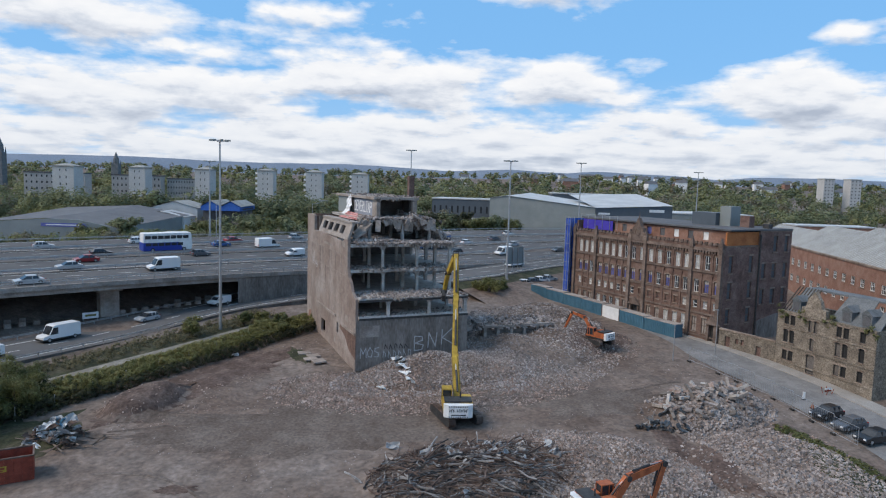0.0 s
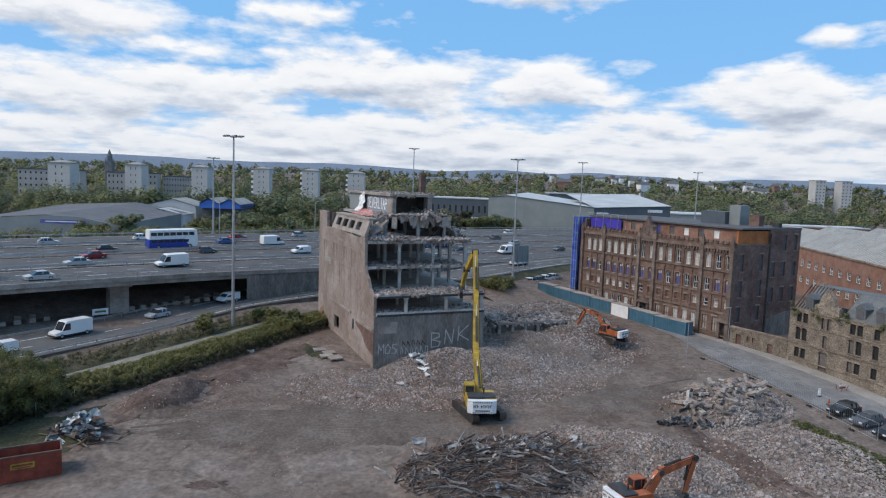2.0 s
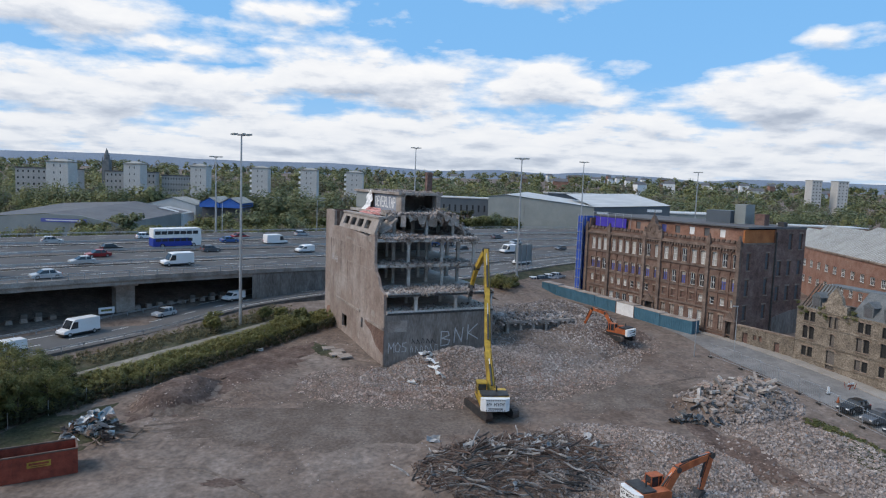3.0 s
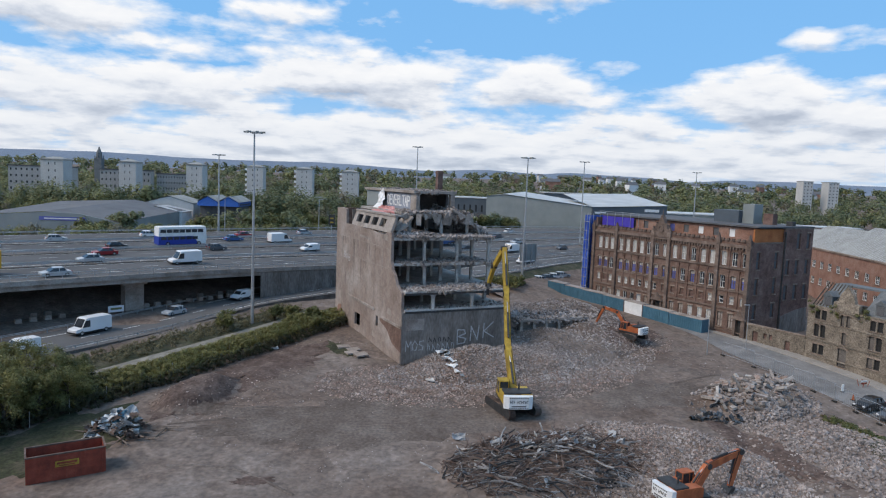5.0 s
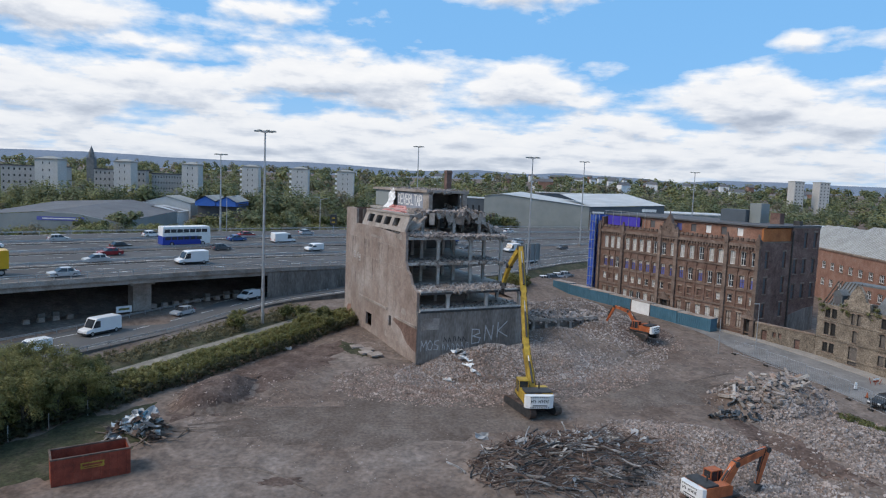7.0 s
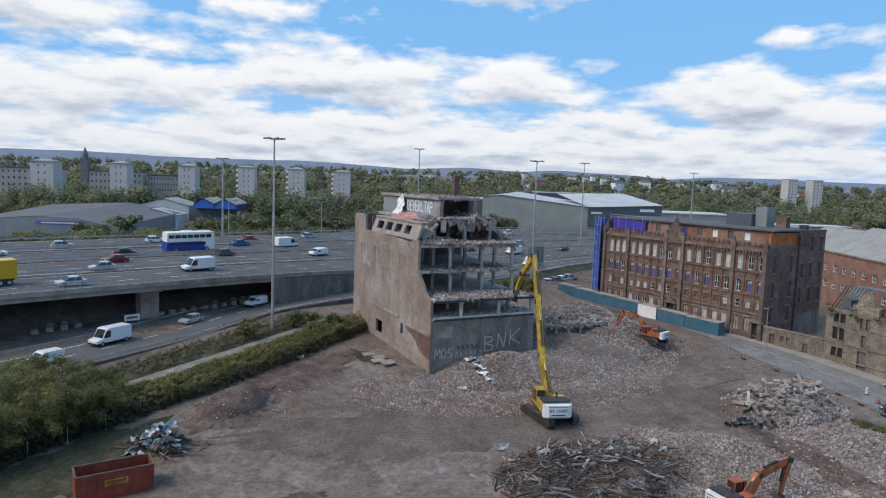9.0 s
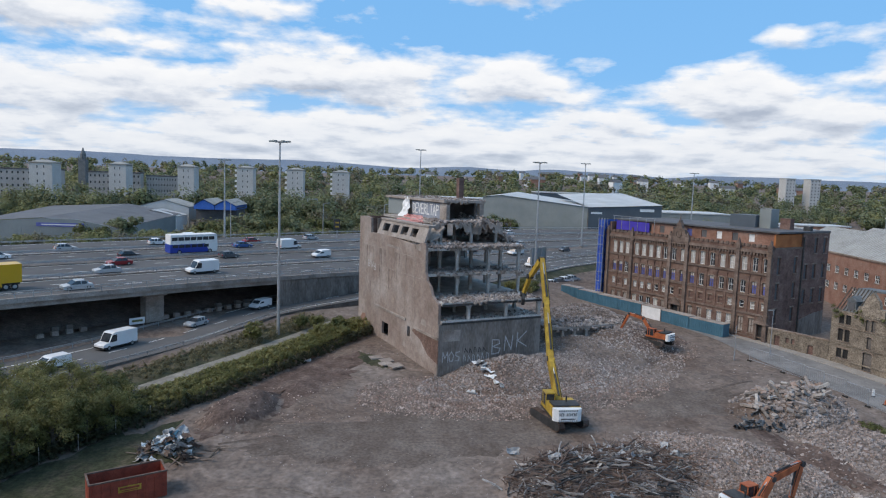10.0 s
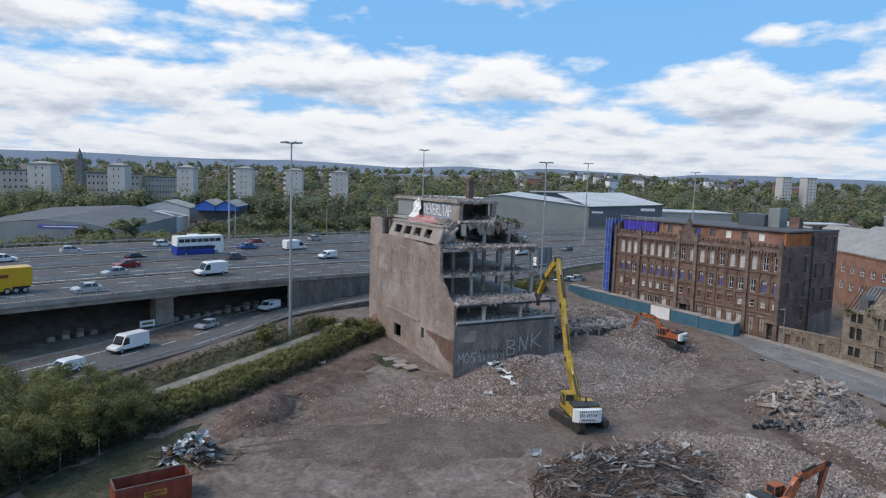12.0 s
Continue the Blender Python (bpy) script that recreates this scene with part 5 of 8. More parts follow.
# low stone wall between mill and house
lw0, lw1 = Vector((46.9, 111.0, 0)), Vector((51.9, 102.0, 0))
lw = thing("boundary_wall", pose(lw0.x, lw0.y, -0.4, 0, 0, math.degrees(math.atan2((lw1 - lw0).y, (lw1 - lw0).x))), "low old stone yard wall with blocked doorways", "wall")
ll = (lw1 - lw0).length
lh = [(1.2, 2.2, 0, 2.3), (3.2, 3.8, 1.4, 2.3), (4.2, 4.8, 1.4, 2.3), (7.0, 7.9, 0, 1.9)]
part("masonry", wall(Shape(), 0, ll, -1, 3.2, 0, 0.5, lh), M_STONE, lw)
part("coping", Shape().box(0, ll, -0.08, 0.58, 3.2, 3.42), M_SAND, lw)
for a, b, z0, z1 in lh:
    part("blocking", Shape().box(a, b, 0.25, 0.4, z0 - (0.5 if z0 == 0 else 0), z1), M_BRICKDARK, lw)

# ---- brick factory with sheet roofs ----
fa, fb = Vector((91, 196, 0)), Vector((76.5, 108, 0))
fl = (fb - fa).length
fac = thing("brick_factory", pose(fa.x, fa.y, 0, 0, 0, math.degrees(math.atan2((fb - fa).y, (fb - fa).x))), "long orange-red brick factory with pale sheet roofs", "building")
fh = []
for x in np.arange(3, fl - 2, 4.2):
    fh.append((x, x + 1.9, 8.4, 10.0))
    fh.append((x, x + 1.9, 4.6, 6.2))
part("wall", wall(Shape(), 0, fl, -2, 12.6, 0, 0.5, fh), M_BRICK2, fac)
for a, b, z0, z1 in fh:
    window(fac, pose((a + b) / 2, 0, z0), b - a, z1 - z0, M_GLASS, (2, 1), True, None, None)
part("eaves_course", Shape().box(-0.2, fl + 0.2, -0.2, 0.3, 12.61, 12.95), M_SAND, fac)
for k in range(4):
    y0 = 0.3 + k * 13
    r0 = Shape().poly([(0, y0, 12.9), (fl, y0, 12.9), (fl, y0 + 6.5, 16.6), (0, y0 + 6.5, 16.6), (fl, y0 + 13, 12.9), (0, y0 + 13, 12.9)], [(0, 1, 2, 3), (3, 2, 4, 5), (0, 3, 5), (1, 4, 2)])
    part("sheet_roof", r0, M_ROOFGREY, fac)
    rib = Shape()
    for x in np.arange(0.5, fl, 1.1):
        rib.poly([(x, y0, 12.93), (x + 0.14, y0, 12.93), (x + 0.14, y0 + 6.5, 16.65), (x, y0 + 6.5, 16.65)], [(0, 1, 2, 3)])
    part("roof_rib", rib, M_ROOFLIGHT, fac)

# ---- blue steel hoarding boxes along the street ----
hl = [(40.9, 114.8), (37.2, 120.9), (34.4, 127.0), (32.1, 131.6), (29.2, 137.0), (26.3, 142.2), (23.4, 147.3), (20.8, 152.0)]
for i, ((x0, y0), (x1, y1)) in enumerate(zip(hl, hl[1:])):
    L = math.hypot(x1 - x0, y1 - y0) - 0.08
    white = i == 2
    c = thing("shipping_container", pose(x0, y0, base_z(x0, y0) + 0.25, 0, 0, math.degrees(math.atan2(y1 - y0, x1 - x0))),
              "whitewashed site hoarding panel with sprayed tags" if white else "long blue ribbed steel container used as site hoarding", "container", "hoarding containers")
    m = M_OFFWHITE if white else M_TEAL
    part("body", Shape().box(0, L, -1.9, 0, -0.4, 2.1), m, c)
    part("roof", Shape().box(-0.02, L + 0.02, -1.95, 0.05, 2.1, 2.2), M_CONC, c, "dusty pale roof")
    if not white:
        rb_ = Shape()
        for x in np.arange(0.15, L - 0.1, 0.42):
            rb_.box(x, x + 0.2, 0.0, 0.06, 0.05, 2.0)
        part("rib", rb_, M_TEAL, c)
    for x in (0.0, L - 0.12):
        part("corner_post", Shape().box(x, x + 0.12, -0.02, 0.09, -0.3, 2.12), M_TEAL if not white else M_BRICKDARK, c)

# ---- fence panels beside the street ----
for x0, y0, x1, y1 in ((40.6, 95.5, 41.9, 92.3), (41.9, 92.3, 43.0, 89.4), (43.0, 89.4, 44.2, 86.4), (44.2, 86.4, 45.0, 83.0), (45.0, 83.0, 45.6, 79.6), (45.6, 79.6, 46.3, 76.2), (46.3, 76.2, 47.0, 72.6), (38.4, 101.0, 40.6, 95.5)):
    L = math.hypot(x1 - x0, y1 - y0)
    f = thing("fence_panel", pose(x0, y0, base_z(x0, y0) + 0.2, 0, 0, math.degrees(math.atan2(y1 - y0, x1 - x0))), "thin galvanised mesh site fence panel", "fence", "site fence panels")
    part("frame", Shape().path([(0, 0, 0), (0, 0, 2.0), (L, 0, 2.0), (L, 0, 0), (0, 0, 0.15)], 0.03, 5), M_STEEL, f)
    w = Shape()
    for x in np.arange(0.3, L, 0.3):
        w.box(x - 0.006, x + 0.006, -0.006, 0.006, 0.15, 2.0)
    part("mesh_wire", w, M_STEEL, f)
    part("foot", Shape().box(-0.35, 0.35, -0.12, 0.12, -0.25, 0.0), M_BLACK, f)
pst = thing("street_lamp", pose(36.0, 101.2, base_z(36, 101) + 0.0), "plain grey steel post standing in the rubble", "post")
part("pole", Shape().tube((0, 0, -0.5), (0, 0, 5.6), 0.09, 0.06), M_STEEL, pst)
pst = thing("street_lamp", pose(43.8, 104.6, base_z(44, 105)), "slim grey street lamp on the pavement edge", "street lamp")
part("pole", Shape().tube((0, 0, -0.2), (0, 0, 7.4), 0.08, 0.05), M_STEEL, pst)
part("lantern", Shape().box(-0.8, 0.1, -0.1, 0.1, 7.3, 7.45), M_STEEL, pst)

# ---- excavators ----
def beam(a, b, w0, w1, d0, d1):
    """A tapered box beam from a to b: w across, d deep."""
    a, b = Vector(a), Vector(b)
    ax = (b - a).normalized()
    side = ax.cross(Vector((0, 0, 1)))
    side = side.normalized() if side.length > 1e-3 else Vector((1, 0, 0))
    up = side.cross(ax)
    pts = []
    for p, w, d in ((a, w0, d0), (b, w1, d1)):
        pts += [p + side * sx * w / 2 + up * sz * d / 2 for sx, sz in ((-1, -1), (1, -1), (1, 1), (-1, 1))]
    return Shape().poly(pts, [(3, 2, 1, 0), (4, 5, 6, 7), (0, 1, 5, 4), (1, 2, 6, 5), (2, 3, 7, 6), (3, 0, 4, 7)])


def track_unit(parent, x, L, h, w):
    """One crawler along y."""
    n = 10
    loop = []
    r = h / 2
    for i in range(n + 1):
        q = -math.pi / 2 + math.pi * i / n
        loop.append((L / 2 - r + r * math.cos(q), r + r * math.sin(q)))
    for i in range(n + 1):
        q = math.pi / 2 + math.pi * i / n
        loop.append((-L / 2 + r + r * math.cos(q), r + r * math.sin(q)))
    m = Matrix.Translation((x, 0, 0)) @ pose(0, 0, 0, 0, 0, 90)
    t = part("crawler_track", Shape().prism(loop, -w / 2, w / 2, m), M_DARKSTEEL, parent, "worn steel crawler track")
    sh = Shape()
    per = [(loop[i], loop[(i + 1) % len(loop)]) for i in range(len(loop))]
    for (a, b) in per:
        d = math.hypot(b[0] - a[0], b[1] - a[1])
        k = max(1, int(d / 0.22))
        for j in range(k):
            f = (j + 0.5) / k
            cx, cz = a[0] + (b[0] - a[0]) * f, a[1] + (b[1] - a[1]) * f
            ang = math.degrees(math.atan2(b[1] - a[1], b[0] - a[0]))
            sh.box(-0.085, 0.085, -w / 2 - 0.02, w / 2 + 0.02, -0.03, 0.03, m @ pose(cx, 0, cz, 0, -ang, 0))
    part("track_shoe", sh, M_RUST, t)
    fr = Shape().box(x - w * 0.3, x + w * 0.3, -L / 2 + 0.7, L / 2 - 0.7, h * 0.25, h * 0.7)
    part("track_frame", fr, M_DARKSTEEL, t)
    for i in range(6):
        y = -L / 2 + 0.6 + (L - 1.2) * i / 5
        part("roller", Shape().tube((x - w * 0.52, y, h * 0.4), (x + w * 0.52, y, h * 0.4), h * 0.28, sides=10), M_DARKSTEEL, t)


def excavator(name, loc, yaw, under_yaw, k, paint, boom, label, tool, paint_name, cw=None):
    """boom: points in the turned house's frame, x across, y ahead, z up."""
    e = thing(name, pose(*loc, 0, 0, yaw), label, "excavator")
    und = new("undercarriage")
    und.parent = e
    und.matrix_basis = pose(0, 0, 0, 0, 0, under_yaw - yaw)
    for x in (-1.55 * k, 1.55 * k):
        track_unit(und, x, 5.4 * k, 1.0 * k, 0.7 * k)
    part("centre_frame", Shape().box(-1.3 * k, 1.3 * k, -1.1 * k, 1.1 * k, 0.35 * k, 0.9 * k), M_DARKSTEEL, und)
    part("slew_ring", Shape().tube((0, 0, 0.85 * k), (0, 0, 1.15 * k), 0.9 * k, sides=16), M_DARKSTEEL, e)
    part("deck", Shape().box(-1.5 * k, 1.5 * k, -2.5 * k, 1.9 * k, 1.15 * k, 1.4 * k), M_DARKSTEEL, e)
    hs = Shape().prism([(-2.5 * k, 1.4 * k), (0.9 * k, 1.4 * k), (0.9 * k, 2.35 * k), (0.4 * k, 2.5 * k), (-2.5 * k, 2.5 * k)], 0.35 * k, 1.5 * k, pose(0, 0, 0, 0, 0, 90) @ Matrix.Scale(-1, 4, (0, 1, 0)))
    part("engine_house", hs, paint, e, paint_name + " engine cover")
    part("left_house", Shape().box(-1.5 * k, -0.45 * k, -2.5 * k, -0.1 * k, 1.4 * k, 2.4 * k), paint, e)
    part("engine_deck", Shape().box(-1.4 * k, 1.4 * k, -2.45 * k, -0.9 * k, 2.5 * k, 2.68 * k), M_DARKSTEEL, e, "dark engine deck with grilles")
    part("exhaust", Shape().tube((0.3 * k, -1.3 * k, 2.6 * k), (0.3 * k, -1.3 * k, 3.3 * k), 0.09 * k), M_DARKSTEEL, e)
    cwx = Shape()
    pts = [(-1.5, -2.5), (1.5, -2.5), (1.45, -2.95), (1.0, -3.2), (-1.0, -3.2), (-1.45, -2.95)]
    cwx.poly([(x * k, y * k, z * k) for z in (1.15, 2.45) for x, y in pts], [(5, 4, 3, 2, 1, 0), (6, 7, 8, 9, 10, 11)] + [(i, (i + 1) % 6, (i + 1) % 6 + 6, i + 6) for i in range(6)])
    c = part("counterweight", cwx, cw or paint, e)
    for i in range(10):
        if i != 3:
            x = (-0.93 + i * 0.19) * k
            part("letter_bar", Shape().box(x, x + 0.05 * k, -3.225 * k, -3.2 * k, 1.74 * k, 2.06 * k).box(x + 0.05 * k, x + 0.14 * k, -3.225 * k, -3.2 * k, (2.0 if i % 2 else 1.86) * k, (2.06 if i % 2 else 1.93) * k), M_TEXT, c)
    part("name_bar", Shape().box(-0.75 * k, 0.75 * k, -3.222 * k, -3.2 * k, 1.4 * k, 1.5 * k), M_TEXT, c)
    if cw:
        st = Shape()
        for i in range(9):
            st.box((-1.0 + i * 0.23) * k, (-0.88 + i * 0.23) * k, -3.222 * k, -3.2 * k, 2.25 * k, 2.36 * k)
            st.box((-1.0 + i * 0.23) * k, (-0.88 + i * 0.23) * k, -3.222 * k, -3.2 * k, 1.2 * k, 1.3 * k)
        tagged(part("warning_edge", st, M_TEXT, c), kind="stuff")
    cab = Shape().prism([(0.0, 1.4 * k), (1.75 * k, 1.4 * k), (1.85 * k, 2.2 * k), (1.4 * k, 3.05 * k), (0.05 * k, 3.05 * k)], -1.5 * k, -0.5 * k, pose(0, 0, 0, 0, 0, 90) @ Matrix.Scale(-1, 4, (0, 1, 0)))
    cb = part("cab", cab, M_GLASS, e, "dark glazed cab")
    post = Shape()
    for x in (-1.52 * k, -0.56 * k):
        for y0, y1 in ((-0.02, 0.1), (0.85, 0.95), (1.3, 1.42)):
            post.box(x, x + 0.08 * k, y0 * k, y1 * k, 1.4 * k, 3.0 * k)
    part("cab_frame", post.box(-1.54 * k, -0.46 * k, 0, 1.45 * k, 3.03 * k, 3.12 * k).box(-1.53 * k, -0.47 * k, 0.0, 1.76 * k, 1.4 * k, 1.75 * k), paint, cb)
    w, d = boom[1]
    pts = [Vector(p) for p in boom[0]]
    for i, (a, b) in enumerate(zip(pts, pts[1:])):
        nm = "stick" if i == len(pts) - 2 else "boom"
        f0, f1 = 1 - 0.5 * i / max(len(pts) - 1, 1), 1 - 0.5 * (i + 1) / max(len(pts) - 1, 1)
        bm = part(nm, beam(a, b, w * f0, w * f1, d * f0, d * f1), paint, e)
        mid, ax = (a + b) / 2, (b - a).normalized()
        up = ax.cross(Vector((1, 0, 0)))
        up = up if up.z > 0 or abs(up.z) < 0.2 and up.y < 0 else -up
        o1, o2 = a.lerp(b, 0.15) + up * d * 0.6, a.lerp(b, 0.62) + up * d * 0.5
        part("ram", Shape().tube(o1, o2, 0.11 * k, 0.11 * k), M_DARKSTEEL, bm)
        part("ram_rod", Shape().tube(o2, a.lerp(b, 0.9) + up * d * 0.3, 0.06 * k), M_STEEL, bm)
        part("hose", Shape().path([a + Vector((w * 0.4, 0, 0)) + up * d * 0.5, mid + Vector((w * 0.4, 0, 0)) + up * d * 0.55, b + Vector((w * 0.35, 0, 0)) + up * d * 0.4], 0.035, 5), M_BLACK, bm)
        part("pin", Shape().tube(b - Vector((w * 0.5, 0, 0)), b + Vector((w * 0.5, 0, 0)), d * 0.35, sides=10), M_DARKSTEEL, bm)
    t = pts[-1]
    if tool == "jaw":
        j = part("crusher", Shape().prism([(-0.5, 0.2), (0.5, 0.2), (0.75, -0.6), (0.25, -1.5), (0.1, -0.7), (-0.1, -0.7), (-0.25, -1.5), (-0.75, -0.6)], -0.22, 0.22, Matrix.Translation(t) @ pose(0, 0, 0, 0, 0, 80)), M_DARKSTEEL, e, "dark hydraulic crusher jaw")
    else:
        prof = [(0.35, 0.25), (-0.3, 0.3), (-0.75, -0.3), (-0.65, -0.95), (-0.1, -1.15), (0.55, -0.95), (0.15, -0.75), (-0.15, -0.3)]
        part("bucket", Shape().prism([(x * k * 0.9, z * k * 0.9) for x, z in prof], -0.6 * k, 0.6 * k, Matrix.Translation(t) @ pose(0, 0, 0, 0, 0, 90)), M_DARKSTEEL, e, "worn steel digging bucket")
    return e


gz = base_z(2.4, 77.6)
excavator("high_reach_excavator", (2.35, 77.8, gz), 3, 22, 1.12, M_YELLOW,
          ([(0.2, 0.8, 1.9), (0.0, 4.6, 6.5), (0.2, 8.3, 12.6), (0.3, 11.9, 18.2), (-0.5, 14.6, 15.4), (-0.9, 16.4, 12.6)], (0.85, 0.95)),
          "tall yellow high-reach demolition excavator on crawler tracks", "jaw", "yellow", M_OFFWHITE)
excavator("excavator", (25.6, 106.6, ground_z(25.6, 106.6) - 0.1), 40, 30, 0.82, M_ORANGE,
          ([(0, 0.8, 1.5), (0.0, 2.7, 3.7), (0.0, 5.3, 4.1), (0, 6.9, 1.0)], (0.5, 0.6)),
          "orange excavator working on the rubble mound", "bucket", "orange", M_OFFWHITE)
excavator("excavator", (15.0, 57.0, -3.2), -69.5, -60, 0.9, M_ORANGE,
          ([(0.1, 0.8, 1.4), (0.0, 2.4, 3.4), (0.0, 6.2, 4.3), (0.0, 5.2, 0.9)], (0.62, 0.8)),
          "orange excavator beside the heap of twisted steel", "bucket", "orange", M_OFFWHITE)

# ---- roll-off skip ----
sk = thing("skip", pose(-43.6, 58.6, -3.45, 1.5, 0, 30), "open rusty red steel roll-off skip with a worn rim", "skip")
SL, SW, SH = 6.4, 2.5, 2.45
for nm, b in (("side_panel", (0, SL, 0, 0.08, 0.15, SH)), ("side_panel", (0, SL, SW - 0.08, SW, 0.15, SH)), ("end_panel", (0, 0.08, 0.08, SW - 0.08, 0.15, SH)), ("end_door", (SL - 0.08, SL, 0.08, SW - 0.08, 0.15, SH)), ("floor_plate", (0.0, SL, 0.0, SW, 0.05, 0.15))):
    part(nm, Shape().box(*b), M_SKIP, sk)
part("rim", Shape().box(-0.06, SL + 0.06, -0.07, 0.1, SH, SH + 0.12).box(-0.06, SL + 0.06, SW - 0.1, SW + 0.07, SH, SH + 0.12).box(-0.06, 0.1, 0.1, SW - 0.1, SH, SH + 0.12).box(SL - 0.1, SL + 0.06, 0.1, SW - 0.1, SH, SH + 0.12), M_RUST, sk, "scraped brown rim")
for x in np.arange(0.3, SL, 0.72):
    part("rib", Shape().box(x, x + 0.12, -0.09, 0.0, 0.1, SH), M_SKIP, sk)
part("sign_plate", Shape().box(2.3, 4.2, -0.11, -0.09, 1.3, 1.85), M_YELLOW, sk, "yellow name plate with red bars")
part("sign_bar", Shape().box(2.45, 4.05, -0.125, -0.11, 1.55, 1.74), M_SKIP, sk)
part("sign_bar", Shape().box(2.6, 3.9, -0.125, -0.11, 1.38, 1.47), M_SKIP, sk)
for y in (0.6, SW - 0.7):
    part("runner", Shape().box(0, SL, y, y + 0.12, -0.05, 0.06), M_RUST, sk)
# flat rust layer whose dark colour also carries shade inside the skip
part("shadow_side_rust", Shape().box(0.09, SL - 0.09, 0.09, SW - 0.09, 0.152, 0.2), M_RUST, sk, "rusty layer on the skip floor, dark for the shade inside")

# ---- rubble heaps ----
def heap_points(cx, cy, a, b, turn, n, seed, lift=0.0, edge=1.15):
    r = np.random.default_rng(seed)
    q, w = r.random(n) * 2 * np.pi, np.sqrt(r.random(n)) * edge
    u, v = np.cos(q) * w * a, np.sin(q) * w * b
    c, s = math.cos(radians(turn)), math.sin(radians(turn))
    xs, ys = cx + u * c - v * s, cy + u * s + v * c
    keep = []
    for x, y in zip(xs, ys):
        lane_x = interp(y, [58, 63.5, 69, 75, 88], [31, 29.5, 28.2, 26.4, 26.8])
        if not (56 < y < 84 and abs(x - lane_x) < 2.0 + 0.8 * noise.noise((y * 0.5, x * 0.3, 0))) or r.random() < 0.12:
            keep.append((x, y, ground_z(x, y) + lift))
    return keep


def rubble(cx, cy, a, b, turn, n, s0, s1, material, label, seed, power=2.5):
    r = np.random.default_rng(seed + 100)
    return scatter("rubble_heap", heap_points(cx, cy, a, b, turn, n, seed), s0 + (s1 - s0) * r.random(n) ** power, material, label, "rubble", seed)


rubble(0, 91.5, 13, 6.0, 20, 9000, 0.04, 0.22, M_CHUNK, "grey broken concrete and brick rubble below the block", 1)
rubble(2, 86, 17, 6, 15, 7500, 0.04, 0.2, M_BRICKBIT, "loose brick rubble spread over the site", 2)
rubble(-12, 85, 9, 6, 0, 4200, 0.04, 0.19, M_BRICKBIT, "thin brick rubble at the block's corner", 12)
rubble(13, 102, 15, 12, 50, 11500, 0.04, 0.23, M_CHUNK, "mound of crushed concrete rubble", 3)
rubble(18, 126, 10, 11, 60, 5200, 0.06, 0.32, M_CHUNK, "far mound of crushed rubble", 4)
rubble(18.5, 67.0, 11, 6.5, -22, 8500, 0.04, 0.22, M_CHUNK, "heap of pale broken brick and concrete", 5)
rubble(18.5, 66.5, 10.5, 6.5, -22, 6000, 0.04, 0.17, M_BRICKBIT, "brick pieces in the rubble heap", 6)
rubble(34, 82, 8.5, 5.5, 28, 4500, 0.07, 0.4, M_CHUNK, "heap of large broken concrete slabs", 7)
rubble(36, 67, 8.5, 10, 0, 9500, 0.04, 0.3, M_CHUNK, "wide spread of pale crushed rubble", 8)
rubble(35, 70, 9, 9, 0, 4500, 0.04, 0.18, M_BRICKBIT, "brick pieces in the wide rubble spread", 14)
rubble(34, 57, 8, 7, 0, 3800, 0.05, 0.3, M_CHUNK, "crushed rubble in the foreground", 9)
rubble(15, 60, 9, 4.5, 0, 5200, 0.05, 0.26, M_CHUNK, "crushed rubble beside the steel heap", 10)
rubble(5, 84, 40, 24, 0, 5000, 0.025, 0.11, M_CHUNK, "scattered small stones on the dirt", 11)
rubble(-33, 80, 7, 6, 60, 700, 0.03, 0.15, M_BRICKBIT, "stones on the brown earth mound", 13)
rubble(26, 108, 8, 6, 60, 1500, 0.04, 0.2, M_BRICKBIT, "brick pieces in the dug earth", 15)

# big slabs and columns in the slab heap, picked apart
sl = thing("slab_heap", Matrix(), "broken concrete columns and slabs piled on rubble", "rubble")
r = random.Random(12)
for i in range(120):
    q, w = r.uniform(0, 6.28), math.sqrt(r.random())
    x, y = 33.5 + 6.8 * w * math.cos(q) * 0.9 - 1.5 * w * math.sin(q), 82 + 4.3 * w * math.sin(q) + 2.5 * w * math.cos(q)
    L, a, b = (r.uniform(1.4, 3.0), 0.17, 0.17) if i % 4 == 0 else (r.uniform(0.3, 0.9), r.uniform(0.2, 0.5), r.uniform(0.07, 0.16))
    part("column_piece" if i % 4 == 0 else "slab_piece", Shape().box(-L / 2, L / 2, -a, a, -b, b, pose(x, y, ground_z(x, y) + 0.3, r.uniform(-30, 30), r.uniform(-35, 35), r.uniform(0, 180))), M_COLUMN if i % 4 == 0 and i < 40 else r.choice([M_CONC, M_CHUNK, M_CONC_DARK, M_BRICKBIT]), sl)
# low broken wall in the mound
ru = thing("ruined_wall", pose(7.0, 105.0, 1.3, 0, 0, 20), "broken concrete ground-floor slab and wall left in the rubble", "ruin")
part("wall_piece", Shape().box(0, 12.5, 0, 0.6, -1.5, 1.9), M_CONC_DARK, ru)
part("slab_piece", Shape().box(-0.3, 12.6, -0.6, 1.9, 1.9, 2.25), M_CONC, ru)
rq = np.random.default_rng(91)
pq = np.stack([rq.uniform(-1, 13, 900), rq.uniform(-0.8, 5.5, 900), np.where(rq.random(900) < 0.5, 2.3, 1.6) + rq.random(900) * 0.3], -1)
tagged(scatter("loose_rubble", pq, rq.uniform(0.06, 0.35, 900), M_CHUNK, "", "", 92, ru), kind="stuff")
for i in range(5):
    part("pier_piece", Shape().box(2.3 * i, 2.3 * i + 0.45, -0.5, 0.0, -1.5, 1.9), M_CONC, ru)
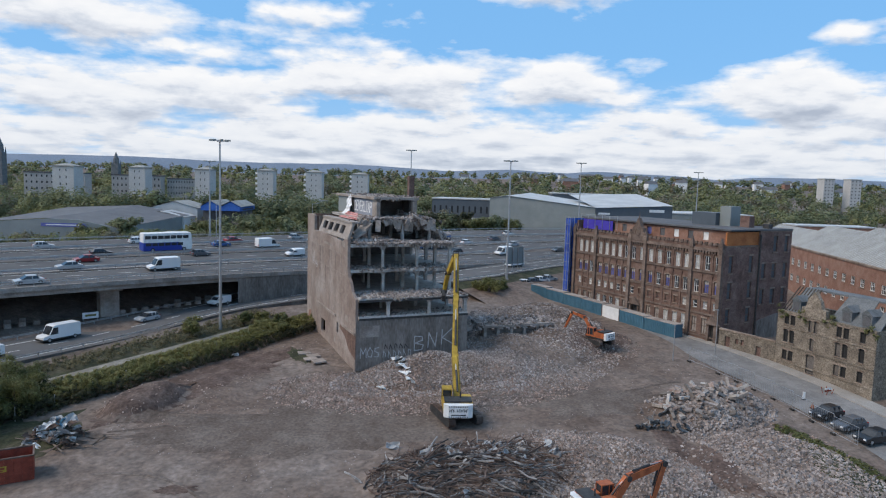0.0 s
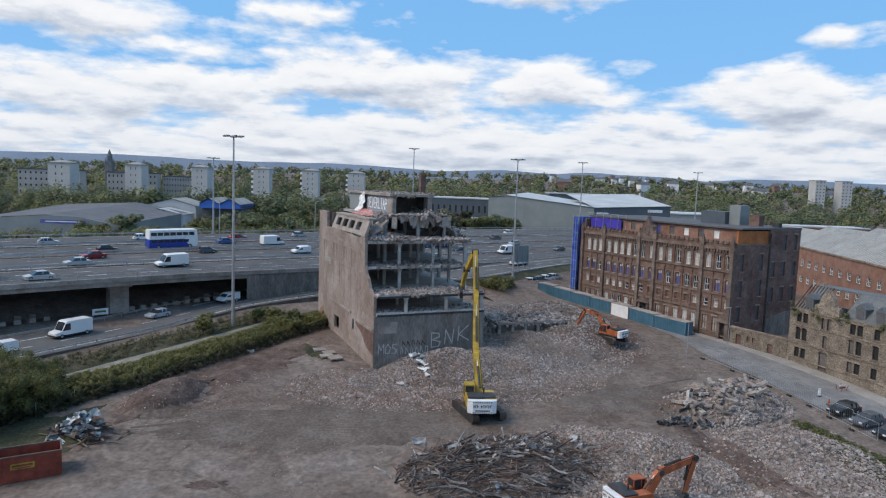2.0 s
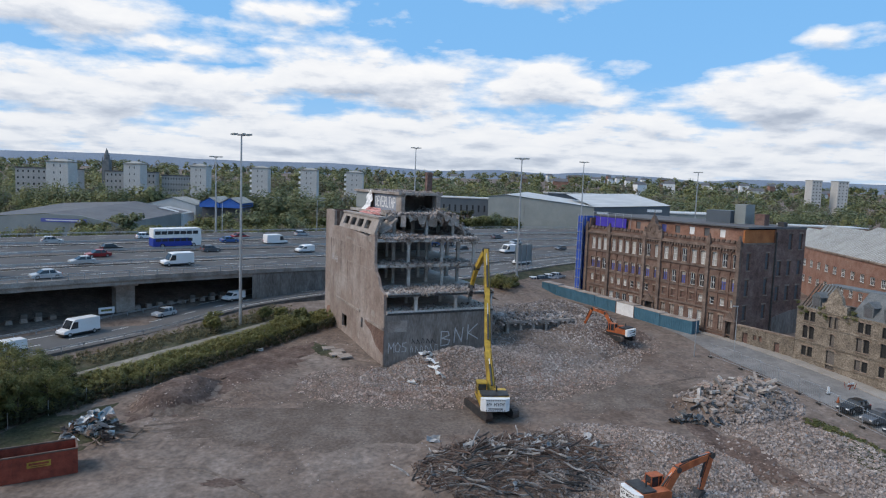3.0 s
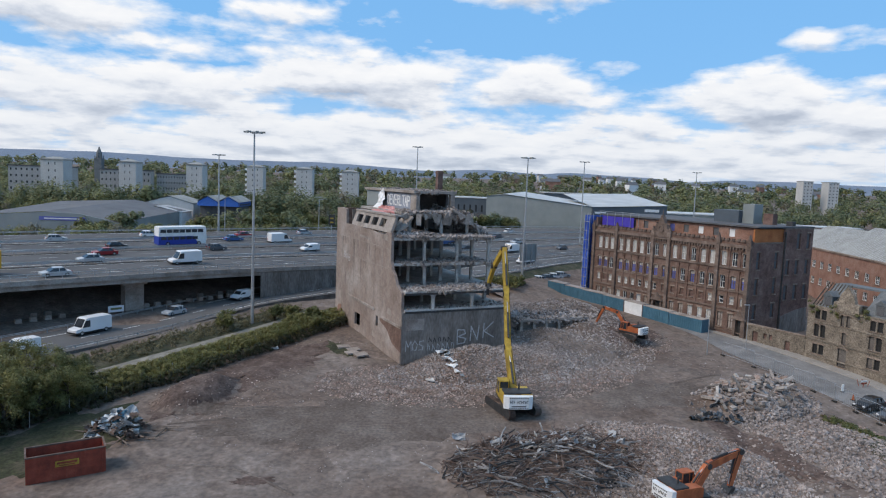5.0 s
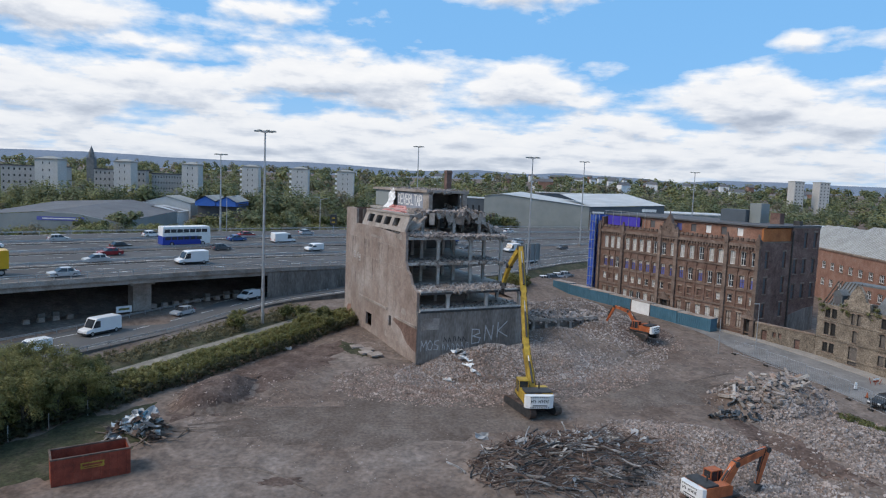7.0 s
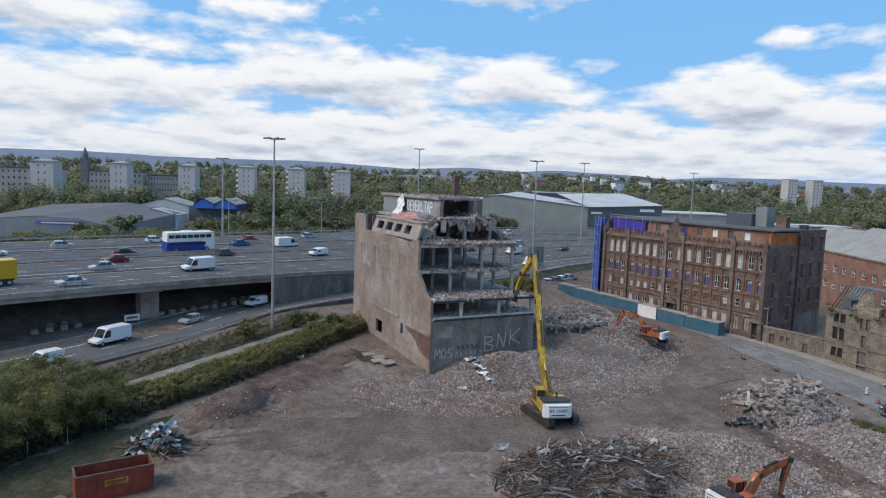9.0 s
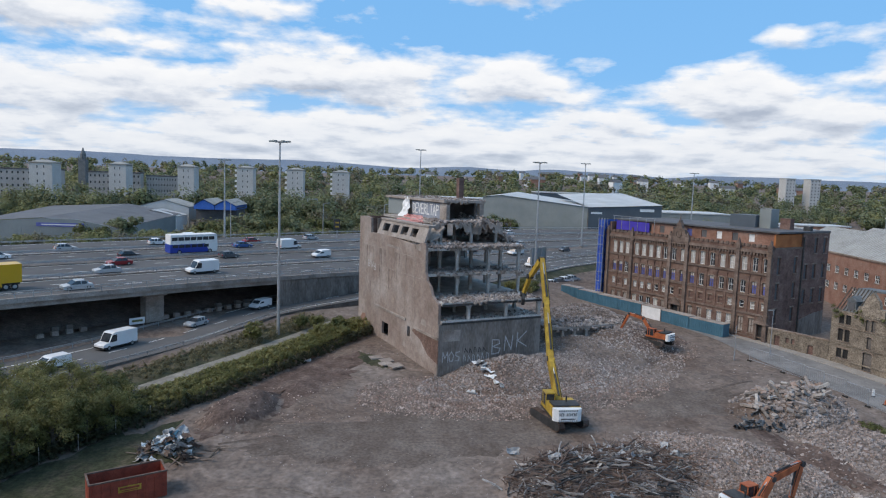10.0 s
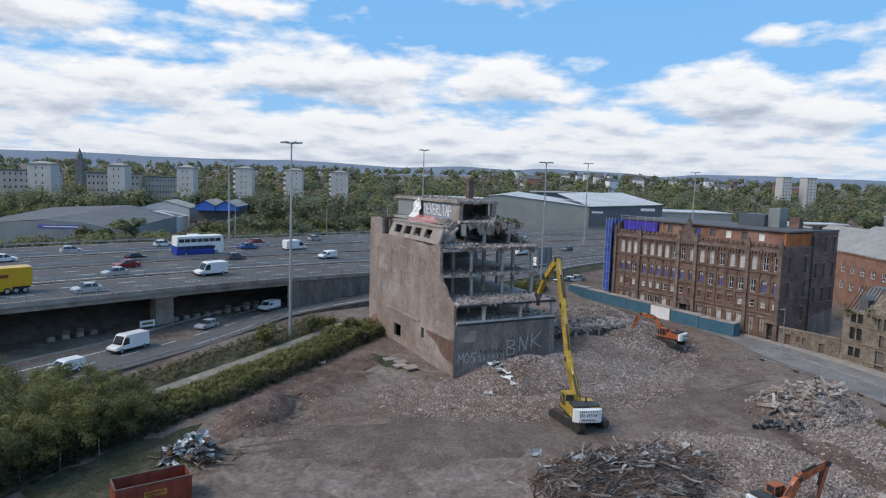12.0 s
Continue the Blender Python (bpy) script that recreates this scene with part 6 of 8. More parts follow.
ru2 = thing("ruined_slab", pose(-16.2, 94.6, ground_z(-17, 98) + 0.05, 0, 0, 113.4), "old concrete slab path beside the block", "slab")
r = random.Random(2)
for i in range(9):
    part("slab_piece", Shape().box(0, 1.6, -0.9, 0.9, -0.05, 0.14, pose(1.75 * i, 0.6 + 1.1 * (i % 2) * r.random(), r.uniform(0, 0.12), r.uniform(-4, 4), r.uniform(-4, 4), r.uniform(-9, 9))), M_CONC, ru2)

# ---- heap of twisted steel ----
stl = tagged(new("steel_heap"), "heap of twisted rusty steel beams and bars", "scrap heap")
r = random.Random(21)


def twisted(n, material, thick, length, name, kind_label, seed):
    r = random.Random(seed)
    for i in range(n):
        q, w = r.uniform(0, 6.28), math.sqrt(r.random()) * 1.05
        u, v = 10.0 * w * math.cos(q), 5.4 * w * math.sin(q)
        c, s_ = math.cos(radians(18)), math.sin(radians(18))
        p = Vector((3.0 + u * c - v * s_, 64.0 + u * s_ + v * c, 0))
        p.z = ground_z(p.x, p.y) + r.uniform(0.0, 0.5)
        ang = r.gauss(0.35, 0.9)
        bend_now = bend = r.choice([0.05, 0.1, 0.3, 0.55])
        d = Vector((math.cos(ang), math.sin(ang), r.uniform(-0.25, 0.3)))
        pts = [p]
        for k in range(4):
            p = p + d * r.uniform(*length)
            d = (d + Vector((r.uniform(-bend, bend), r.uniform(-bend, bend), r.uniform(-0.35, 0.2)))).normalized()
            bend = bend_now if k < 2 else 0.6
            p.z = max(p.z, ground_z(p.x, p.y) + 0.03)
            pts.append(p)
        yield pts, r


for pts, q in twisted(230, M_RUST, 0.1, (0.3, 1.0), "beam", "", 31):
    sh = Shape()
    for a, b in zip(pts, pts[1:]):
        bb = beam(a, b, 0.11, 0.11, q.choice([0.1, 0.16, 0.24]), 0.12)
        sh.poly(bb.v, bb.f)
    part("steel_beam", sh, q.choice([M_RUST, M_RUST, M_RUST, M_SCRAP, M_SCRAP, M_DARKSTEEL]), stl)
sh = Shape()
for pts, q in twisted(900, M_RUST, 0.03, (0.3, 0.9), "bar", "", 32):
    sh.path(pts, 0.03, 4)
tagged(part("bent_bar", sh, M_RUST, stl, "tangle of thin rusty bars"), kind="stuff")
sh = Shape()
for pts, q in twisted(200, M_SCRAP, 0.03, (0.2, 0.6), "bar", "", 33):
    sh.path(pts, 0.045, 4)
tagged(part("bent_pipe", sh, M_SCRAP, stl, "tangle of grey pipes and cables"), kind="stuff")


def sheet_piece(parent, x, y, z, w, h, material, seed, name="metal_sheet", label=""):
    r = random.Random(seed)
    n = 4
    pts = [((i / n - 0.5) * w, (j / n - 0.5) * h, r.uniform(-0.16, 0.16) * w) for j in range(n + 1) for i in range(n + 1)]
    m = pose(x, y, z, r.uniform(-50, 50), r.uniform(-50, 50), r.uniform(0, 360))
    k = n + 1
    o = part(name, Shape().poly([m @ Vector(p) for p in pts], [(j * k + i, j * k + i + 1, (j + 1) * k + i + 1, (j + 1) * k + i) for j in range(n) for i in range(n)]), material, parent, label)
    o.modifiers.new("thick", "SOLIDIFY").thickness = 0.02
    return o


for i in range(60):
    x, y = r.gauss(5.5, 4.0), r.gauss(66, 2.2)
    sheet_piece(stl, x, y, ground_z(x, y) + 0.35, r.uniform(0.4, 1.5), r.uniform(0.4, 1.1), r.choice([M_SCRAP, M_LIGHTSTEEL, M_LIGHTSTEEL, M_CONC]), 400 + i)
for i in range(22):
    x, y = r.gauss(26.8, 1.5), r.gauss(76.8, 1.2)
    sheet_piece(sl, x, y, ground_z(x, y) + 0.3, r.uniform(0.5, 1.4), r.uniform(0.4, 1.0), r.choice([M_SCRAP, M_DARKSTEEL, M_DARKCLAD]), 500 + i)

# ---- scrap pile by the fence ----
scp = tagged(new("scrap_pile"), "pile of mixed scrap sheets, timber and pipes", "scrap heap")
for i in range(75):
    x, y = r.gauss(-40.2, 1.5), r.gauss(69.2, 0.9)
    sheet_piece(scp, x, y, ground_z(x, y) + r.uniform(0.0, 1.3) * max(0.1, 1 - ((x + 40.2) / 3) ** 2), r.uniform(0.5, 1.7), r.uniform(0.3, 1.1), r.choice([M_LIGHTSTEEL, M_SCRAP, M_OFFWHITE, M_RUST, M_BARK, M_EARTH, M_TEAL]), 600 + i)
for i in range(50):
    x, y = r.gauss(-39.6, 1.8), r.gauss(69.0, 1.0)
    L = r.uniform(0.8, 2.6)
    part("plank", Shape().box(-L / 2, L / 2, -0.08, 0.08, -0.03, 0.03, pose(x, y, ground_z(x, y) + r.uniform(0.08, 0.6), r.uniform(-20, 20), r.uniform(-20, 20), r.uniform(0, 180))), r.choice([M_BARK, M_SAND, M_RUST]), scp)
# white torn sheets and pieces on the slope
for i, (x, y, w) in enumerate(((-4.6, 90.2, 1.1), (-4.4, 89.0, 0.8), (-3.6, 86.9, 0.9), (-7.1, 86.0, 0.8), (-5.4, 92.6, 1.1), (-29.9, 97.4, 0.6), (-5.0, 91.4, 0.7))):
    t = tagged(sheet_piece(None, x, y, ground_z(x, y) + 0.25, w * 1.8, w * 1.3, M_OFFWHITE, 700 + i, "torn_sheet"), "crumpled white plastic sheet lying on the rubble", "debris")

# ---- trees, hedges ----
def card_axes(d, r):
    """Two axes for each leaf card, which faces outwards and up, with some disorder."""
    n = d + np.array([0, 0, 0.7]) + r.normal(0, 0.3, d.shape)
    n /= np.linalg.norm(n, axis=1)[:, None]
    a = np.cross(n, r.normal(0, 1, d.shape))
    a /= np.linalg.norm(a, axis=1)[:, None]
    return a, np.cross(n, a)


def quads(name, v, material, normals=None):
    """A mesh of separate four-cornered leaf cards; normals: one for each card, to shade a crown as a whole."""
    n = len(v) // 4
    me = bpy.data.meshes.new(name)
    me.vertices.add(4 * n)
    me.loops.add(4 * n)
    me.polygons.add(n)
    me.vertices.foreach_set("co", np.ascontiguousarray(v, dtype=np.float32).ravel())
    me.loops.foreach_set("vertex_index", np.arange(4 * n, dtype=np.int32))
    me.polygons.foreach_set("loop_start", np.arange(0, 4 * n, 4, dtype=np.int32))
    me.materials.append(material)
    me.update(calc_edges=True)
    if normals is not None:
        me.polygons.foreach_set("use_smooth", np.ones(n, dtype=bool))
        me.normals_split_custom_set_from_vertices(np.repeat(normals, 4, 0).astype(np.float32))
    return me


def leaf_cloud(name, centres, radii, n_each, size, material, seed, parent=None, flat=0.8):
    """Many small leaf cards round given clump centres."""
    r = np.random.default_rng(seed)
    centres, radii = np.asarray(centres, float), np.asarray(radii, float)
    k = len(centres) * n_each
    c = np.repeat(centres, n_each, 0)
    rad = np.repeat(radii, n_each)
    d = r.normal(0, 1, (k, 3))
    d /= np.linalg.norm(d, axis=1)[:, None]
    p = c + d * (rad * r.random(k) ** 0.45)[:, None] * np.array([1, 1, flat])
    a, b = card_axes(d, r)
    s = size * (0.6 + 0.8 * r.random(k))[:, None]
    v = np.stack([p - a * s, p - b * s * 0.6, p + a * s, p + b * s * 0.6], 1).reshape(-1, 3)
    nn = d + np.array([0, 0, 0.5])
    o = new(name, quads(name, v, material, nn / np.linalg.norm(nn, axis=1)[:, None]))
    if parent:
        o.parent = parent
    return o


def tree(x, y, z, h, w, material, seed, label, leaves=70, size=0.16, name="tree"):
    r = random.Random(seed)
    t = thing(name, pose(x, y, z), label, "tree")
    tr = Shape()
    base = Vector((0, 0, -0.3))
    top = Vector((r.uniform(-0.3, 0.3), r.uniform(-0.3, 0.3), h * 0.55))
    tr.tube(base, top, 0.03 * h, 0.014 * h, 8)
    ends = []
    for i in range(11):
        a = base.lerp(top, r.uniform(0.35, 1.0))
        q = r.uniform(0, 6.28)
        e = a + Vector((math.cos(q) * w * r.uniform(0.35, 0.9), math.sin(q) * w * r.uniform(0.35, 0.9), h * r.uniform(0.12, 0.42)))
        tr.tube(a, e, 0.011 * h, 0.004 * h, 5)
        ends.append(e)
        for _ in range(2):
            e2 = e + Vector((r.uniform(-1, 1), r.uniform(-1, 1), r.uniform(-0.1, 0.8))) * w * 0.35
            tr.tube(e, e2, 0.005 * h, 0.002 * h, 4)
            ends.append(e2)
    part("trunk", tr, M_BARK, t)
    cs = [(e.x, e.y, e.z) for e in ends] + [(r.uniform(-0.7, 0.7) * w, r.uniform(-0.7, 0.7) * w, h * r.uniform(0.4, 0.95)) for _ in range(14)]
    leaf_cloud("crown", cs, [w * r.uniform(0.22, 0.42) for _ in cs], leaves, size, material, seed, t)
    return t


# hedge between the footpath and the site
PATHL = [(-75, 48), (-60.5, 71), (-56.8, 76), (-48.8, 86.2), (-41.5, 96.4), (-33.7, 109.2), (-27.5, 121)]
path_c = on_ground(PATHL, 0.32)
nrm = [Vector((-(b - a).y, (b - a).x, 0)).normalized() for a, b in zip(path_c, path_c[1:])]
nrm.append(nrm[-1])
M_GRAVEL = mat("worn gravel path", [(0.17, 0.155, 0.13), (0.24, 0.22, 0.185)], rough=0.95, scale=0.5, fine=0.25, bump_scale=6, mid=0.2)
tagged(strip("pavement", [[p - q * 1.15 for p, q in zip(path_c, nrm)], [p + q * 1.15 for p, q in zip(path_c, nrm)]], M_GRAVEL), "pale gravel footpath between hedge and slip road", "path", kind="structure")
tagged(strip("lawn", [[p - q * interp(p.y, [60, 78, 92, 120], [11.0, 8.5, 5.8, 5.2]) + Vector((0, 0, -0.34)) for p, q in zip(path_c, nrm)], [p - q * 5.0 + Vector((0, 0, -0.08)) for p, q in zip(path_c, nrm)], [p - q * 0.7 + Vector((0, 0, -0.03)) for p, q in zip(path_c, nrm)]], M_GRASS), "rough green grass strip beside the path", "grass", kind="structure")
tagged(strip("lawn", [[p + q * 0.7 + Vector((0, 0, -0.03)) for p, q in zip(path_c, nrm)], [p + q * 3.5 + Vector((0, 0, 0.12)) for p, q in zip(path_c, nrm)], [p + q * 7.0 + Vector((0, 0, 0.1)) for p, q in zip(path_c, nrm)]], M_GRASS), "scrubby grass verge beside the slip road", "grass", kind="structure")
r = random.Random(41)
cs, rd, cs2, rd2, cs3, rd3 = [], [], [], [], [], []
for p, d, ang in along(path_c, 0.42):
    if not (-64 < p.x < -26.5):
        continue
    side = Vector((d.y, -d.x, 0))
    wild = 1 + 0.35 * noise.noise((p.x * 0.25, p.y * 0.25, 2))
    for _ in range(18):
        o = r.uniform(1.5, 8.6)
        hgt = r.uniform(0.1, 1.0) * min(1.8, 0.40 + 0.33 * (o - 1.2)) * wild + 0.15
        q = p + side * o
        cs.append((q.x, q.y, base_z(q.x, q.y) + 0.1 + hgt))
        rd.append(r.uniform(0.3, 0.55))
    for _ in range(4):
        q = p - side * r.uniform(1.6, 7.5)
        cs2.append((q.x, q.y, q.z + r.uniform(0.1, 0.8)))
        rd2.append(r.uniform(0.3, 0.7))
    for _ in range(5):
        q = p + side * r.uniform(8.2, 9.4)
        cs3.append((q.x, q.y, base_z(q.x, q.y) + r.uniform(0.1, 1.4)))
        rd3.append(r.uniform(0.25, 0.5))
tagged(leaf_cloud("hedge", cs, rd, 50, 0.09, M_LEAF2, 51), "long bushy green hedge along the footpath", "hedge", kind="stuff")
# dark leaf clumps that paint shade onto the hedge's site side
tagged(leaf_cloud("hedge", cs3, rd3, 30, 0.1, M_LEAFDARK, 52), "lower side of the hedge by the site, dark leaves for its shade", "hedge", kind="stuff")
M_SCRUB = leaf_mat("brown scrub", (0.105, 0.098, 0.052), (0.22, 0.19, 0.105))
tagged(leaf_cloud("scrub", cs2, rd2, 45, 0.10, M_SCRUB, 53), "low brown and green scrub on the verge", "scrub", kind="stuff")
for i, (x, y, h, w) in enumerate(((-57.5, 68.5, 8.0, 3.3), (-55.0, 71.5, 8.2, 3.2), (-53.0, 75.0, 7.4, 2.8), (-61.0, 66.5, 7.8, 3.3), (-57.0, 64.5, 6.6, 2.8), (-51.2, 78.0, 5.8, 2.3), (-64, 70, 7.6, 3.3), (-59.5, 74.0, 7.2, 3.0), (-53.6, 68.6, 5.4, 2.5), (-49.8, 80.6, 4.2, 1.9), (-67, 62, 7.5, 3.3), (-56.5, 78.5, 6.0, 2.6), (-63, 78, 6.6, 3.0), (-60, 82, 5.4, 2.6), (-50.8, 72.6, 4.6, 2.0), (-68, 75, 7, 3.2), (-54.8, 66.8, 6.0, 2.6), (-52.4, 70.2, 6.0, 2.5), (-50.4, 73.8, 5.4, 2.3), (-57.6, 62.6, 6.2, 2.6), (-48.4, 77.0, 3.8, 1.7), (-55.6, 63.6, 6.4, 2.9), (-53.8, 66.0, 6.6, 2.9), (-51.6, 68.8, 6.4, 2.8), (-49.6, 71.6, 5.8, 2.6), (-47.8, 74.6, 5.0, 2.3), (-58.8, 60.2, 6.6, 3.0))):
    tree(x, y, base_z(x, y), h, w, M_LEAF2 if i % 3 else M_LEAF, 60 + i, "small leafy spring tree at the site edge", 130, 0.085)
for i, (x, y, h, w) in enumerate(((-39.5, 105.5, 3.4, 1.5), (-33.2, 113.5, 3.0, 1.2), (-30.5, 114.8, 2.6, 1.2), (-27.0, 112.8, 2.8, 1.5), (-29.5, 109.5, 2.4, 1.4), (-25.6, 109.0, 2.4, 1.3), (11.0, 147, 4.2, 2.6), (13.5, 150, 3.6, 2.2), (8.5, 149, 3.2, 1.8))):
    tree(x, y, base_z(x, y), h, w, M_LEAF if i % 2 else M_LEAF2, 80 + i, "round green bush by the slip road", 60, 0.14, "bush")
# added undergrowth below the trees; its dark leaf colour carries the canopy shade
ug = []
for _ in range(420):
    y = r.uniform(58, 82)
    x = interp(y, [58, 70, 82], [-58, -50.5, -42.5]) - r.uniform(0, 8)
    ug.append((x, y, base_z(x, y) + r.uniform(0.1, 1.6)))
tagged(leaf_cloud("undergrowth", ug, [r.uniform(0.4, 0.8) for _ in ug], 40, 0.12, M_LEAFDARK, 57), "tangled undergrowth beneath the trees, dark leaves for canopy shade", "undergrowth", kind="stuff")
# weeds on the stone house
wd = []
for x in (0.6, 1.2, 4.4, 4.9, 8.8, 9.4, 15.6, 15.0):
    for k in range(5):
        p = house.matrix_world @ Vector((x + r.uniform(-0.6, 0.6), r.uniform(-0.3, 0.6), HE + r.uniform(-1.0, 0.7)))
        wd.append(tuple(p))
tagged(leaf_cloud("weeds", wd, [0.45] * len(wd), 40, 0.12, M_LEAF, 55), "weeds growing on the stone house's wall head", "plant", kind="stuff")
# green strip by the parked cars
gs = [(41.0 + 5.0 * t + r.uniform(-0.9, 0.9), 77.5 - 12 * t + r.uniform(-0.8, 0.8)) for t in np.linspace(0, 1, 110)]
gs = [(x, y, base_z(x, y) + 0.2) for x, y in gs]
tagged(leaf_cloud("grass_tuft", gs, [0.5] * len(gs), 60, 0.11, M_LEAF, 56, flat=0.5), "strip of long green grass beside the street", "grass", kind="stuff")
# site edge palings
fn = thing("paling_fence", Matrix(), "dark metal site fence with pale posts", "fence")
for i, (x, y) in enumerate([(-56.6, 61.5), (-54.4, 64.3), (-52.1, 67.2), (-49.7, 70.2), (-47.3, 73.6), (-45.0, 77.4), (-42.6, 81.5), (-40.4, 85.6), (-38.0, 90.0), (-35.6, 94.5), (-33.0, 98.6), (-30.4, 102.6), (-28, 106)]):
    part("post", Shape().tube((x, y, base_z(x, y) - 0.2), (x, y, base_z(x, y) + 1.7), 0.045, sides=6), M_STEEL, fn)

# ---- distance: woods, towers, sheds, hills ----
def far_edge_y(x):
    return interp(x, [p.x for p in FAR], [p.y for p in FAR])


FOOT = []   # footprints kept free of trees: x0, x1, y0, y1


def block_building(name, x0, y0, x1, y1, depth, z0, z1, material, label, storeys=0, bays=0, roof=None, category="building", pane=None, only=None):
    """A plain box building whose front runs from one point to another."""
    ang = math.degrees(math.atan2(y1 - y0, x1 - x0))
    L = math.hypot(x1 - x0, y1 - y0)
    b = thing(name, pose(x0, y0, z0, 0, 0, ang), label, category)
    part("wall", Shape().box(0, L, 0, depth, -3, z1 - z0), material, b)
    part("roof", Shape().box(-0.3, L + 0.3, -0.3, depth + 0.3, z1 - z0, z1 - z0 + 0.5), roof or M_ROOFDARK, b)
    if storeys:
        me = None
        hs = (z1 - z0) / storeys
        for s_ in range(storeys):
            for q in only or range(bays):
                w = L / bays
                sh = (w * (q + 0.5), hs * (s_ + 0.5))
                if me is None:
                    o = Shape().box(-w * 0.15, w * 0.15, -0.06, 0.0, -hs * 0.17, hs * 0.17).ob("window", pane or M_GLASS, b)
                    me = o.data
                else:
                    o = new("window", me)
                    o.parent = b
                o.matrix_basis = Matrix.Translation((sh[0], 0, sh[1]))
    FOOT.append((min(x0, x1) - 3, max(x0, x1) + 3, min(y0, y1) - 14, max(y0, y1) + depth + 3))
    return b


for x0, x1, y, top, st in ((-177.5, -164.8, 305, 27.6, 8), (-152.4, -141.6, 325, 28, 8), (-123.8, -113.1, 333, 28.0, 8), (-111.4, -99.1, 400, 28.9, 8), (-82.9, -70.5, 400, 28.8, 8), (-58.6, -45.5, 420, 28.4, 8)):
    z0 = base_z(0, y) - 2
    b = block_building("tower_block", x0 + 2.0, y, x1 - 1.0, y, 8, z0, top, M_TOWER, "pale grey rendered eight-storey tower block", st, 7, M_ROOFGREY, "tower block", only=(2, 4))
    L = x1 - x0 - 3.0
    part("roof_hip", Shape().poly([(0.2, 0.2, top - z0 + 0.5), (L - 0.2, 0.2, top - z0 + 0.5), (L - 0.2, 7.8, top - z0 + 0.5), (0.2, 7.8, top - z0 + 0.5), (L * 0.35, 4, top - z0 + 1.5), (L * 0.65, 4, top - z0 + 1.5)], [(0, 1, 5, 4), (1, 2, 5), (2, 3, 4, 5), (3, 0, 4)]), M_ROOFGREY, b)
    for s_ in range(8 if x0 > -112 else 0):
        zz = (top - z0) * (s_ + 0.35) / 8
        part("balcony", Shape().box(-1.3, 0.0, 0.6, 7.4, zz, zz + 1.3), M_OFFWHITE, b)
for x0, x1 in ((299.5, 307.5), (320.5, 329.0)):
    block_building("tower_block", x0, 533, x1, 533, 10, 8, 36.5, M_TOWER, "distant pale tower block on the skyline", 11, 3, M_ROOFGREY, "tower block")
for x0, x1, y, z1 in ((-213, -184, 345, 24.4), (-166, -143, 340, 24.2), (-143, -128, 352, 23.0)):
    block_building("flats", x0, y, x1, y + 4, 9, base_z(0, y), z1, M_FLATS, "long pale terrace of flats among trees", 6, 12, M_ROOFDARK, "flats")
for x, y, top, w in ((-224.6, 467, 39.5, 4.6), (-304, 467, 47.5, 5.4)):
    c = thing("church_spire", pose(x, y, 10), "dark stone church spire on the skyline", "church")
    hh_ = top - 10
    part("tower", Shape().box(-w / 2, w / 2, -w / 2, w / 2, 0, hh_ * 0.72), M_SLATE, c)
    part("belfry", Shape().tube((0, 0, hh_ * 0.72), (0, 0, hh_ * 0.84), w * 0.46, w * 0.40, 8), M_SLATE, c)
    part("spire", Shape().tube((0, 0, hh_ * 0.84), (0, 0, hh_), w * 0.42, 0.05, 8), M_SLATE, c)
    for sx in (-1, 1):
        for sy in (-1, 1):
            part("pinnacle", Shape().tube((sx * w * 0.43, sy * w * 0.43, hh_ * 0.72), (sx * w * 0.43, sy * w * 0.43, hh_ * 0.82), w * 0.09, 0.02, 6), M_SLATE, c)
# trade shed with a low gable
td = thing("trade_shed", pose(-142, 207, 5.0, 0, 0, 3), "low grey metal trade shed with a blue sign", "warehouse")
part("wall", Shape().prism([(0, -2), (41.5, -2), (41.5, 3.4), (30, 5.8), (20, 6.0), (0, 4.4)], 0, 0.4), M_GREYCLAD, td)
part("roof", Shape().poly([(0, 0, 4.6), (20, 0, 6.2), (41.7, 0, 3.5), (46, 55, 5.0), (27, 55, 8.3), (0, 55, 6.8)], [(0, 1, 4, 5), (1, 2, 3, 4)]), M_ROOFMID, td, "dark grey ribbed shed roof")
part("side_wall", Shape().poly([(41.5, 0, -2), (46, 55, -2), (46, 55, 4.9), (41.5, 0, 3.4)], [(0, 1, 2, 3)]), M_GREYCLAD, td)
part("sign_board", Shape().box(18.5, 32.0, -0.12, -0.02, 3.6, 4.7), M_BLUEBOARD, td, "dark blue sign board")
part("sign_bar", Shape().box(20.0, 30.5, -0.15, -0.12, 4.0, 4.3), M_OFFWHITE, td)
for x in np.arange(1, 41, 1.2):
    part("cladding_rib", Shape().box(x, x + 0.12, -0.05, 0, -1, 3.3), M_GREYCLAD, td)
FOOT.append((-146, -94, 190, 268))


def gable_shed(x0, y0, w, depth, z0, eave, ridge, wall_m, roof_m, label, door=None, foot=-3):
    b = thing("shed", pose(x0, y0, z0), label, "warehouse")
    part("wall", Shape().prism([(0, foot), (w, foot), (w, eave), (w / 2, ridge), (0, eave)], 0, depth), wall_m, b)
    part("roof", Shape().poly([(-0.4, -0.5, eave + 0.15), (w / 2, -0.5, ridge + 0.25), (w + 0.4, -0.5, eave + 0.15), (-0.4, depth, eave + 0.15), (w / 2, depth, ridge + 0.25), (w + 0.4, depth, eave + 0.15)], [(0, 1, 4, 3), (1, 2, 5, 4)]), roof_m, b)
    if door:
        part("door", Shape().box(w * 0.1, w * 0.9, -0.15, -0.02, -1, eave * 0.9), door, b)
    FOOT.append((x0 - 2, x0 + w + 2, y0 - 12, y0 + depth + 2))


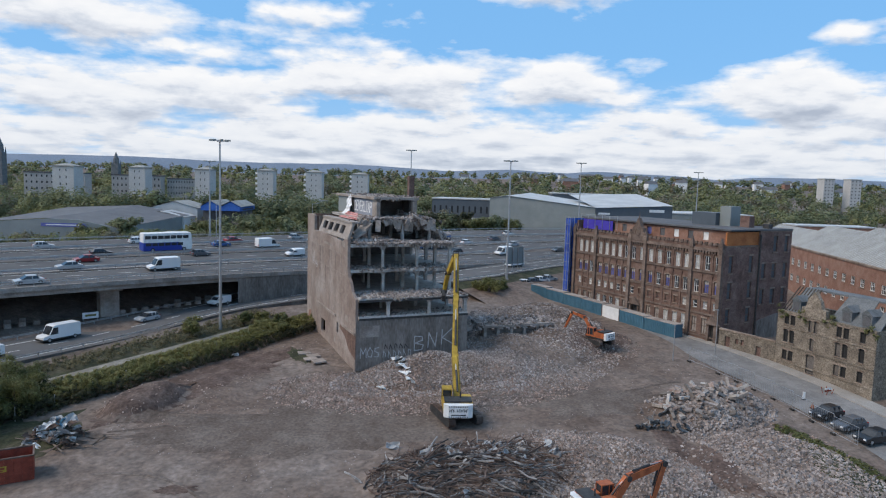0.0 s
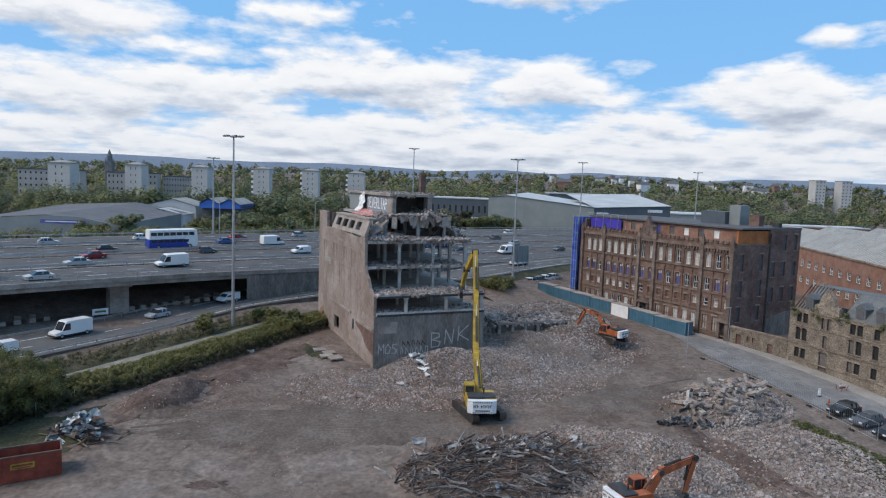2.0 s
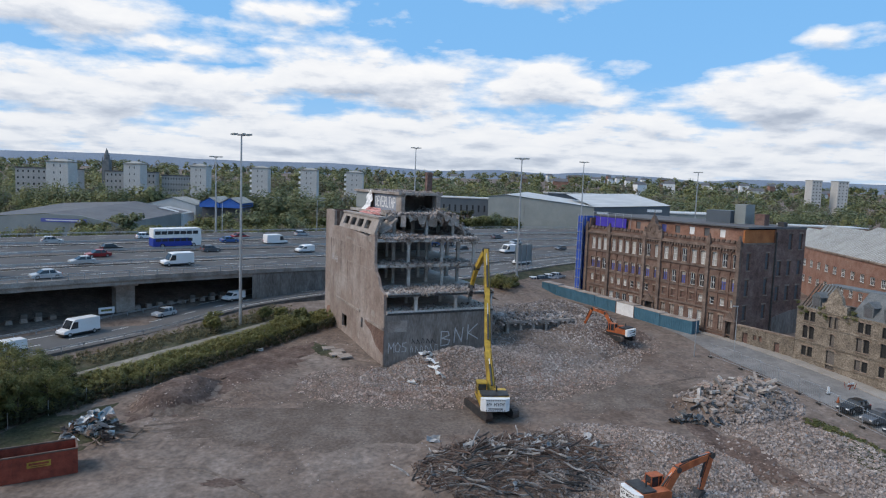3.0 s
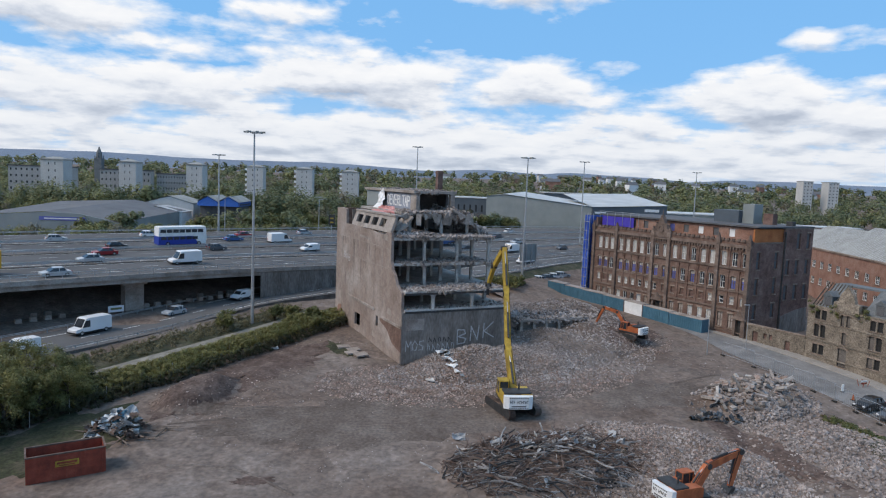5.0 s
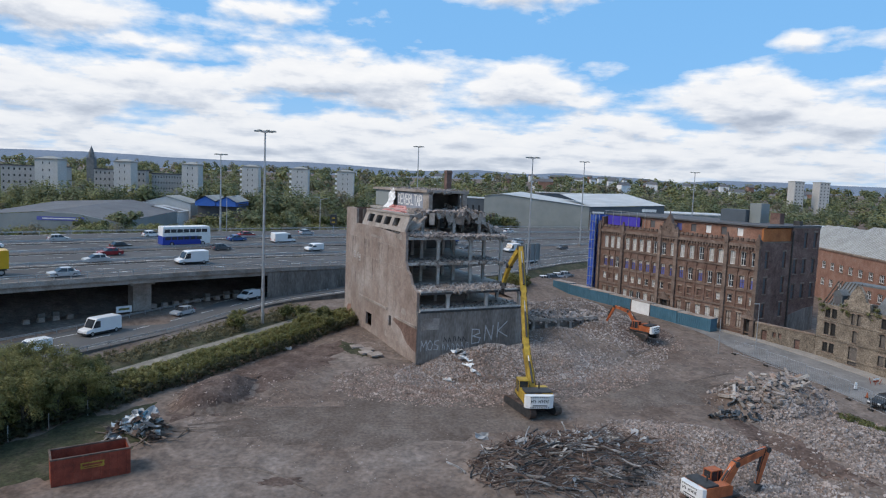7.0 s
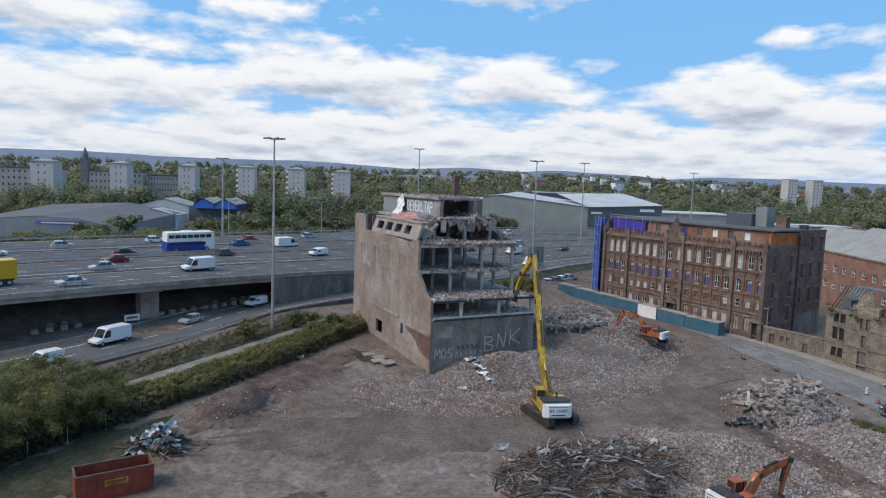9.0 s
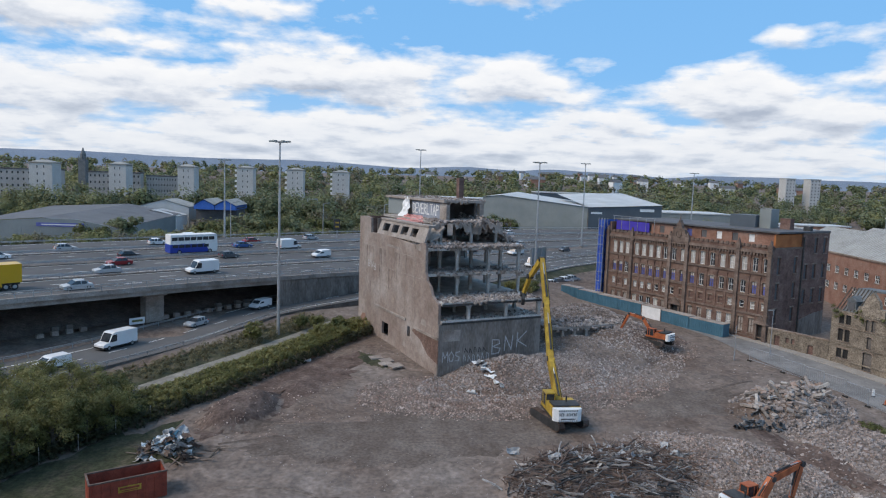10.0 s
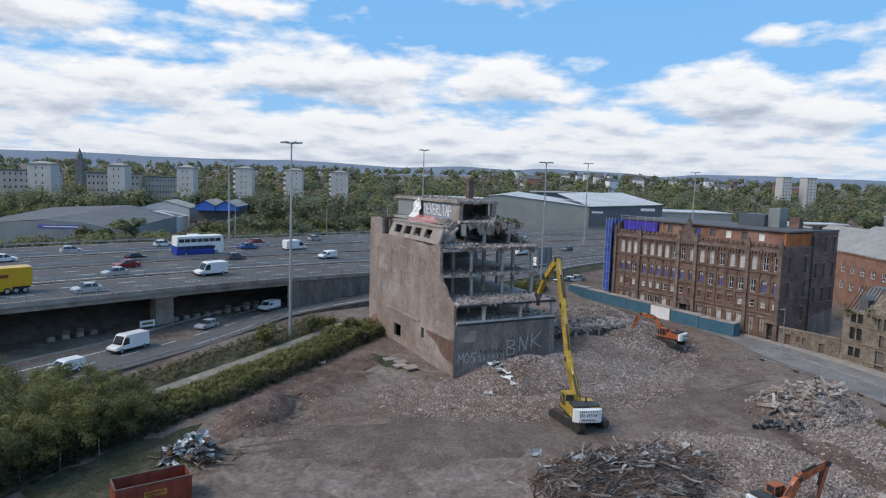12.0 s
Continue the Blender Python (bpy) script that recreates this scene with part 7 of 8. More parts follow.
gable_shed(-117.0, 258, 18.5, 12, 4.5, 4.9, 6.8, M_OFFWHITE, M_ROOFLIGHT, "cream shed with a pale gabled roof and blue doors", M_BLUEBOARD)
gable_shed(-117.5, 272, 19, 16, 5, 7.2, 9.8, M_ROOFLIGHT, M_ROOFGREY, "pale gabled storage shed")
M_BRIGHTBLUE = mat("bright blue cladding", [(0.04, 0.12, 0.42), (0.06, 0.17, 0.52)], rough=0.5, scale=0.2)
for i in range(2):
    gable_shed(-94.0 + 7.9 * i, 263, 7.6, 20, 8.4, 5.2, 7.3, M_BRIGHTBLUE, M_ROOFGREY, "bright blue shed gable under a grey sheet roof", None, 3.6)
# dark block added in place of the shaded inside of the open sheds
block_building("low_shed", -94, 266, -78.6, 266, 14, 4, 12.4, M_ROOFDARK, "dark block below the blue roofs for open-shed shade", 0, 0, M_ROOFDARK, "shed")
yd = thing("timber_stack", pose(-94, 258, 4.5), "stacked pallets and planks in front of the blue sheds", "timber")
for i in range(9):
    for j in range(4):
        part("plank_pack", Shape().box(i * 1.9, i * 1.9 + 1.6, j % 2 * 1.2, j % 2 * 1.2 + 1.1, j * 1.0, j * 1.0 + 0.8), M_STONE if (i + j) % 3 else M_BARK, yd)
# grey-green hall with a pale roof
wh = thing("warehouse", pose(21, 300, 5.0, 0, 0, -19), "large grey-green warehouse with a pale sheet roof", "warehouse")
part("front_wall", Shape().prism([(0, -3), (46, -3), (46, 11.6), (8, 15.4), (0, 14.4)], 0, 0.5), M_GREYCLAD, wh)
part("roof", Shape().poly([(-0.3, -0.5, 14.5), (8, -0.5, 15.6), (46.3, -0.5, 11.8), (46.3, 50, 11.8), (8, 50, 16.5), (-0.3, 50, 14.5)], [(0, 1, 4, 5), (1, 2, 3, 4)]), M_ROOFLIGHT, wh)
for x in np.arange(2, 46, 3.6):
    part("cladding_rib", Shape().box(x, x + 0.15, -0.05, 0, -1, 11.4), M_GREYCLAD, wh)
wh2 = thing("warehouse", pose(64.8, 284.5, 5.0, 0, 0, 4), "dark slate-blue warehouse with a white sign", "warehouse")
part("wall", Shape().prism([(0, -3), (33, -3), (33, 13.2), (0, 11.6)], 0, 0.5), M_DARKCLAD, wh2)
part("roof", Shape().poly([(-0.3, -0.5, 11.8), (33.3, -0.5, 13.4), (33.3, 45, 17.6), (-0.3, 45, 16.4)], [(0, 1, 2, 3)]), M_ROOFLIGHT, wh2)
part("sign_bar", Shape().box(23, 29.5, -0.1, -0.02, 10.4, 11.6), M_OFFWHITE, wh2)
part("sign_bar", Shape().box(1.0, 6, -0.1, -0.02, 9.0, 9.8), M_OFFWHITE, wh2)
FOOT.append((15, 110, 262, 345))
block_building("low_office", -5, 330, 34, 322, 20, 8, 17.5, M_DARKCLAD, "long low dark-clad office with a white roof edge", 1, 14, M_ROOFLIGHT, "office", pane=M_GLASS)
block_building("low_shed", -2, 287, 20, 281, 12, 5, 10.0, M_GREYCLAD, "low grey shed with a white door", 1, 4, M_ROOFGREY, "shed", pane=M_OFFWHITE)
block_building("low_shed", 100, 330, 150, 326, 30, 6, 13.5, M_GREYCLAD, "low shed with a white roof", 0, 0, M_ROOFLIGHT, "shed")
block_building("low_shed", 158, 300, 192, 298, 14, 5, 10.8, M_BRICK2, "low brick works with a pale roof", 1, 12, M_ROOFLIGHT, "works", pane=M_OFFWHITE)
block_building("low_shed", 215, 285, 270, 280, 24, 6, 15.0, M_GREYCLAD, "grey shed with a pale roof", 0, 0, M_ROOFLIGHT, "shed")
block_building("low_shed", 60, 370, 100, 368, 20, 8, 21, M_DARKCLAD, "distant shed with a pale roof", 0, 0, M_ROOFLIGHT, "shed")

# far trees: crowns of leafy lobes, finer where they stand nearer
r = np.random.default_rng(77)


def crown_form(k, n, lobes):
    """Leaf places and axes of one crown, about one unit wide and high."""
    c = r.normal(0, 1, (lobes, 3))
    c /= np.linalg.norm(c, axis=1)[:, None]
    c *= (0.35 + 0.35 * r.random(lobes))[:, None]
    c[:, 2] = np.abs(c[:, 2]) * 0.9 - 0.15
    rad = 0.24 + 0.2 * r.random(lobes)
    i = r.integers(0, lobes, n)
    d = r.normal(0, 1, (n, 3))
    d /= np.linalg.norm(d, axis=1)[:, None]
    q = c[i] + d * (rad[i] * (0.75 + 0.3 * r.random(n)))[:, None]
    q[:, 2] = q[:, 2] * 0.62 + 0.48
    a, b = card_axes(d * 0.7 + c[i] * 0.5, r)
    up = np.stack([q[:, 0], q[:, 1], (q[:, 2] - 0.35) * 1.3 + 0.25], 1) + 0.45 * d
    return q, a, b, up / np.linalg.norm(up, axis=1)[:, None]


FORMS = {0: [crown_form(k, 430, 15) for k in range(6)], 1: [crown_form(k, 190, 12) for k in range(6)], 2: [crown_form(k, 70, 8) for k in range(6)]}
CARD = {0: 0.072, 1: 0.10, 2: 0.17}


def woods(name, spots, material, label, fine=0):
    vs, ns = [], []
    for x, y, z, h, w, k in spots:
        lod = max(fine, 0 if y < 330 else 1 if y < 620 else 2)
        q, a, b, up = FORMS[lod][k]
        turn = r.uniform(0, 6.28)
        m = np.array([[math.cos(turn), -math.sin(turn), 0], [math.sin(turn), math.cos(turn), 0], [0, 0, 1]])
        c = (q @ m.T) * np.array([w, w, h]) + np.array([x, y, z])
        s_ = CARD[lod] * w * r.uniform(0.7, 1.3, (len(c), 1))
        a, b = a @ m.T, b @ m.T
        ns.append(up @ m.T)
        vs.append(np.stack([c - a * s_, c - b * s_ * 0.8, c + a * s_, c + b * s_ * 0.8], 1))
    return tagged(new(name, quads(name, np.concatenate(vs).reshape(-1, 3), material, np.concatenate(ns))), label, "trees", kind="stuff")


def free(x, y):
    return y > far_edge_y(x) + 7 and not any(a < x < b and c < y < d for a, b, c, d in FOOT)


spots = {0: [], 1: [], 2: [], 3: []}
n_tries = 0
for y0, y1, n, hmin, hmax in ((180, 262, 260, 2.5, 6.5), (262, 300, 210, 7, 12), (290, 400, 330, 8, 13), (380, 480, 330, 9, 14), (480, 620, 380, 12, 17), (600, 1000, 560, 11, 17), (1000, 1800, 480, 13, 22)):
    made = 0
    while made < n and n_tries < 60000:
        n_tries += 1
        y = r.uniform(y0, y1)
        x = r.uniform(-0.68 * y - 14, 0.76 * y - 4)
        if not free(x, y):
            continue
        if y < 300 and (x > 25 or (-142 < x < -60 and y > 200 and r.random() < 0.6)) and r.random() < 0.75:
            made += 1
            continue
        h = r.uniform(hmin, hmax)
        spots[int(r.choice([0, 0, 1, 1, 2, 3]))].append((x, y, base_z(x, y) - 0.5, h, h * r.uniform(0.42, 0.66), int(r.integers(6))))
        made += 1
for x in np.arange(-212, -30, 2.4):
    y = r.uniform(288, 300) if -120 < x < -72 else r.uniform(272, 300)
    h = r.uniform(13.0, 18.5)
    spots[int(r.choice([0, 0, 1, 2, 3]))].append((x, y, base_z(x, y) - 0.5, h, h * r.uniform(0.36, 0.55), int(r.integers(6))))
# tall narrow poplars that stand out of the skyline
for x, y in ((-240, 420), (-226, 430), (108, 900), (114, 905), (121, 900), (128, 908), (-40, 560), (-66, 520)):
    spots[2].append((x, y, base_z(x, y), 21, 3.2, 2))
M_LEAFBROWN = leaf_mat("bare brownish trees", (0.170, 0.155, 0.106), (0.235, 0.215, 0.145), 0.12)
M_LEAFLIGHT = leaf_mat("light far leaves", (0.185, 0.200, 0.082), (0.265, 0.262, 0.122), 0.12)
M_LEAFDEEP = leaf_mat("deep green far leaves", (0.095, 0.122, 0.064), (0.155, 0.178, 0.094), 0.12)
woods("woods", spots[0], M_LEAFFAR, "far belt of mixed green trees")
woods("woods", spots[1], M_LEAFLIGHT, "lighter spring-green trees among the far woods")
woods("woods", spots[2], M_LEAFBROWN, "brownish half-bare trees among the far woods")
woods("woods", spots[3], M_LEAFDEEP, "deep green trees among the far woods")
# yellow-green scrub on the verge before the trade sheds
vg = []
for p_ in FAR:
    if -150 < p_.x < -30:
        for _ in range(11):
            x, y = p_.x + r.uniform(-16, 8), p_.y + r.uniform(4, 20)
            h = r.uniform(1.2, 3.4)
            vg.append((x, y, p_.z - 2.8, h + 2.0, h * 0.9, int(r.integers(6))))
woods("scrub", [v for i, v in enumerate(vg) if i % 3], M_LEAFLIGHT, "yellow-green scrub on the verge beyond the motorway", 1)
woods("scrub", [v for i, v in enumerate(vg) if not i % 3], M_LEAFBROWN, "brown scrub on the verge beyond the motorway", 1)
# pale houses scattered on the wooded hill
hb = random.Random(17)
for i in range(34):
    y = hb.uniform(760, 1500)
    x = y * hb.uniform(0.02, 0.62)
    hz = base_z(x, y) + hb.uniform(4, 8)
    w = hb.uniform(8, 18)
    b = thing("house", pose(x, y, hz, 0, 0, hb.uniform(-25, 25)), "small pale house among the trees of the far hill", "house", "hillside houses")
    part("wall", Shape().prism([(0, -10), (w, -10), (w, 5.5), (0, 5.5)], 0, 8), M_OFFWHITE if i % 3 else M_BRICK2, b)
    part("roof", Shape().prism([(-0.4, 5.5), (8.4, 5.5), (4, 9.0)], 0, w, pose(0, 0, 0, 0, 0, 90) @ Matrix.Scale(-1, 4, (0, 1, 0))), M_ROOFMID, b)
# big leafy bushes just beyond the motorway
for i, (x, y, h, w) in enumerate(((-107, 207, 5.5, 5.0), (-101, 214, 8.0, 4.5), (-71, 205, 9.5, 6.0), (-64, 207, 10.5, 6.5), (-57, 212, 10, 6.0), (-50, 218, 9, 5.5), (-43, 224, 9, 5.5), (-36, 230, 8, 5.0), (-117, 192, 3.6, 5), (-90, 210, 5, 4), (14, 262, 8, 5), (20, 268, 8, 5.5), (28, 272, 7, 5))):
    tree(x, y, base_z(x, y), h, w, M_LEAFFAR if i % 2 else M_LEAF, 900 + i, "broad green tree beyond the motorway", 60, 0.42)
for i, (x, y) in enumerate(((-6, 262), (-2, 266), (2, 270), (6, 268), (10, 276))):
    tree(x, y, base_z(x, y), 9.5, 3.4, M_LEAFDARK, 930 + i, "dark conifer beyond the motorway", 55, 0.4)
# verge beyond the motorway
tagged(strip("verge", [[p + Vector((0, 0, -0.1)) for p in FAR], [p + Vector((-5, 6, -1.5)) for p in FAR], [p + Vector((-20, 24, -5)) for p in FAR]], M_GRASS), "rough grass verge beyond the motorway", "grass", kind="structure")
tagged(strip("verge", [[p + Vector((0.3, -0.3, -0.1)) for p in SLIP_N if p.x > 2], [p + Vector((2.4, -3.4, -1.0)) for p in SLIP_N if p.x > 2]], M_GRASS), "green grass bank below the slip road", "grass", kind="structure")

tagged(strip("ground_bank", [[p + Vector((2.4, -3.4, -1.0)) for p in SLIP_N if p.x > 2], [p + Vector((9, -13, -3.2)) for p in SLIP_N if p.x > 2]], M_DIRT), "bare pale earth bank below the grass", "ground", kind="structure")

# hills on the skyline
hs = Shape()
pts = []
n = 90
for j, (dist, f) in enumerate(((3900, 0.0), (4300, 1.0), (4700, 0.6))):
    for i in range(n + 1):
        a = radians(-52 + 104 * i / n)
        t = i / n
        hgt = interp(t, [0, 0.18, 0.26, 0.35, 0.41, 0.445, 0.5, 0.555, 0.6, 0.63, 0.66, 0.715, 0.74, 0.78, 0.83, 0.86, 1], [100, 103, 117, 105, 113, 112, 91, 111, 98, 112, 104, 80, 103, 100, 94, 88, 80]) + 7 * noise.noise((t * 30, j, 0))
        pts.append((math.sin(a) * dist, math.cos(a) * dist, 0 + hgt * f))
k = n + 1
hs.poly(pts, [(j * k + i, j * k + i + 1, (j + 1) * k + i + 1, (j + 1) * k + i) for j in range(2) for i in range(n)])
tagged(hs.ob("backdrop", M_HILL, smooth=True), "hills on the horizon with distance haze in their blue", "hills", kind="structure")

# ---- vehicles ----
PAINT = {}


def paint(name, c):
    return mat(name + " car paint", [tuple(v * 0.92 for v in c), c], rough=0.28, scale=0.5, fine=0.04, spec=0.5)


VEH = {}
M_LAMP = mat("clear lamp glass", [(0.6, 0.6, 0.6), (0.75, 0.75, 0.75)], rough=0.2)
M_TAIL = mat("red tail lamp", [(0.30, 0.01, 0.01), (0.42, 0.02, 0.02)], rough=0.25)


def wheels(t, L, W_, r_, xs):
    for x in xs:
        for s_ in (-1, 1):
            y = s_ * (W_ / 2 - 0.08)
            w = part("wheel", Shape().tube((x, y - 0.11, r_), (x, y + 0.11, r_), r_, sides=12), M_BLACK, t)
            part("rim", Shape().tube((x, y - 0.12, r_), (x, y + 0.12, r_), r_ * 0.6, sides=10), M_STEEL, w)


def frustum(s, x0, x1, z0, x2, x3, z1, w0, w1):
    """A cabin: foot from x0 to x1, roof from x2 to x3."""
    return s.poly([(x0, -w0, z0), (x1, -w0, z0), (x1, w0, z0), (x0, w0, z0), (x2, -w1, z1), (x3, -w1, z1), (x3, w1, z1), (x2, w1, z1)],
                  [(3, 2, 1, 0), (4, 5, 6, 7), (0, 1, 5, 4), (1, 2, 6, 5), (2, 3, 7, 6), (3, 0, 4, 7)])


def car(m, colour, style="hatch"):
    if (colour.name, style) in VEH:
        return copy_thing(VEH[colour.name, style], m)
    nm = colour.name.replace(" car paint", "")
    big = {"hatch": 0, "saloon": 1, "van": 2, "bigvan": 3}[style]
    label = {0: nm + " hatchback car on the road", 1: nm + " saloon car on the road", 2: nm + " small panel van on the road", 3: nm + " large panel van on the road"}[big]
    t = thing("van" if big > 1 else "car", m, label, "van" if big > 1 else "car", "vehicles")
    L, Wd = (4.1, 4.5, 4.4, 5.9)[big], (1.78, 1.8, 1.85, 2.05)[big]
    h = Wd / 2
    if big < 2:
        body = Shape()
        prof = [(-L / 2, 0.35), (-L / 2 + 0.1, 0.22), (L / 2 - 0.1, 0.22), (L / 2, 0.4), (L / 2 - 0.08, 0.68), (L / 2 - 1.0, 0.86), (-L / 2 + 0.5, 0.9), (-L / 2 + 0.05, 0.8)]
        body.prism(prof, -h, h)
        part("body", body, colour, t)
        c = frustum(Shape(), -L / 2 + (0.25 if big == 0 else 0.75), L / 2 - 1.05, 0.88, -L / 2 + (0.65 if big == 0 else 1.25), L / 2 - 1.85, 1.40, h * 0.95, h * 0.76)
        part("cabin_glass", c, M_GLASS, t)
        part("roof", frustum(Shape(), -L / 2 + (0.6 if big == 0 else 1.2), L / 2 - 1.8, 1.40, -L / 2 + (0.75 if big == 0 else 1.35), L / 2 - 1.95, 1.47, h * 0.78, h * 0.7), colour, t)
        pl = Shape()
        for s_ in (-1, 1):
            for x in (-0.35, -L / 2 + 0.95):
                pl.box(x - 0.05, x + 0.05, s_ * h * 0.86 - 0.07, s_ * h * 0.86 + 0.07, 0.88, 1.4)
        part("door_pillar", pl, colour, t)
        wheels(t, L, Wd, 0.32, (-L / 2 + 0.78, L / 2 - 0.85))
        lz = 0.62
    else:
        H = (1.85, 2.5)[big - 2]
        nose = (0.9, 1.0)[big - 2]
        prof = [(-L / 2, 0.3), (L / 2 - 0.05, 0.3), (L / 2, 0.75), (L / 2 - 0.15, 0.95), (L / 2 - nose, 1.12), (L / 2 - nose - 0.65, H - 0.12), (L / 2 - nose - 1.0, H), (-L / 2 + 0.1, H), (-L / 2, H - 0.15)]
        part("body", Shape().prism(prof, -h, h), colour, t)
        gl = Shape()
        a, b = Vector((L / 2 - nose + 0.02, 0, 1.16)), Vector((L / 2 - nose - 0.58, 0, H - 0.2))
        gl.poly([(a.x, -h * 0.85, a.z), (a.x, h * 0.85, a.z), (b.x, h * 0.8, b.z), (b.x, -h * 0.8, b.z), (a.x + 0.03, -h * 0.85, a.z + 0.03), (a.x + 0.03, h * 0.85, a.z + 0.03), (b.x + 0.03, h * 0.8, b.z + 0.03), (b.x + 0.03, -h * 0.8, b.z + 0.03)],
                [(3, 2, 1, 0), (4, 5, 6, 7), (0, 1, 5, 4), (1, 2, 6, 5), (2, 3, 7, 6), (3, 0, 4, 7)])
        part("windscreen", gl, M_GLASS, t)
        for s_ in (-1, 1):
            part("side_window", Shape().prism([(L / 2 - nose - 0.05, 1.15), (L / 2 - nose - 0.55, H - 0.35), (L / 2 - nose - 1.3, H - 0.35), (L / 2 - nose - 1.3, 1.15)], s_ * h - 0.012, s_ * h + 0.012), M_GLASS, t)
        part("bumper", Shape().box(-L / 2 - 0.05, L / 2 + 0.05, -h - 0.02, h + 0.02, 0.28, 0.5), M_BLACK, t)
        wheels(t, L, Wd, 0.34, (-L / 2 + 0.95, L / 2 - 0.95))
        lz = 0.8
    for s_ in (-1, 1):
        part("headlight", Shape().box(L / 2 - 0.12, L / 2 + 0.015, s_ * h * 0.72 - 0.17, s_ * h * 0.72 + 0.17, lz - 0.09, lz + 0.07), M_LAMP, t)
        part("tail_light", Shape().box(-L / 2 - 0.015, -L / 2 + 0.1, s_ * h * 0.85 - 0.1, s_ * h * 0.85 + 0.1, lz - 0.05, lz + 0.25), M_TAIL, t)
    VEH[colour.name, style] = t
    return t


M_LORRY = paint("bright yellow", (0.62, 0.36, 0.02))


def lorry(m, colour, label):
    t = thing("lorry", m, label, "lorry", "vehicles")
    part("trailer_box", Shape().box(-6.2, 2.6, -1.25, 1.25, 1.1, 3.95), colour, t)
    part("chassis", Shape().box(-6.0, 5.0, -0.9, 0.9, 0.75, 1.1), M_DARKSTEEL, t)
    part("skirt", Shape().box(-3.5, 1.4, -1.22, 1.22, 0.5, 1.1), colour, t)
    part("cab", Shape().prism([(2.95, 0.5), (5.25, 0.5), (5.25, 1.8), (5.05, 3.2), (4.4, 3.7), (2.95, 3.85)], -1.22, 1.22), colour, t)
    part("windscreen", Shape().prism([(5.26, 1.9), (5.28, 1.9), (5.1, 3.1), (5.06, 3.1)], -1.1, 1.1), M_GLASS, t)
    for s_ in (-1, 1):
        part("side_window", Shape().box(3.9, 4.9, s_ * 1.22 - 0.015, s_ * 1.22 + 0.015, 1.95, 2.85), M_GLASS, t)
        part("name_bar", Shape().box(-3.0, 0.2, s_ * 1.25 - 0.02, s_ * 1.25 + 0.02, 2.5, 3.0), M_SKIP if colour is M_LORRY else M_OFFWHITE, t)
    wheels(t, 10, 2.5, 0.5, (-5.2, -4.0, -2.8, 1.2, 4.2))
    return t


def coach(m):
    t = thing("bus", m, "white and blue double-deck bus on the motorway", "bus", "vehicles")
    part("body", Shape().prism([(-5.4, 0.4), (5.3, 0.4), (5.45, 1.6), (5.2, 4.1), (-5.4, 4.15)], -1.25, 1.25), M_OFFWHITE, t)
    part("lower_panel", Shape().prism([(-5.42, 0.38), (3.6, 0.38), (2.4, 2.2), (-5.42, 2.2)], -1.27, 1.27), paint("deep blue", (0.02, 0.05, 0.32)), t, "deep blue lower panels")
    for s_ in (-1, 1):
        for i in range(7):
            part("window", Shape().box(-5.1 + i * 1.4, -3.85 + i * 1.4, s_ * 1.25 - 0.02, s_ * 1.25 + 0.02, 3.0, 3.75), M_GLASS, t)
        for i in range(6):
            part("window", Shape().box(-4.9 + i * 1.4, -3.7 + i * 1.4, s_ * 1.27 - 0.02, s_ * 1.27 + 0.02, 1.45, 2.1), M_GLASS, t)
    part("windscreen", Shape().prism([(5.44, 1.5), (5.47, 1.5), (5.24, 3.9), (5.2, 3.9)], -1.1, 1.1), M_GLASS, t)
    part("roof", Shape().box(-5.3, 5.1, -1.2, 1.2, 4.15, 4.25), M_OFFWHITE, t)
    wheels(t, 10.8, 2.5, 0.5, (-3.4, 3.6))
    return t


C_WHITE, C_SILVER, C_GREY, C_BLACK = paint("white", (0.75, 0.75, 0.75)), paint("silver", (0.42, 0.44, 0.46)), paint("dark grey", (0.10, 0.105, 0.115)), paint("black", (0.018, 0.018, 0.02))
C_RED, C_BLUE = paint("red", (0.26, 0.02, 0.025)), paint("blue", (0.05, 0.12, 0.30))


def on_deck(x, t, back=False):
    """The pose of a vehicle on the motorway: x of the near edge's station, t across."""
    xs = [p.x for p in NEAR]
    i_f = interp(x, xs, list(range(len(xs))))
    a, b = deck_point(i_f, t), deck_point(min(i_f + 0.08, len(NEAR) - 1.001), t)
    ang = math.degrees(math.atan2(b.y - a.y, b.x - a.x)) + (180 if back else 0)
    side = deck_point(i_f, min(t + 0.02, 1)) - a
    slope = math.degrees(math.atan2(side.z, math.hypot(side.x, side.y)))
    return pose(a.x, a.y, a.z + 0.01, slope * (-1 if back else 1), 0, ang)


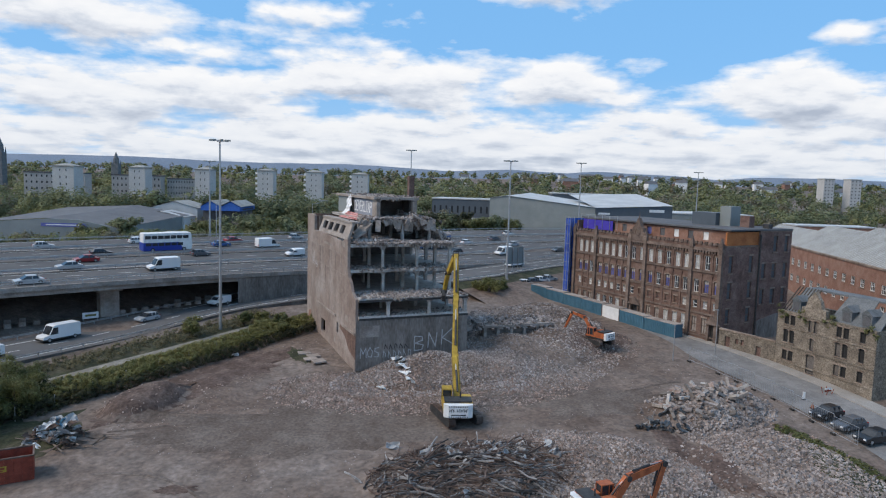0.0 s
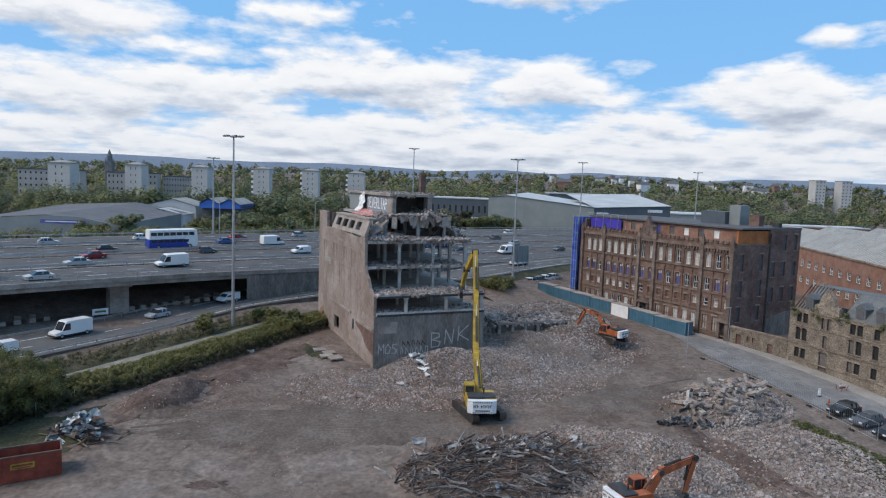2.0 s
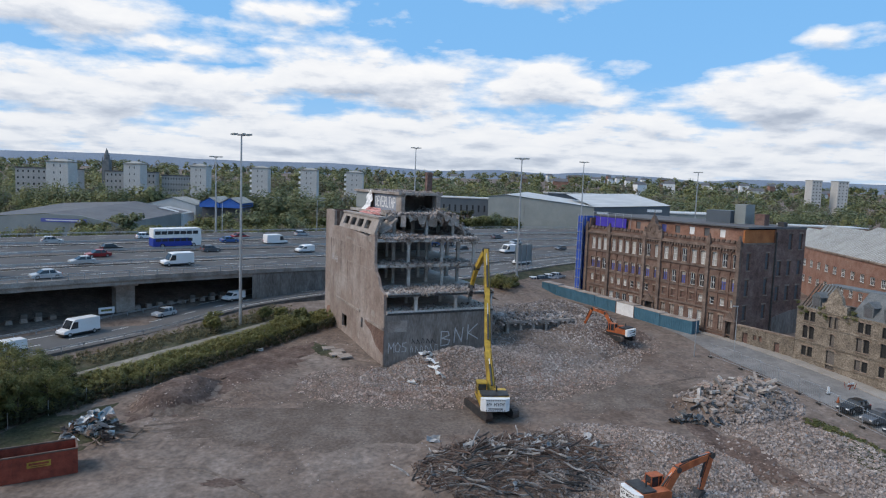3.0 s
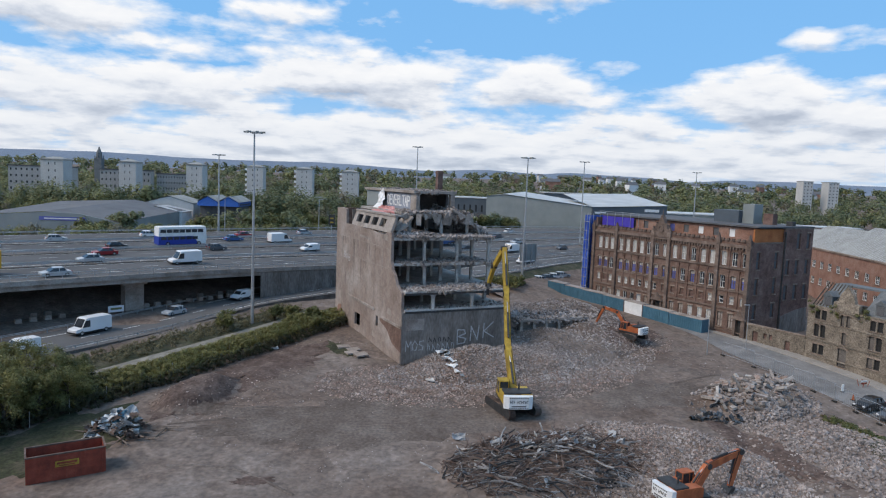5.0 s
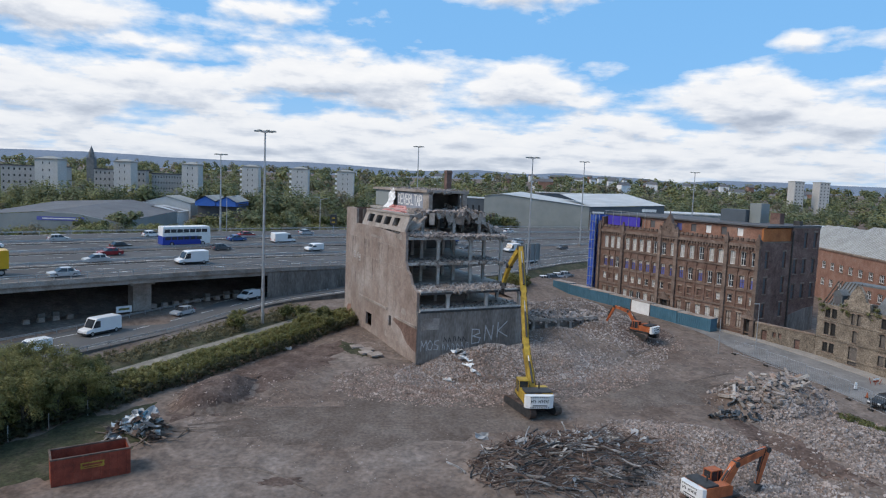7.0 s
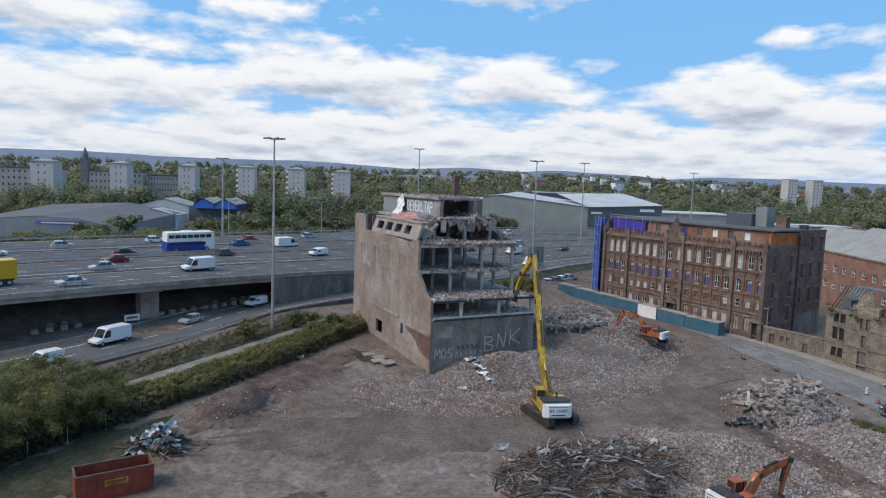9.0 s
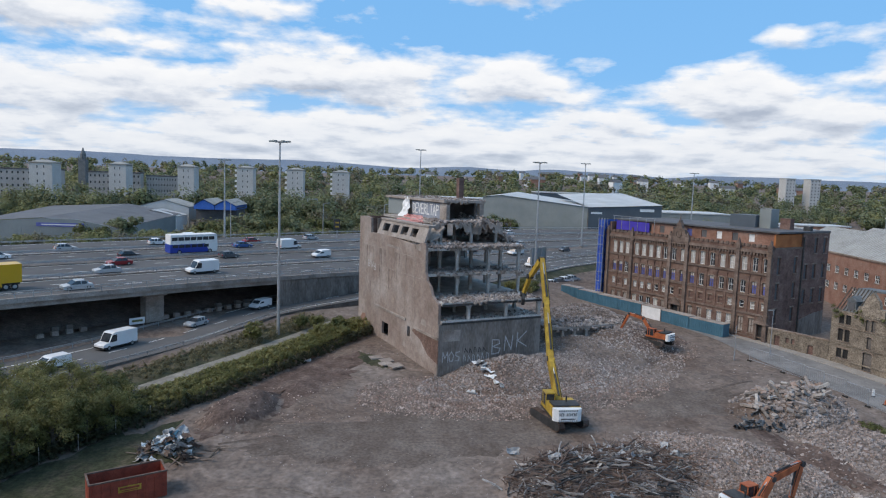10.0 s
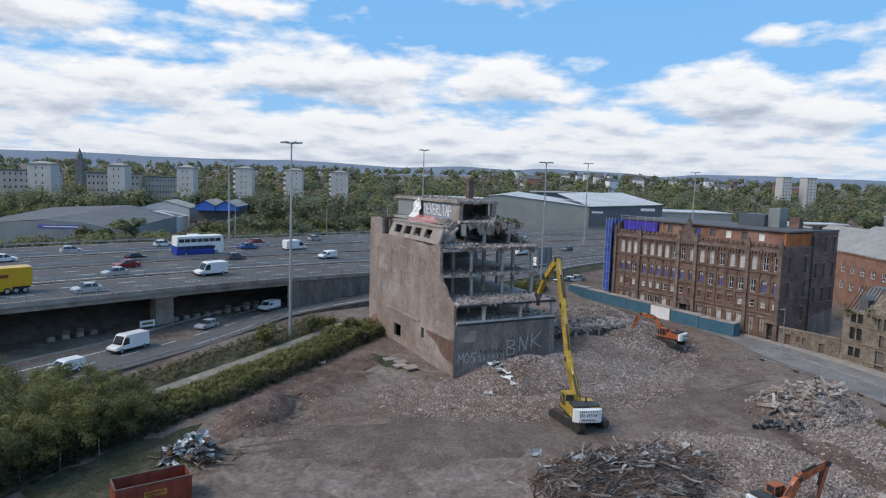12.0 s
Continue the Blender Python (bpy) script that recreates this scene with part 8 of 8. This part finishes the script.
for x, t, back, c, st in ((-66, 0.07, True, C_SILVER, "saloon"), (-50, 0.17, True, C_WHITE, "bigvan"), (-62, 0.29, True, C_SILVER, "saloon"), (-43, 0.45, False, C_GREY, "hatch"), (-80, 0.55, False, C_SILVER, "saloon"),
                          (-58, 0.56, False, C_BLACK, "hatch"), (-74, 0.68, False, C_WHITE, "hatch"), (-38, 0.69, False, C_BLUE, "saloon"), (-30, 0.60, False, C_WHITE, "bigvan"), (-66, 0.80, False, C_SILVER, "hatch"), (-52, 0.86, False, C_WHITE, "hatch"),
                          (-35, 0.80, False, C_RED, "saloon"), (-45, 0.95, False, C_WHITE, "van"), (-92, 0.36, True, C_SILVER, "saloon"), (-100, 0.62, False, C_WHITE, "saloon"), (-27, 0.35, True, C_WHITE, "van"), (-22, 0.85, False, C_SILVER, "hatch"),
                          (10, 0.3, True, C_BLACK, "hatch"), (18, 0.55, False, C_WHITE, "hatch"), (22, 0.2, True, C_WHITE, "bigvan"), (28, 0.62, False, C_GREY, "saloon"), (30, 0.42, True, C_SILVER, "saloon"), (36, 0.8, False, C_WHITE, "hatch"), (40, 0.18, True, C_GREY, "hatch"), (2, 0.65, False, C_WHITE, "saloon"), (15, 0.78, False, C_GREY, "saloon"), (-110, 0.1, True, C_GREY, "hatch"), (-88, 0.86, False, C_BLACK, "hatch"), (-60, 0.42, True, C_RED, "saloon")):
    car(on_deck(x, t, back), c, st)
lorry(on_deck(-76, 0.15, True), M_LORRY, "yellow articulated lorry on the motorway")
lorry(on_deck(6, 0.45, True), C_BLUE, "blue box lorry on the motorway")
coach(on_deck(-48, 0.60, False))
for i, f, back, c, st in ((14.0, 0.62, True, C_WHITE, "bigvan"), (20.0, 0.6, True, C_SILVER, "hatch"), (25.5, 0.6, True, C_WHITE, "van"), (46.0, 0.6, True, C_WHITE, "bigvan"), (10.5, 0.35, True, C_WHITE, "van")):
    k = int(i)
    a = SLIP_N[k].lerp(SLIP_F[k], f).lerp(SLIP_N[k + 1].lerp(SLIP_F[k + 1], f), i - k)
    b = SLIP_N[k + 1].lerp(SLIP_F[k + 1], f)
    car(pose(a.x, a.y, a.z + 0.01, 0, 0, math.degrees(math.atan2(b.y - a.y, b.x - a.x)) + (180 if back else 0)), c, st)
# parked cars by the street and beyond the mill
for x, y, ang, c in ((48.0, 80.6, 112, C_BLACK), (48.9, 77.4, 110, C_GREY), (49.7, 74.2, 108, C_BLACK)):
    o = car(pose(x, y, base_z(x, y) + 0.24, 0, 0, ang + 90), c, "hatch")
    tagged(o, c.name.replace(" car paint", "") + " hatchback parked nose-out beside the street")
for x, y, c, ang in ((20.5, 160, C_WHITE, 30), (22.8, 162, C_GREY, 30), (24.8, 164, C_WHITE, 30), (27, 166, C_SILVER, 30)):
    o = car(pose(x, y, base_z(x, y) + 0.02, 0, 0, ang), c, "hatch")
    tagged(o, c.name.replace(" car paint", "") + " car parked below the slip road")

# ---- roadside things ----
for x, y in ((16.5, 166),):
    g_ = thing("sign_post", pose(x, y, interp(x, [-46, 17], [0.6, 3.6]), 0, 0, 40), "row of tall steel sign posts by the slip road", "road sign")
    if x > 0:
        for i in range(4):
            part("post", Shape().tube((i * 1.9, 0, -0.5), (i * 1.9, 0, 6.6), 0.12, sides=8), M_STEEL, g_)
        part("sign_panel", Shape().box(-0.3, 6.0, 0.14, 0.24, 2.4, 6.6), M_GREYCLAD, g_, "grey back of a large road sign")
for x in (-106, -60, -38, -20):
    q = lerp_line([tuple(p) for p in FAR], x) + Vector((-1.2, 1.5, 0))
    l_ = thing("sign_gantry", pose(*q, 0, 0, 40), "slim steel lamp post beyond the motorway", "street lamp")
    part("pole", Shape().tube((0, 0, -1), (0, 0, 9), 0.14, 0.08, 8), M_STEEL, l_)
    part("arm", Shape().tube((0, 0, 8.9), (2.2, 0, 9.2), 0.07, sides=6), M_STEEL, l_)
    part("lantern", Shape().box(1.6, 2.5, -0.15, 0.15, 9.1, 9.3), M_GREYCLAD, l_)
vs_ = thing("matrix_sign", pose(-34.4, 197, 8.0, 0, 0, 10), "dark rectangular warning sign on a post", "road sign")
part("post", Shape().tube((0, 0, -1), (0, 0, 3.2), 0.12), M_STEEL, vs_)
part("panel", Shape().box(-0.9, 0.9, -0.15, 0.15, 3.0, 6.0), M_DARKSTEEL, vs_)
part("lamp_bar", Shape().box(-0.5, 0.5, -0.18, -0.15, 3.6, 4.0).box(-0.5, 0.5, -0.18, -0.15, 4.8, 5.2), M_YELLOW, vs_)
# stacked drums and blocks under the deck
r = random.Random(8)
for i in range(16):
    x = -62 + i * 1.45 if i > 3 else -69 + i * 1.5
    p = lerp_line([tuple(q) for q in NEAR], x) + Vector((-3.0, 3.2, 0))
    z = base_z(p.x, p.y) + 0.05
    st_ = thing("barrier_stack", pose(p.x, p.y, z, 0, 0, 44), "stack of pale concrete barrier blocks under the motorway", "block", "stored blocks")
    for j in range(r.choice([1, 1, 2, 2])):
        part("block", Shape().prism([(-0.5, 0.02), (0.5, 0.02), (0.42, 0.72), (-0.42, 0.72)], -0.45, 0.45, Matrix.Translation((0, 0, 0.74 * j))), M_CONC_DARK if j % 2 else M_CONC, st_)
sb = thing("site_board", pose(-60.5, 115.5, 0.0, 0, 0, 44), "white notice board with a green bar by the slip road", "notice board")
part("board", Shape().box(-1.3, 1.3, -0.04, 0.04, 0.5, 1.6), M_OFFWHITE, sb)
part("board_bar", Shape().box(-0.9, 0.9, -0.06, -0.04, 0.9, 1.25), M_LEAF2, sb)
for x in (-1.1, 1.1):
    part("post", Shape().box(x - 0.05, x + 0.05, -0.03, 0.03, -0.5, 0.5), M_STEEL, sb)
# railway portals that rise out of the trees
for x, top in [(-68.8, 14.8), (-55.7, 15.2), (-43.1, 15.6), (-76.9, 14.8)]:
    rp = thing("rail_portal", pose(x, 315, 4.5), "slim grey railway portal mast rising out of trees", "rail mast", "railway portals")
    for q in (-2.2, 2.2):
        part("post", Shape().box(q - 0.18, q + 0.18, -0.18, 0.18, -1, top - 4.5), M_STEEL, rp)
    part("crossbeam", Shape().box(-2.4, 2.4, -0.2, 0.2, top - 4.5, top - 4.0), M_STEEL, rp)
# clutter on the street by the parked cars
sd = thing("road_barrier", pose(52.7, 88.8, base_z(52.7, 88.8) + 0.08, 0, 0, 20), "small red and white folding road barrier", "barrier")
for y in (-0.3, 0.3):
    part("leg", Shape().box(-0.5, -0.44, y - 0.03, y + 0.03, 0, 0.95, pose(0, 0, 0, 18 if y < 0 else -18, 0, 0)).box(0.44, 0.5, y - 0.03, y + 0.03, 0, 0.95, pose(0, 0, 0, 18 if y < 0 else -18, 0, 0)), M_SKIP, sd)
part("plank", Shape().box(-0.6, 0.6, -0.12, -0.08, 0.6, 0.8), M_OFFWHITE, sd)
part("plank", Shape().box(-0.6, 0.6, -0.13, -0.09, 0.3, 0.5), M_SKIP, sd)
wp = thing("marker_post", pose(48.3, 86.5, base_z(48.3, 86.5) + 0.08), "white plastic marker post on the street", "post")
part("post", Shape().prism([(-0.2, 0), (0.2, 0), (0.16, 1.0), (-0.12, 1.05)], -0.06, 0.06), M_OFFWHITE, wp)
part("foot", Shape().tube((0, 0, 0), (0, 0, 0.08), 0.3, 0.26, 10), M_BLACK, wp)
cn = thing("traffic_cone", pose(47.9, 83.6, base_z(47.9, 83.6) + 0.08), "orange traffic cone on the street edge", "cone")
part("cone", Shape().tube((0, 0, 0.05), (0, 0, 0.75), 0.2, 0.04, 12), M_ORANGE, cn)
part("base", Shape().box(-0.25, 0.25, -0.25, 0.25, 0, 0.06), M_BLACK, cn)
